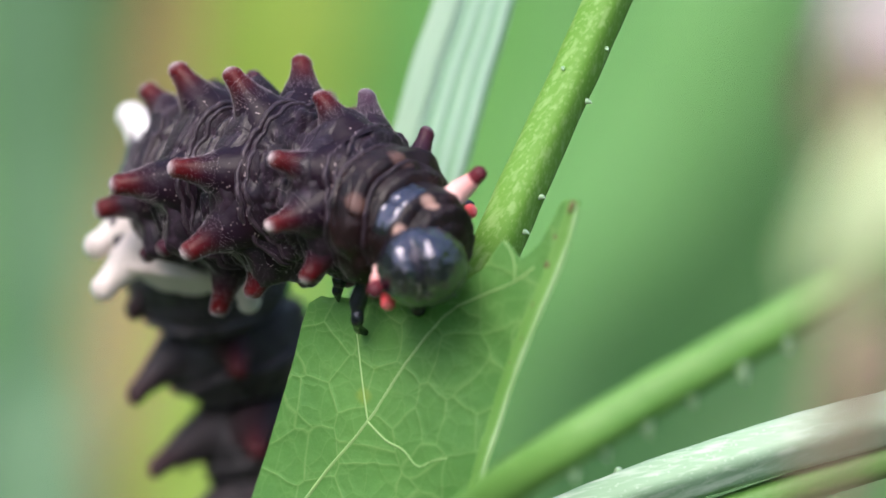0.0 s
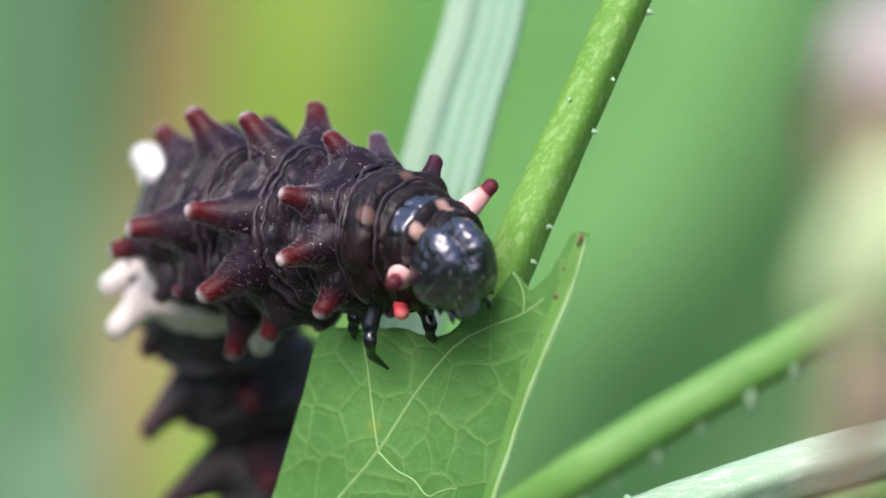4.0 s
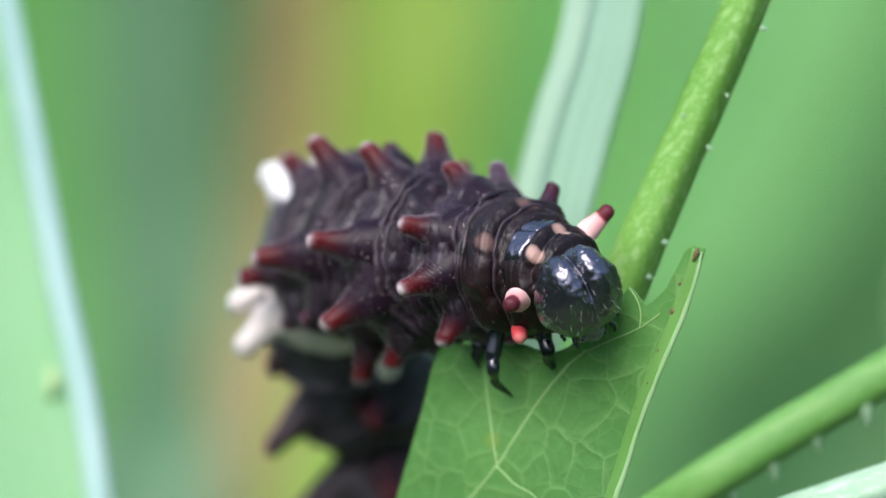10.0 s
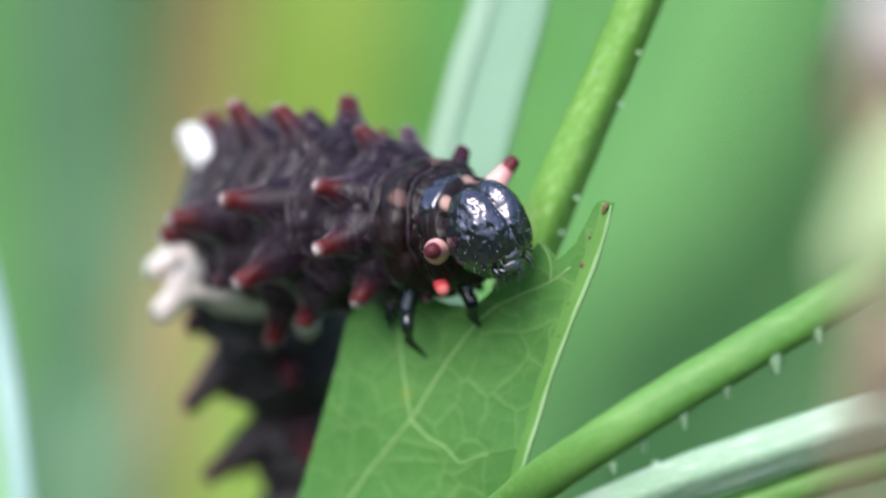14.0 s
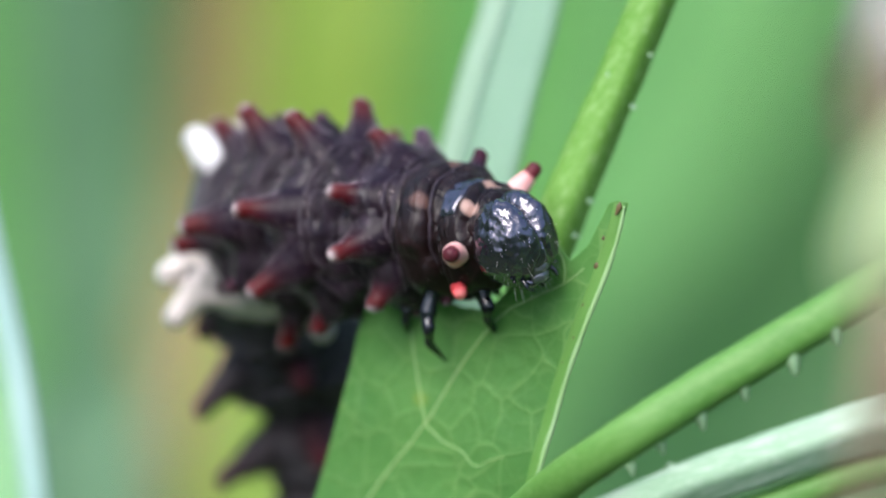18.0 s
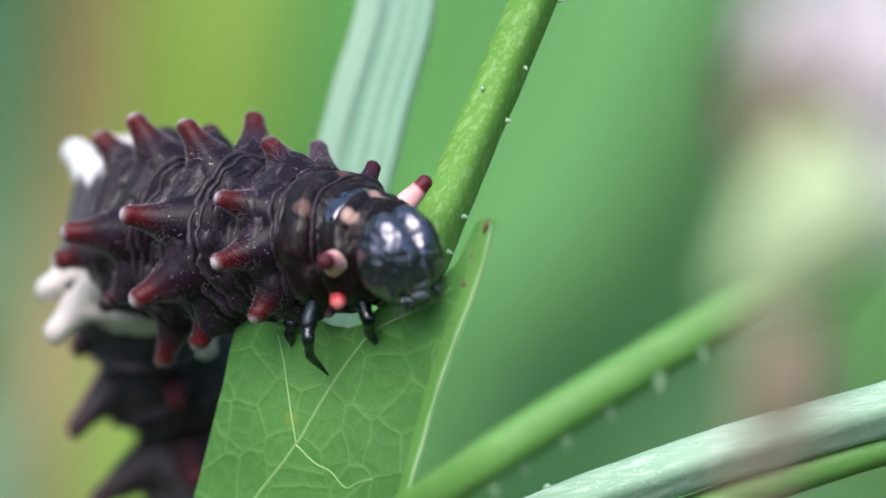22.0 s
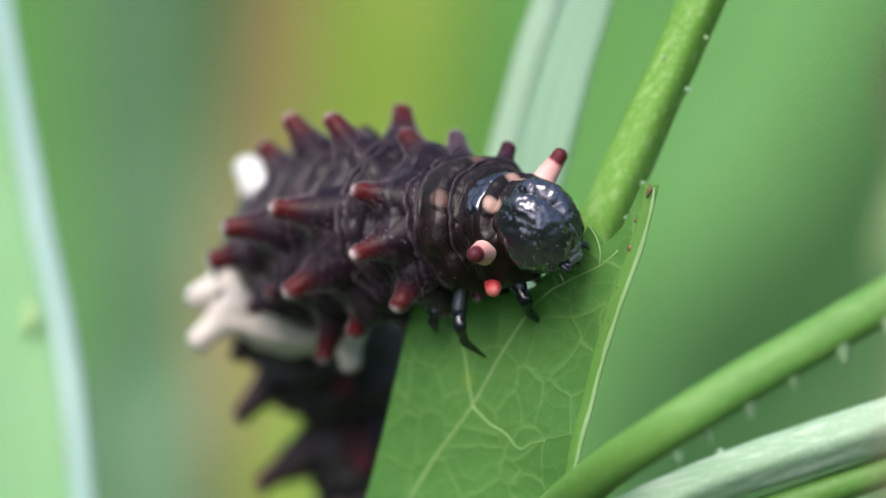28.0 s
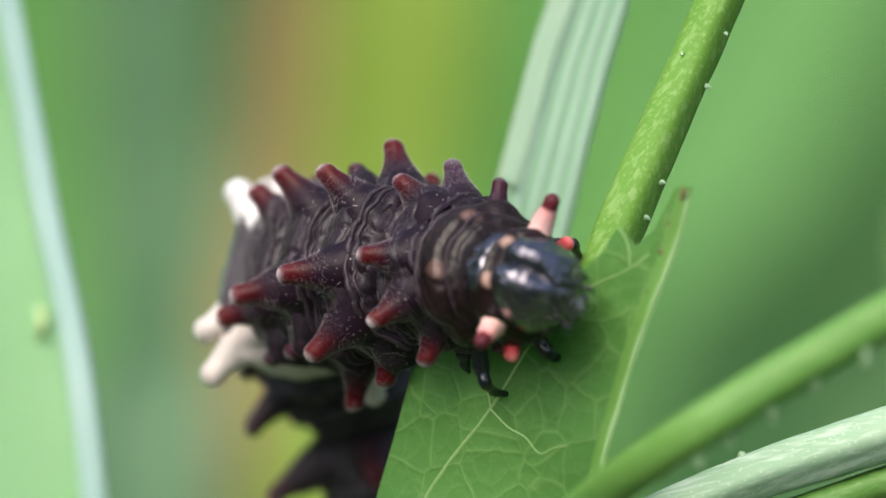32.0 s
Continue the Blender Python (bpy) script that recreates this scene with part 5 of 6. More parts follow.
        (30.5, pose(0.002801, -0.000255, -0.001745, 6.08, 49.82, -132.67)),
        (31, pose(0.002844, -0.000362, -0.002089, 4.81, 53.44, -137.35)),
        (31.5, pose(0.002267, -0.000470, -0.003103, 1.38, 56.66, -141.63)),
        (32, pose(0.001781, -0.000538, -0.004056, -2.50, 58.90, -145.08)),
    ])
    walk(seg_t2, [
        (0, pose(0.001308, 0.001893, -0.000337, -20.34, 41.98, -149.68)),
        (0.5, pose(0.000910, 0.001829, -0.000026, -16.17, 40.14, -148.53)),
        (1, pose(0.001295, 0.001831, 0.000502, -5.84, 35.65, -141.04)),
        (1.5, pose(0.001471, 0.001842, 0.000679, -1.59, 33.14, -137.37)),
        (2, pose(0.001629, 0.001883, 0.000777, -0.84, 32.55, -136.59)),
        (2.5, pose(0.001530, 0.001910, 0.000551, -1.79, 32.63, -136.22)),
        (3, pose(0.001492, 0.001923, 0.000182, -3.91, 33.12, -137.57)),
        (3.5, pose(0.001406, 0.001945, 0.000102, -5.83, 34.82, -139.94)),
        (5.5, pose(0.001379, 0.002005, -0.000189, -10.85, 37.17, -145.17)),
        (6, pose(0.001339, 0.002053, -0.000331, -13.87, 38.25, -147.96)),
        (6.5, pose(0.001233, 0.002039, -0.000448, -15.17, 38.95, -149.24)),
        (7, pose(0.001214, 0.001976, -0.000181, -11.16, 37.86, -146.41)),
        (7.5, pose(0.001368, 0.001948, 0.000064, -4.03, 35.42, -141.86)),
        (8, pose(0.001622, 0.001946, 0.000383, -1.44, 33.57, -139.30)),
        (8.5, pose(0.001696, 0.001944, -0.000020, -2.05, 33.15, -139.01)),
        (9, pose(0.001670, 0.001944, -0.000158, -1.75, 33.70, -138.72)),
        (9.5, pose(0.001614, 0.001933, -0.000299, -2.56, 34.75, -139.88)),
        (10, pose(0.001510, 0.001933, -0.000435, -4.33, 35.74, -140.38)),
        (10.5, pose(0.001585, 0.001942, -0.000373, -4.89, 36.73, -139.16)),
        (11, pose(0.001400, 0.001924, -0.000446, -6.38, 37.02, -140.59)),
        (11.5, pose(0.001361, 0.001898, -0.000428, -9.10, 37.33, -142.50)),
        (12, pose(0.001104, 0.001849, -0.000570, -11.33, 38.04, -143.87)),
        (12.5, pose(0.000953, 0.001815, -0.000844, -11.98, 37.89, -145.23)),
        (13, pose(0.001040, 0.001840, -0.000887, -4.71, 36.03, -141.28)),
        (13.5, pose(0.001353, 0.001856, -0.000574, 0.39, 33.98, -137.71)),
        (15.5, pose(0.001555, 0.001888, -0.000767, -1.14, 32.57, -135.31)),
        (16, pose(0.001655, 0.001891, -0.000812, -1.51, 32.65, -135.96)),
        (16.5, pose(0.001773, 0.001856, -0.000266, 2.95, 32.20, -135.70)),
        (17, pose(0.002014, 0.001866, -0.000162, 3.05, 32.07, -134.86)),
        (17.5, pose(0.001829, 0.001862, -0.000446, 2.14, 32.27, -134.22)),
        (18, pose(0.001772, 0.001842, -0.000541, 0.97, 32.36, -134.04)),
        (18.5, pose(0.002023, 0.001835, -0.000243, 2.48, 31.11, -133.32)),
        (19, pose(0.002158, 0.001854, -0.000146, 2.56, 29.85, -133.98)),
        (19.5, pose(0.002178, 0.001865, -0.000261, 1.25, 29.76, -135.14)),
        (20, pose(0.002132, 0.001860, -0.000225, 0.70, 30.51, -135.78)),
        (20.5, pose(0.001955, 0.001845, -0.000094, 2.34, 30.36, -137.02)),
        (21, pose(0.002540, 0.001841, 0.000010, 1.38, 28.73, -136.24)),
        (21.5, pose(0.002581, 0.001835, -0.000099, 0.43, 28.38, -137.56)),
        (22, pose(0.002442, 0.001818, -0.000279, 0.76, 29.31, -138.15)),
        (22.5, pose(0.002193, 0.001772, -0.000700, 1.63, 31.54, -138.10)),
        (23, pose(0.002090, 0.001711, -0.000650, 2.28, 31.93, -137.78)),
        (23.5, pose(0.001911, 0.001645, -0.000802, 3.46, 33.40, -139.74)),
        (24, pose(0.001635, 0.001578, -0.000748, 3.58, 35.69, -141.96)),
        (24.5, pose(0.001357, 0.001509, -0.001114, 1.87, 37.85, -144.84)),
        (25, pose(0.001045, 0.001450, -0.001302, 0.46, 38.50, -146.93)),
        (25.5, pose(0.000997, 0.001418, -0.001284, 0.92, 36.95, -146.82)),
        (26, pose(0.001063, 0.001422, -0.001379, 3.24, 36.11, -145.18)),
        (26.5, pose(0.000692, 0.001463, -0.001654, 4.37, 37.80, -143.29)),
        (28.5, pose(0.000625, 0.001548, -0.001183, 5.70, 35.47, -136.61)),
        (29, pose(0.000656, 0.001587, -0.001194, 6.93, 35.95, -134.87)),
        (29.5, pose(0.000696, 0.001599, -0.001185, 8.97, 37.16, -133.67)),
        (30, pose(0.000953, 0.001593, -0.001239, 10.52, 41.33, -132.52)),
        (30.5, pose(0.001001, 0.001573, -0.001734, 9.50, 45.36, -134.39)),
        (31, pose(0.001094, 0.001542, -0.002089, 6.95, 48.60, -138.34)),
        (31.5, pose(0.000568, 0.001462, -0.002829, 2.25, 51.52, -144.55)),
        (32, pose(0.000057, 0.001389, -0.003616, -2.00, 53.81, -149.37)),
    ])
    walk(seg_t3, [
        (0, pose(-0.000578, 0.003994, 0.000729, -0.22, 41.76, -128.45)),
        (0.5, pose(-0.000744, 0.003980, 0.000719, 0.42, 42.07, -130.38)),
        (1, pose(-0.000493, 0.004003, 0.000881, 2.82, 39.36, -128.54)),
        (1.5, pose(-0.000288, 0.004023, 0.000971, 5.20, 37.42, -126.84)),
        (2, pose(-0.000160, 0.004055, 0.000936, 6.48, 37.05, -125.43)),
        (2.5, pose(-0.000322, 0.004078, 0.000747, 6.70, 37.05, -124.39)),
        (3, pose(-0.000356, 0.004084, 0.000453, 4.89, 36.44, -126.79)),
        (3.5, pose(-0.000417, 0.004131, 0.000419, 5.13, 37.92, -127.09)),
        (5.5, pose(-0.000334, 0.004243, 0.000414, 6.68, 38.30, -124.90)),
        (6, pose(-0.000315, 0.004312, 0.000381, 5.90, 39.34, -125.11)),
        (6.5, pose(-0.000404, 0.004302, 0.000361, 4.63, 41.42, -126.06)),
        (7, pose(-0.000411, 0.004246, 0.000379, 4.09, 40.65, -127.74)),
        (7.5, pose(-0.000272, 0.004229, 0.000341, 4.35, 39.30, -127.28)),
        (8, pose(-0.000037, 0.004219, 0.000552, 6.61, 37.64, -125.71)),
        (8.5, pose(-0.000003, 0.004200, 0.000236, 4.93, 37.93, -126.77)),
        (9, pose(-0.000015, 0.004204, 0.000032, 6.83, 38.21, -125.18)),
        (9.5, pose(-0.000051, 0.004182, -0.000095, 6.85, 39.04, -127.07)),
        (10, pose(-0.000213, 0.004160, -0.000127, 7.33, 38.28, -127.41)),
        (10.5, pose(-0.000208, 0.004154, -0.000105, 9.98, 38.11, -124.22)),
        (11, pose(-0.000279, 0.004151, -0.000184, 9.66, 38.15, -122.66)),
        (11.5, pose(-0.000237, 0.004119, -0.000092, 8.00, 38.73, -122.85)),
        (12, pose(-0.000475, 0.004077, -0.000149, 6.88, 39.86, -123.11)),
        (12.5, pose(-0.000517, 0.004066, -0.000316, 5.15, 40.85, -124.08)),
        (13, pose(-0.000604, 0.004071, -0.000569, 4.18, 39.25, -127.13)),
        (13.5, pose(-0.000297, 0.004088, -0.000426, 7.88, 37.48, -125.37)),
        (15.5, pose(-0.000328, 0.004069, -0.000553, 8.97, 37.11, -123.98)),
        (16, pose(-0.000215, 0.004066, -0.000491, 7.90, 37.69, -124.65)),
        (16.5, pose(0.000009, 0.004050, -0.000219, 8.29, 38.24, -125.86)),
        (17, pose(0.000160, 0.004044, -0.000171, 8.89, 37.13, -125.22)),
        (17.5, pose(-0.000086, 0.004014, -0.000386, 8.66, 37.75, -124.87)),
        (18, pose(-0.000183, 0.003968, -0.000391, 8.38, 38.19, -125.38)),
        (18.5, pose(0.000062, 0.003963, -0.000172, 7.02, 36.62, -125.71)),
        (19, pose(0.000244, 0.003993, -0.000113, 8.26, 34.92, -125.06)),
        (19.5, pose(0.000286, 0.004017, -0.000171, 7.18, 35.21, -126.24)),
        (20, pose(0.000239, 0.004032, -0.000100, 7.87, 35.69, -125.98)),
        (20.5, pose(0.000193, 0.004056, -0.000047, 8.09, 36.15, -126.47)),
        (21, pose(0.000687, 0.004053, 0.000074, 6.72, 35.25, -127.64)),
        (21.5, pose(0.000795, 0.004053, -0.000002, 5.66, 35.33, -129.47)),
        (22, pose(0.000654, 0.004061, -0.000199, 6.00, 35.67, -128.97)),
        (22.5, pose(0.000295, 0.004024, -0.000624, 4.30, 36.08, -131.21)),
        (23, pose(0.000174, 0.003980, -0.000617, 5.11, 36.05, -131.52)),
        (23.5, pose(0.000100, 0.003968, -0.000851, 6.14, 37.25, -131.85)),
        (24, pose(-0.000105, 0.003962, -0.000792, 6.46, 38.89, -132.56)),
        (24.5, pose(-0.000318, 0.003935, -0.001090, 3.53, 39.44, -135.70)),
        (25, pose(-0.000587, 0.003898, -0.001183, 0.51, 41.03, -139.00)),
        (25.5, pose(-0.000650, 0.003867, -0.001153, 0.77, 39.09, -139.21)),
        (26, pose(-0.000567, 0.003864, -0.001356, 4.99, 37.92, -136.62)),
        (26.5, pose(-0.000896, 0.003862, -0.001619, 7.73, 39.63, -134.51)),
        (28.5, pose(-0.001269, 0.003878, -0.001355, 12.27, 36.50, -126.51)),
        (29, pose(-0.001179, 0.003870, -0.001398, 15.01, 36.58, -123.52)),
        (29.5, pose(-0.001108, 0.003872, -0.001477, 17.08, 36.57, -122.35)),
        (30, pose(-0.000933, 0.003874, -0.001608, 20.89, 39.67, -119.93)),
        (30.5, pose(-0.000847, 0.003894, -0.002043, 19.30, 42.59, -120.53)),
        (31, pose(-0.000667, 0.003924, -0.002288, 16.25, 44.11, -122.90)),
        (31.5, pose(-0.001000, 0.003893, -0.002732, 14.37, 48.20, -126.16)),
        (32, pose(-0.001441, 0.003840, -0.003292, 13.29, 51.70, -128.85)),
    ])
    walk(seg_a1, [
        (0, pose(-0.003431, 0.006440, 0.001047, 1.71, 55.15, -144.42)),
        (0.5, pose(-0.003411, 0.006487, 0.000946, -0.20, 55.49, -145.96)),
        (1, pose(-0.003217, 0.006508, 0.000916, 1.24, 53.98, -144.08)),
        (1.5, pose(-0.003093, 0.006533, 0.000895, 2.36, 52.77, -142.70)),
        (2, pose(-0.002976, 0.006541, 0.000806, 3.51, 52.47, -141.17)),
        (2.5, pose(-0.003143, 0.006545, 0.000630, 3.44, 52.31, -141.08)),
        (3, pose(-0.003104, 0.006591, 0.000436, 2.25, 52.48, -142.26)),
        (3.5, pose(-0.003153, 0.006650, 0.000447, 2.21, 53.85, -142.81)),
        (5.5, pose(-0.003135, 0.006734, 0.000529, 9.67, 52.41, -136.70)),
        (6, pose(-0.003229, 0.006793, 0.000573, 8.78, 53.30, -138.18)),
        (6.5, pose(-0.003343, 0.006793, 0.000584, 6.39, 54.78, -140.26)),
        (7, pose(-0.003179, 0.006778, 0.000541, 4.68, 54.49, -141.65)),
        (7.5, pose(-0.003040, 0.006752, 0.000442, 4.68, 53.44, -141.14)),
        (8, pose(-0.002857, 0.006745, 0.000509, 5.64, 52.70, -139.21)),
        (8.5, pose(-0.002838, 0.006727, 0.000298, 4.79, 52.65, -139.72)),
        (9, pose(-0.002873, 0.006729, 0.000053, 5.27, 52.67, -139.36)),
        (9.5, pose(-0.002868, 0.006757, -0.000096, 2.62, 53.52, -142.12)),
        (10, pose(-0.002990, 0.006760, -0.000091, 4.66, 53.57, -140.83)),
        (10.5, pose(-0.003045, 0.006718, -0.000209, 7.72, 53.21, -137.49)),
        (11, pose(-0.003192, 0.006640, -0.000248, 7.42, 53.55, -138.37)),
        (11.5, pose(-0.003097, 0.006567, -0.000097, 7.57, 53.66, -139.30)),
        (12, pose(-0.003372, 0.006509, -0.000020, 5.77, 54.23, -141.48)),
        (12.5, pose(-0.003377, 0.006496, -0.000114, 5.14, 54.31, -142.44)),
        (13, pose(-0.003316, 0.006557, -0.000289, 4.76, 53.61, -142.82)),
        (13.5, pose(-0.003066, 0.006600, -0.000299, 7.59, 52.27, -140.26)),
        (15.5, pose(-0.003152, 0.006592, -0.000379, 8.91, 53.18, -137.83)),
        (16, pose(-0.003056, 0.006582, -0.000277, 6.55, 53.47, -139.47)),
        (16.5, pose(-0.002855, 0.006587, -0.000262, 3.20, 52.81, -142.56)),
        (17, pose(-0.002742, 0.006578, -0.000222, 4.69, 52.12, -141.32)),
        (17.5, pose(-0.002961, 0.006530, -0.000363, 4.03, 53.66, -142.98)),
        (18, pose(-0.003038, 0.006492, -0.000364, 3.73, 54.17, -143.57)),
        (18.5, pose(-0.002820, 0.006472, -0.000199, 3.01, 52.03, -143.25)),
        (19, pose(-0.002655, 0.006499, -0.000134, 3.83, 50.92, -141.39)),
        (19.5, pose(-0.002612, 0.006540, -0.000144, 2.87, 51.11, -142.36)),
        (20, pose(-0.002683, 0.006565, -0.000086, 3.80, 51.63, -142.14)),
        (20.5, pose(-0.002657, 0.006605, -0.000111, 2.73, 51.42, -142.73)),
        (21, pose(-0.002254, 0.006648, -0.000009, 2.85, 49.75, -141.40)),
        (21.5, pose(-0.002145, 0.006687, -0.000106, 2.62, 49.04, -141.52)),
        (22, pose(-0.002236, 0.006696, -0.000249, 2.01, 50.57, -142.74)),
        (22.5, pose(-0.002438, 0.006704, -0.000639, 0.75, 50.29, -144.97)),
        (23, pose(-0.002509, 0.006704, -0.000614, 1.34, 51.00, -145.31)),
        (23.5, pose(-0.002516, 0.006721, -0.000822, -0.12, 52.90, -147.14)),
        (24, pose(-0.002636, 0.006749, -0.000788, -0.58, 53.76, -148.74)),
        (24.5, pose(-0.002705, 0.006771, -0.000959, -2.73, 53.80, -151.14)),
        (25, pose(-0.002837, 0.006771, -0.000933, -5.11, 53.89, -154.59)),
        (25.5, pose(-0.002849, 0.006753, -0.000759, -6.71, 52.42, -156.56)),
        (26, pose(-0.002820, 0.006763, -0.001176, -3.87, 52.25, -151.43)),
        (26.5, pose(-0.002986, 0.006723, -0.001417, 2.68, 53.73, -147.04)),
        (28.5, pose(-0.003742, 0.006606, -0.001654, 9.90, 51.75, -138.33)),
        (29, pose(-0.003753, 0.006515, -0.001840, 12.20, 52.48, -136.00)),
        (29.5, pose(-0.003592, 0.006495, -0.002062, 14.62, 51.52, -135.49)),
        (30, pose(-0.003493, 0.006503, -0.002350, 17.31, 55.38, -133.12)),
        (30.5, pose(-0.003479, 0.006540, -0.002726, 17.37, 56.40, -132.70)),
        (31, pose(-0.003308, 0.006617, -0.002862, 16.80, 56.63, -132.00)),
        (31.5, pose(-0.003498, 0.006666, -0.003156, 15.19, 59.86, -134.16)),
        (32, pose(-0.003825, 0.006678, -0.003480, 13.80, 62.64, -137.01)),
    ])
    walk(seg_a2, [
        (0, pose(-0.005560, 0.009767, 0.001116, 1.78, 61.01, -154.92)),
        (0.5, pose(-0.005486, 0.009788, 0.001049, 0.44, 60.39, -155.87)),
        (1, pose(-0.005311, 0.009793, 0.000966, -0.30, 59.05, -155.78)),
        (1.5, pose(-0.005211, 0.009809, 0.000894, 0.57, 58.19, -154.50)),
        (2, pose(-0.005186, 0.009803, 0.000750, 1.42, 58.40, -153.30)),
        (2.5, pose(-0.005346, 0.009809, 0.000629, 0.81, 58.41, -153.96)),
        (3, pose(-0.005256, 0.009851, 0.000506, -0.05, 58.07, -154.98)),
        (3.5, pose(-0.005311, 0.009920, 0.000551, 0.65, 59.28, -154.66)),
        (5.5, pose(-0.005145, 0.010003, 0.000496, 6.96, 60.64, -149.69)),
        (6, pose(-0.005213, 0.010091, 0.000626, 8.31, 61.04, -149.36)),
        (6.5, pose(-0.005358, 0.010104, 0.000733, 8.38, 61.49, -149.98)),
        (7, pose(-0.005172, 0.010077, 0.000632, 5.56, 60.52, -152.46)),
        (7.5, pose(-0.005031, 0.010036, 0.000515, 3.12, 60.13, -153.87)),
        (8, pose(-0.004889, 0.010004, 0.000572, 2.88, 60.51, -153.05)),
        (8.5, pose(-0.004895, 0.009976, 0.000416, 1.87, 60.61, -153.72)),
        (9, pose(-0.004909, 0.009984, 0.000209, 1.12, 60.96, -154.04)),
        (9.5, pose(-0.004881, 0.010012, 0.000142, -0.63, 61.04, -155.92)),
        (10, pose(-0.004989, 0.010020, 0.000133, 0.75, 61.39, -154.55)),
        (10.5, pose(-0.005073, 0.009975, 0.000016, 1.28, 62.01, -153.95)),
        (11, pose(-0.005191, 0.009924, -0.000056, 1.59, 62.50, -154.79)),
        (11.5, pose(-0.005053, 0.009885, 0.000053, 1.94, 62.37, -155.17)),
        (12, pose(-0.005329, 0.009855, 0.000186, 1.22, 62.00, -156.65)),
        (12.5, pose(-0.005278, 0.009851, 0.000080, 0.45, 61.64, -157.85)),
        (13, pose(-0.005164, 0.009891, -0.000154, -2.18, 60.56, -160.22)),
        (13.5, pose(-0.004962, 0.009926, -0.000253, -3.59, 60.05, -161.02)),
        (15.5, pose(-0.004955, 0.009901, -0.000460, -2.89, 61.00, -159.85)),
        (16, pose(-0.004912, 0.009878, -0.000168, -2.71, 61.17, -159.13)),
        (16.5, pose(-0.004794, 0.009878, -0.000214, -3.91, 59.42, -160.40)),
        (17, pose(-0.004699, 0.009875, -0.000149, -4.36, 59.89, -160.79)),
        (17.5, pose(-0.004900, 0.009858, -0.000247, -5.92, 60.62, -162.72)),
        (18, pose(-0.004985, 0.009824, -0.000246, -5.88, 60.78, -162.87)),
        (18.5, pose(-0.004777, 0.009787, -0.000172, -5.03, 58.17, -161.56)),
        (19, pose(-0.004676, 0.009781, -0.000077, -3.72, 58.09, -159.81)),
        (19.5, pose(-0.004631, 0.009819, -0.000058, -3.18, 58.09, -159.22)),
        (20, pose(-0.004745, 0.009855, -0.000008, -3.12, 58.69, -159.31)),
        (20.5, pose(-0.004685, 0.009882, -0.000023, -4.11, 57.84, -160.34)),
        (21, pose(-0.004288, 0.009903, 0.000043, -3.93, 57.29, -159.84)),
        (21.5, pose(-0.004197, 0.009930, -0.000019, -4.79, 56.60, -160.50)),
        (22, pose(-0.004279, 0.009968, -0.000132, -6.11, 57.76, -162.38)),
        (22.5, pose(-0.004379, 0.010011, -0.000436, -6.78, 56.68, -162.91)),
        (23, pose(-0.004490, 0.010034, -0.000310, -6.55, 58.52, -163.81)),
        (23.5, pose(-0.004445, 0.010070, -0.000470, -7.37, 60.23, -165.48)),
        (24, pose(-0.004498, 0.010131, -0.000424, -7.90, 60.15, -166.03)),
        (24.5, pose(-0.004485, 0.010169, -0.000538, -7.32, 60.21, -166.13)),
        (25, pose(-0.004447, 0.010196, -0.000410, -7.39, 59.62, -165.74)),
        (25.5, pose(-0.004408, 0.010183, -0.000144, -5.12, 57.91, -162.63)),
        (26, pose(-0.004491, 0.010149, -0.000754, -5.05, 58.36, -158.78)),
        (26.5, pose(-0.004691, 0.010100, -0.001168, 0.76, 58.77, -153.04)),
        (28.5, pose(-0.005657, 0.009963, -0.002108, 10.94, 55.47, -146.08)),
        (29, pose(-0.005781, 0.009855, -0.002414, 12.88, 55.69, -144.22)),
        (29.5, pose(-0.005623, 0.009851, -0.002643, 13.41, 56.80, -144.35)),
        (30, pose(-0.005395, 0.009869, -0.003193, 12.51, 59.53, -144.53)),
        (30.5, pose(-0.005391, 0.009899, -0.003445, 10.66, 60.57, -145.73)),
        (31, pose(-0.005342, 0.009960, -0.003525, 10.11, 60.85, -145.01)),
        (31.5, pose(-0.005461, 0.010028, -0.003715, 8.34, 63.17, -146.82)),
        (32, pose(-0.005711, 0.010069, -0.003812, 8.15, 67.59, -147.45)),
    ])
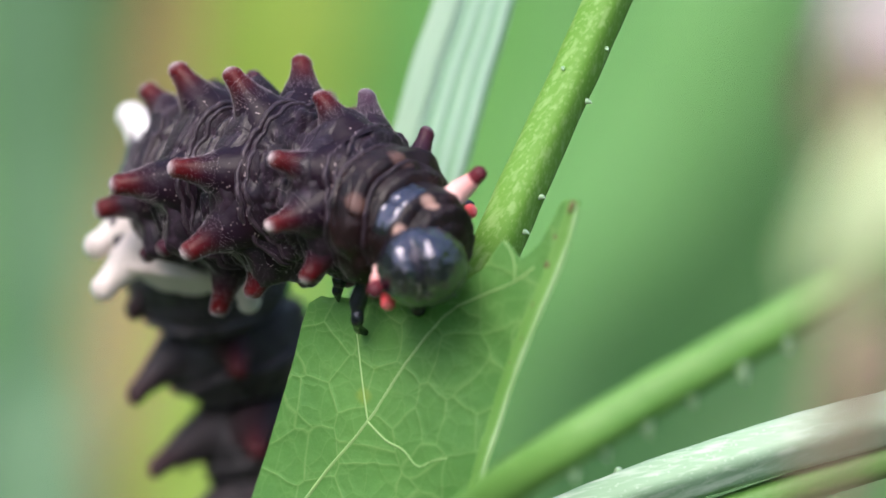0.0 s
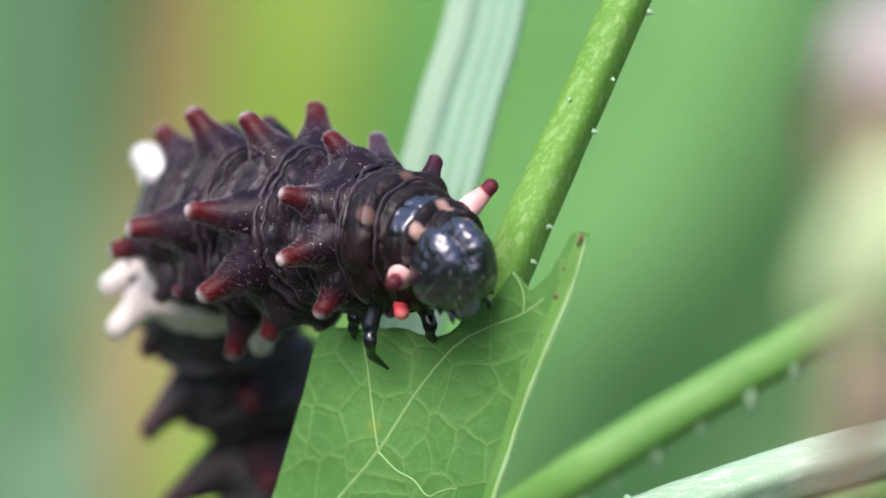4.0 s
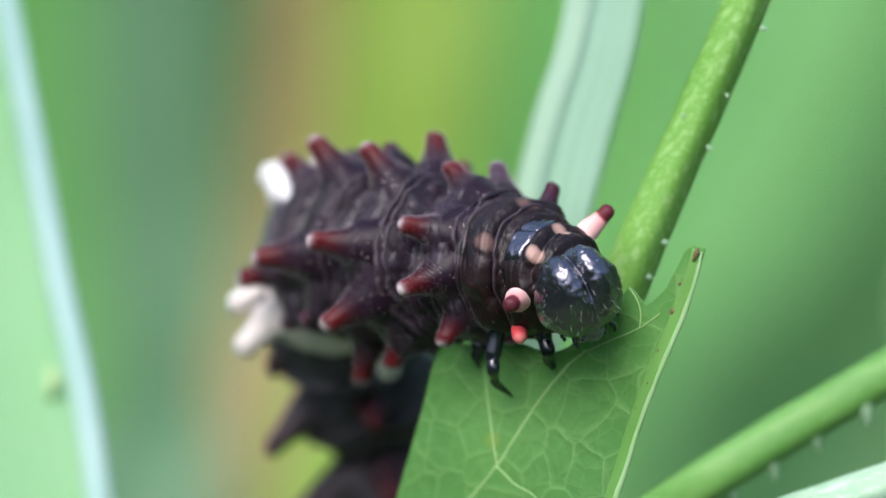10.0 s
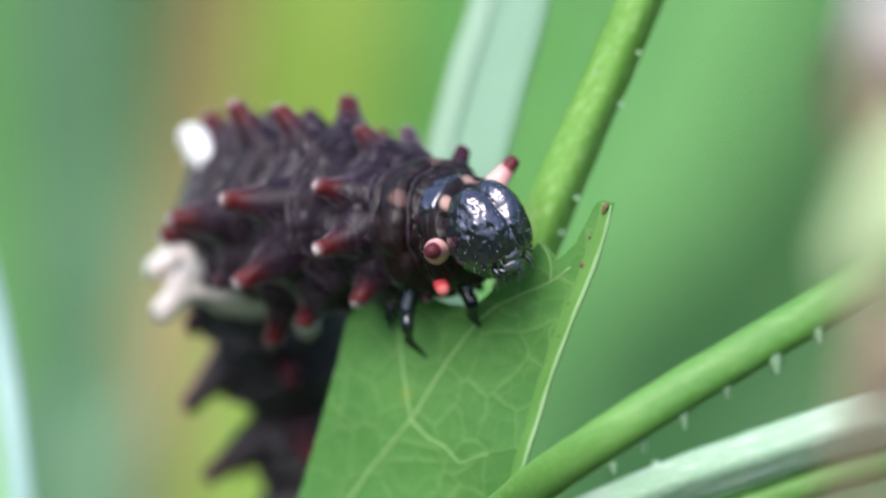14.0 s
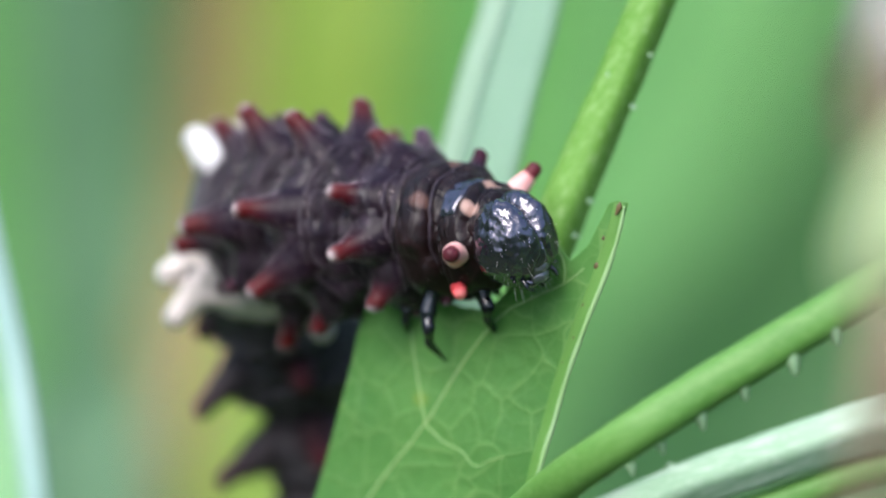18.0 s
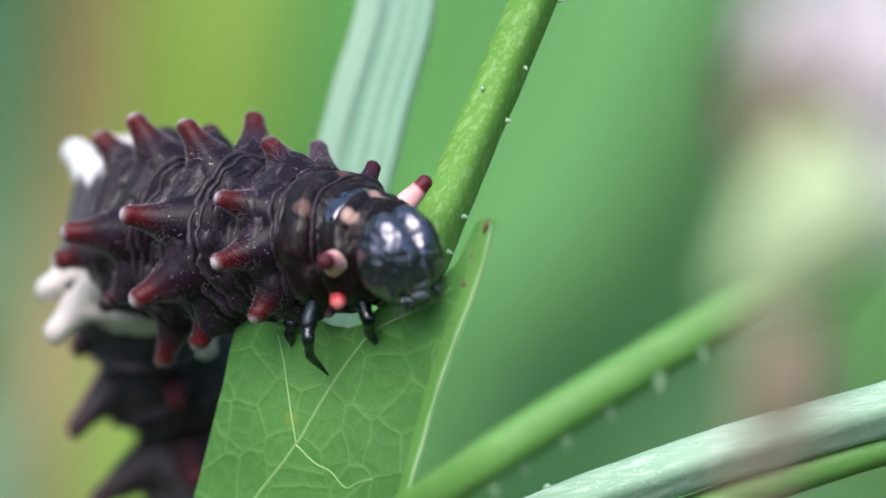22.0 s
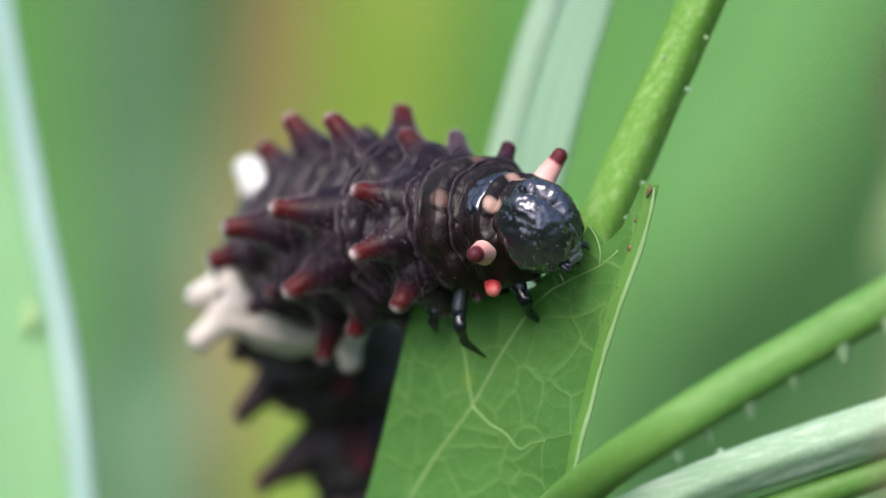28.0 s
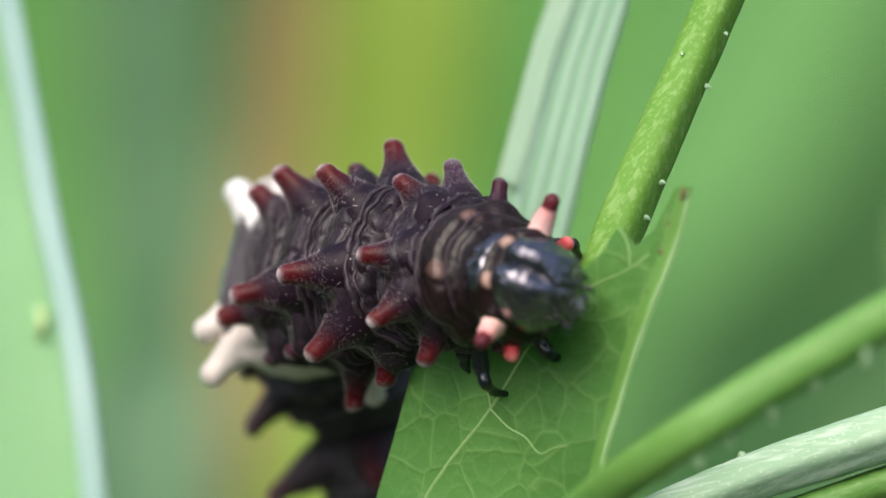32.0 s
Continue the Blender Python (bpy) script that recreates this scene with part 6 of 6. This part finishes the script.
    walk(seg_a3, [
        (0, pose(-0.006859, 0.013355, 0.000957, 27.50, 64.83, -139.90)),
        (0.5, pose(-0.006792, 0.013361, 0.000942, 26.21, 64.30, -140.81)),
        (1, pose(-0.006691, 0.013354, 0.000915, 25.02, 63.57, -141.31)),
        (1.5, pose(-0.006620, 0.013360, 0.000785, 25.11, 63.01, -140.71)),
        (2, pose(-0.006646, 0.013349, 0.000618, 25.49, 62.97, -140.01)),
        (2.5, pose(-0.006772, 0.013360, 0.000549, 24.57, 62.72, -140.91)),
        (3, pose(-0.006653, 0.013403, 0.000447, 23.81, 62.67, -141.86)),
        (3.5, pose(-0.006714, 0.013474, 0.000511, 24.59, 63.79, -141.82)),
        (5.5, pose(-0.006371, 0.013565, 0.000290, 25.38, 65.44, -142.94)),
        (6, pose(-0.006352, 0.013671, 0.000433, 28.18, 66.14, -140.51)),
        (6.5, pose(-0.006428, 0.013698, 0.000456, 27.34, 66.53, -141.95)),
        (7, pose(-0.006312, 0.013669, 0.000328, 23.77, 65.32, -145.35)),
        (7.5, pose(-0.006243, 0.013620, 0.000365, 23.48, 65.56, -144.63)),
        (8, pose(-0.006186, 0.013579, 0.000365, 22.64, 66.10, -144.64)),
        (8.5, pose(-0.006187, 0.013545, 0.000264, 21.91, 66.02, -144.88)),
        (9, pose(-0.006217, 0.013548, 0.000152, 21.53, 66.00, -144.65)),
        (9.5, pose(-0.006163, 0.013573, 0.000124, 20.90, 65.95, -144.99)),
        (10, pose(-0.006284, 0.013576, 0.000056, 19.96, 66.05, -146.19)),
        (10.5, pose(-0.006370, 0.013543, 0.000027, 19.38, 66.25, -147.13)),
        (11, pose(-0.006364, 0.013519, -0.000067, 20.67, 66.44, -145.86)),
        (11.5, pose(-0.006214, 0.013493, 0.000000, 21.90, 66.96, -145.65)),
        (12, pose(-0.006442, 0.013474, 0.000160, 19.70, 67.56, -149.04)),
        (12.5, pose(-0.006356, 0.013475, 0.000035, 17.20, 67.03, -152.28)),
        (13, pose(-0.006257, 0.013504, -0.000057, 14.82, 66.38, -154.72)),
        (13.5, pose(-0.006074, 0.013540, -0.000045, 17.01, 65.45, -149.71)),
        (15.5, pose(-0.005989, 0.013528, -0.000274, 23.42, 66.17, -139.50)),
        (16, pose(-0.006002, 0.013493, -0.000152, 20.97, 65.43, -140.66)),
        (16.5, pose(-0.005898, 0.013477, -0.000125, 15.96, 66.19, -146.88)),
        (17, pose(-0.005821, 0.013479, -0.000008, 16.44, 67.05, -146.93)),
        (17.5, pose(-0.005997, 0.013461, -0.000026, 15.12, 68.40, -148.77)),
        (18, pose(-0.006061, 0.013428, -0.000068, 15.03, 68.30, -148.27)),
        (18.5, pose(-0.005891, 0.013391, -0.000117, 14.81, 65.73, -146.50)),
        (19, pose(-0.005763, 0.013383, 0.000029, 18.30, 65.73, -141.45)),
        (19.5, pose(-0.005749, 0.013412, -0.000029, 17.61, 65.18, -142.60)),
        (20, pose(-0.005875, 0.013445, 0.000046, 17.67, 66.06, -143.05)),
        (20.5, pose(-0.005815, 0.013471, 0.000042, 15.07, 66.71, -146.96)),
        (21, pose(-0.005442, 0.013500, 0.000061, 15.60, 67.05, -146.89)),
        (21.5, pose(-0.005398, 0.013523, 0.000015, 13.99, 66.88, -149.03)),
        (22, pose(-0.005377, 0.013577, -0.000012, 14.99, 67.72, -147.42)),
        (22.5, pose(-0.005545, 0.013610, -0.000262, 10.97, 65.57, -152.29)),
        (23, pose(-0.005550, 0.013658, -0.000297, 13.05, 68.21, -148.91)),
        (23.5, pose(-0.005390, 0.013709, -0.000354, 15.95, 69.66, -146.76)),
        (24, pose(-0.005523, 0.013766, -0.000325, 13.46, 69.77, -149.88)),
        (24.5, pose(-0.005378, 0.013812, -0.000476, 15.94, 68.71, -146.51)),
        (25, pose(-0.005366, 0.013820, -0.000340, 15.24, 66.83, -145.14)),
        (25.5, pose(-0.005389, 0.013777, -0.000277, 16.88, 62.35, -142.46)),
        (26, pose(-0.005948, 0.013680, -0.000697, 22.99, 62.32, -137.06)),
        (26.5, pose(-0.006227, 0.013591, -0.001183, 26.24, 59.25, -136.63)),
        (28.5, pose(-0.006939, 0.013490, -0.002853, 24.21, 59.97, -140.15)),
        (29, pose(-0.007145, 0.013382, -0.003165, 22.76, 59.52, -140.45)),
        (29.5, pose(-0.006819, 0.013397, -0.003212, 27.47, 60.34, -132.18)),
        (30, pose(-0.006643, 0.013415, -0.003596, 25.69, 64.02, -132.03)),
        (30.5, pose(-0.006655, 0.013443, -0.003804, 24.71, 65.61, -133.31)),
        (31, pose(-0.006742, 0.013498, -0.003907, 23.99, 66.00, -133.41)),
        (31.5, pose(-0.006831, 0.013563, -0.003993, 23.21, 68.41, -135.07)),
        (32, pose(-0.007052, 0.013593, -0.004167, 15.85, 72.75, -144.96)),
    ])
    walk(seg_a4, [
        (0, pose(-0.007898, 0.016878, 0.000352, 64.72, 60.46, -113.69)),
        (0.5, pose(-0.007855, 0.016876, 0.000356, 63.83, 60.27, -114.23)),
        (1, pose(-0.007799, 0.016860, 0.000339, 62.68, 59.93, -114.77)),
        (1.5, pose(-0.007767, 0.016855, 0.000197, 62.00, 59.49, -114.85)),
        (2, pose(-0.007814, 0.016839, 0.000023, 61.77, 59.25, -114.73)),
        (2.5, pose(-0.007930, 0.016852, -0.000031, 61.37, 59.23, -115.01)),
        (3, pose(-0.007808, 0.016901, -0.000108, 61.30, 59.40, -115.19)),
        (3.5, pose(-0.007795, 0.016990, -0.000047, 62.44, 59.83, -114.28)),
        (5.5, pose(-0.007176, 0.017117, -0.000085, 64.37, 60.07, -111.99)),
        (6, pose(-0.007155, 0.017226, 0.000024, 65.85, 60.93, -110.58)),
        (6.5, pose(-0.007187, 0.017264, 0.000043, 64.05, 62.03, -112.88)),
        (7, pose(-0.007122, 0.017238, -0.000058, 59.77, 61.73, -116.80)),
        (7.5, pose(-0.007118, 0.017182, -0.000038, 59.67, 60.77, -116.33)),
        (8, pose(-0.007135, 0.017138, -0.000026, 58.60, 61.14, -116.87)),
        (8.5, pose(-0.007145, 0.017097, -0.000139, 57.50, 60.81, -117.23)),
        (9, pose(-0.007197, 0.017092, -0.000202, 57.71, 60.37, -115.94)),
        (9.5, pose(-0.007164, 0.017109, -0.000177, 57.31, 60.32, -115.65)),
        (10, pose(-0.007260, 0.017120, -0.000194, 58.17, 59.94, -115.08)),
        (10.5, pose(-0.007282, 0.017103, -0.000206, 59.29, 59.97, -114.33)),
        (11, pose(-0.007330, 0.017074, -0.000219, 60.45, 61.08, -113.31)),
        (11.5, pose(-0.007093, 0.017064, -0.000206, 62.68, 60.71, -111.98)),
        (12, pose(-0.007214, 0.017070, -0.000044, 63.36, 61.65, -112.59)),
        (12.5, pose(-0.007060, 0.017085, -0.000070, 63.50, 62.02, -112.79)),
        (13, pose(-0.006836, 0.017109, -0.000088, 64.03, 65.86, -111.98)),
        (13.5, pose(-0.007038, 0.017093, -0.000308, 55.48, 63.95, -120.83)),
        (15.5, pose(-0.007358, 0.016999, -0.000688, 56.99, 64.41, -117.57)),
        (16, pose(-0.007546, 0.016940, -0.000725, 48.62, 64.98, -125.63)),
        (16.5, pose(-0.007222, 0.016958, -0.000348, 53.63, 65.15, -120.27)),
        (17, pose(-0.007099, 0.016977, -0.000247, 56.45, 65.53, -117.84)),
        (17.5, pose(-0.007207, 0.016971, -0.000257, 57.70, 66.14, -117.06)),
        (18, pose(-0.007338, 0.016924, -0.000334, 55.76, 66.50, -118.83)),
        (18.5, pose(-0.007442, 0.016840, -0.000601, 43.03, 65.37, -130.86)),
        (19, pose(-0.007369, 0.016792, -0.000450, 46.19, 63.31, -124.71)),
        (19.5, pose(-0.007263, 0.016825, -0.000422, 47.92, 62.88, -121.93)),
        (20, pose(-0.007374, 0.016875, -0.000346, 49.95, 62.94, -120.81)),
        (20.5, pose(-0.007175, 0.016938, -0.000167, 54.87, 64.69, -117.30)),
        (21, pose(-0.006792, 0.016985, -0.000165, 57.23, 65.50, -115.83)),
        (21.5, pose(-0.006676, 0.017021, -0.000178, 56.61, 65.75, -116.84)),
        (22, pose(-0.006756, 0.017065, -0.000200, 56.57, 66.38, -116.66)),
        (22.5, pose(-0.006759, 0.017114, -0.000371, 50.69, 66.07, -122.58)),
        (23, pose(-0.007032, 0.017139, -0.000611, 48.81, 68.07, -123.63)),
        (23.5, pose(-0.006746, 0.017198, -0.000590, 60.21, 68.47, -113.07)),
        (24, pose(-0.006814, 0.017268, -0.000470, 61.25, 68.62, -112.36)),
        (24.5, pose(-0.006762, 0.017281, -0.000685, 59.30, 68.52, -113.63)),
        (25, pose(-0.006980, 0.017234, -0.000714, 49.27, 68.85, -122.29)),
        (25.5, pose(-0.007192, 0.017134, -0.000851, 41.27, 68.47, -132.04)),
        (26, pose(-0.007752, 0.017043, -0.001826, 50.55, 60.04, -127.00)),
        (26.5, pose(-0.007641, 0.016969, -0.002659, 46.10, 62.27, -133.02)),
        (28.5, pose(-0.008289, 0.016923, -0.003345, 46.86, 59.42, -128.90)),
        (29, pose(-0.008557, 0.016798, -0.003589, 42.97, 60.38, -130.55)),
        (29.5, pose(-0.008518, 0.016717, -0.003781, 42.30, 60.98, -129.36)),
        (30, pose(-0.008471, 0.016716, -0.003944, 42.58, 63.77, -127.29)),
        (30.5, pose(-0.008349, 0.016763, -0.004026, 46.69, 63.03, -122.12)),
        (31, pose(-0.008595, 0.016826, -0.004179, 46.26, 61.85, -123.83)),
        (31.5, pose(-0.008601, 0.016925, -0.004203, 47.89, 62.76, -123.19)),
        (32, pose(-0.008499, 0.017029, -0.004160, 51.67, 67.00, -119.87)),
    ])
    sway = [(0, -0.763, 0.378), (3.5, -0.661, -0.021), (5.5, -0.041, -0.059), (8, 0.000, 0.000), (11, -0.195, -0.193), (13.5, 0.097, -0.282), (15.5, -0.223, -0.662), (18, -0.204, -0.308), (20, -0.240, -0.320), (22, 0.379, -0.174), (24, 0.320, -0.444), (25.5, -0.058, -0.825), (26.5, -0.506, -2.633), (28.5, -1.155, -3.319), (30, -1.336, -3.918), (32, -1.364, -4.134)]
    for seg, row, share in ((seg_a5, A5, 0.75), (seg_a6, A6, 0.45), (seg_a7, A7, 0.42), (seg_a8, A8, 0.40), (seg_a9, A9, 0.40), (seg_a10, A10, 0.40)):
        rest = basis(*row[:3])
        walk(seg, [(t, Matrix.Translation((dx * share * MM, 0, dy * share * MM)) @ rest) for t, dx, dy in sway])
    drift = [(0, -0.05, -0.15), (3.5, -0.05, -0.15), (6, -0.10, -0.10), (8, -0.05, -0.25), (11, 0.0, -0.20), (13.5, -0.05, -0.10), (15.5, 0.05, 0.08), (17, 0.12, 0.0), (20, 0.0, 0.0), (21, -0.15, 0.03), (22, -0.42, -0.02), (25, -0.32, -0.03), (26.5, -0.15, -0.05), (28.5, 0.03, -0.13), (32, 0.0, -0.20)]
    rest = side.matrix_world.copy()
    walk(side, [(t, Matrix.Translation(PLAN.to_3x3() @ local(dx, dy, 0)) @ rest) for t, dx, dy in drift])
    walk(leaf, [
        (0, pose(0.000042, 0.000125, 0.420005, -20.69, 0.20, 0.67)),
        (0.5, pose(-0.000031, 0.000097, 0.420002, -20.53, -0.17, 0.34)),
        (1, pose(-0.000043, 0.000075, 0.420000, -20.40, -0.23, 0.13)),
        (1.5, pose(-0.000032, 0.000052, 0.420000, -20.28, -0.17, 0.03)),
        (2, pose(-0.000239, -0.000000, 0.419987, -19.93, -1.22, -1.05)),
        (2.5, pose(0.000095, 0.000067, 0.420006, -20.36, 0.49, 0.24)),
        (3, pose(0.000009, 0.000053, 0.420002, -20.28, 0.04, 0.13)),
        (3.5, pose(0.000063, 0.000039, 0.420004, -20.22, 0.32, 0.34)),
        (5.5, pose(0.000135, 0.000080, 0.420007, -20.45, 0.69, 0.81)),
        (6, pose(0.000055, 0.000061, 0.420004, -20.34, 0.28, 0.51)),
        (6.5, pose(0.000049, 0.000032, 0.420003, -20.18, 0.25, 0.36)),
        (7, pose(-0.000017, 0.000022, 0.420000, -20.12, -0.09, 0.02)),
        (7.5, pose(0.000008, -0.000002, 0.420000, -19.99, 0.04, 0.02)),
        (8, pose(-0.000124, -0.000030, 0.419993, -19.81, -0.63, -0.65)),
        (8.5, pose(-0.000102, -0.000029, 0.419994, -19.81, -0.51, -0.72)),
        (9, pose(0.000001, 0.000015, 0.420001, -20.07, 0.01, -0.13)),
        (9.5, pose(0.000005, 0.000005, 0.420000, -20.02, 0.03, -0.06)),
        (10, pose(0.000120, 0.000055, 0.420006, -20.31, 0.62, 0.54)),
        (10.5, pose(0.000131, 0.000055, 0.420007, -20.31, 0.66, 0.79)),
        (11, pose(0.000125, 0.000052, 0.420006, -20.30, 0.63, 0.82)),
        (11.5, pose(0.000009, 0.000038, 0.420002, -20.21, 0.04, 0.39)),
        (12, pose(0.000094, 0.000073, 0.420006, -20.41, 0.47, 0.72)),
        (12.5, pose(0.000030, 0.000059, 0.420003, -20.33, 0.14, 0.49)),
        (13, pose(-0.000034, 0.000015, 0.419999, -20.08, -0.18, 0.14)),
        (13.5, pose(0.000010, 0.000063, 0.420002, -20.34, 0.05, 0.22)),
        (15.5, pose(0.000025, 0.000095, 0.420004, -20.53, 0.11, 0.78)),
        (16, pose(-0.000088, 0.000094, 0.419999, -20.53, -0.48, 0.64)),
        (16.5, pose(-0.000033, 0.000148, 0.420003, -20.82, -0.19, 0.87)),
        (17, pose(-0.000196, 0.000055, 0.419992, -20.31, -1.04, 0.37)),
        (17.5, pose(0.000078, 0.000182, 0.420008, -21.00, 0.39, 1.20)),
        (18, pose(0.000013, 0.000167, 0.420005, -20.93, 0.05, 1.06)),
        (18.5, pose(0.000057, 0.000186, 0.420007, -21.01, 0.29, 0.96)),
        (19, pose(-0.000020, 0.000112, 0.420002, -20.62, -0.12, 0.54)),
        (19.5, pose(-0.000226, 0.000020, 0.419989, -20.08, -1.18, -0.36)),
        (20, pose(-0.000070, 0.000078, 0.419999, -20.43, -0.38, 0.44)),
        (20.5, pose(-0.000152, 0.000057, 0.419994, -20.30, -0.80, -0.00)),
        (21, pose(-0.000232, 0.000061, 0.419989, -20.28, -1.21, -0.67)),
        (21.5, pose(-0.000362, 0.000016, 0.419979, -19.96, -1.85, -1.73)),
        (22, pose(-0.000210, 0.000043, 0.419990, -20.13, -1.06, -1.48)),
        (22.5, pose(-0.000229, 0.000035, 0.419989, -20.09, -1.16, -1.57)),
        (23, pose(-0.000284, 0.000012, 0.419984, -19.97, -1.45, -1.38)),
        (23.5, pose(-0.000443, -0.000011, 0.419971, -19.75, -2.25, -2.28)),
        (24, pose(-0.000372, -0.000005, 0.419977, -19.83, -1.90, -1.77)),
        (24.5, pose(-0.000430, -0.000054, 0.419971, -19.55, -2.19, -2.01)),
        (25, pose(-0.000533, -0.000121, 0.419959, -19.13, -2.69, -2.58)),
        (25.5, pose(-0.000576, -0.000099, 0.419956, -19.23, -2.92, -2.63)),
        (26, pose(-0.000619, -0.000010, 0.419955, -19.61, -3.14, -3.40)),
        (26.5, pose(-0.000635, 0.000088, 0.419957, -20.09, -3.24, -3.75)),
        (28.5, pose(-0.000724, -0.000135, 0.419939, -18.83, -3.61, -4.19)),
        (29, pose(-0.000600, -0.000108, 0.419953, -19.10, -3.01, -3.42)),
        (29.5, pose(-0.000477, -0.000108, 0.419965, -19.18, -2.39, -2.85)),
        (30, pose(-0.000469, -0.000141, 0.419964, -19.01, -2.34, -2.84)),
        (30.5, pose(-0.000255, -0.000090, 0.419982, -19.41, -1.27, -1.71)),
        (31, pose(-0.000268, -0.000074, 0.419982, -19.50, -1.34, -1.63)),
        (31.5, pose(-0.000242, -0.000040, 0.419985, -19.70, -1.22, -1.39)),
        (32, pose(-0.000244, -0.000113, 0.419982, -19.31, -1.22, -1.49)),
    ])


motions()
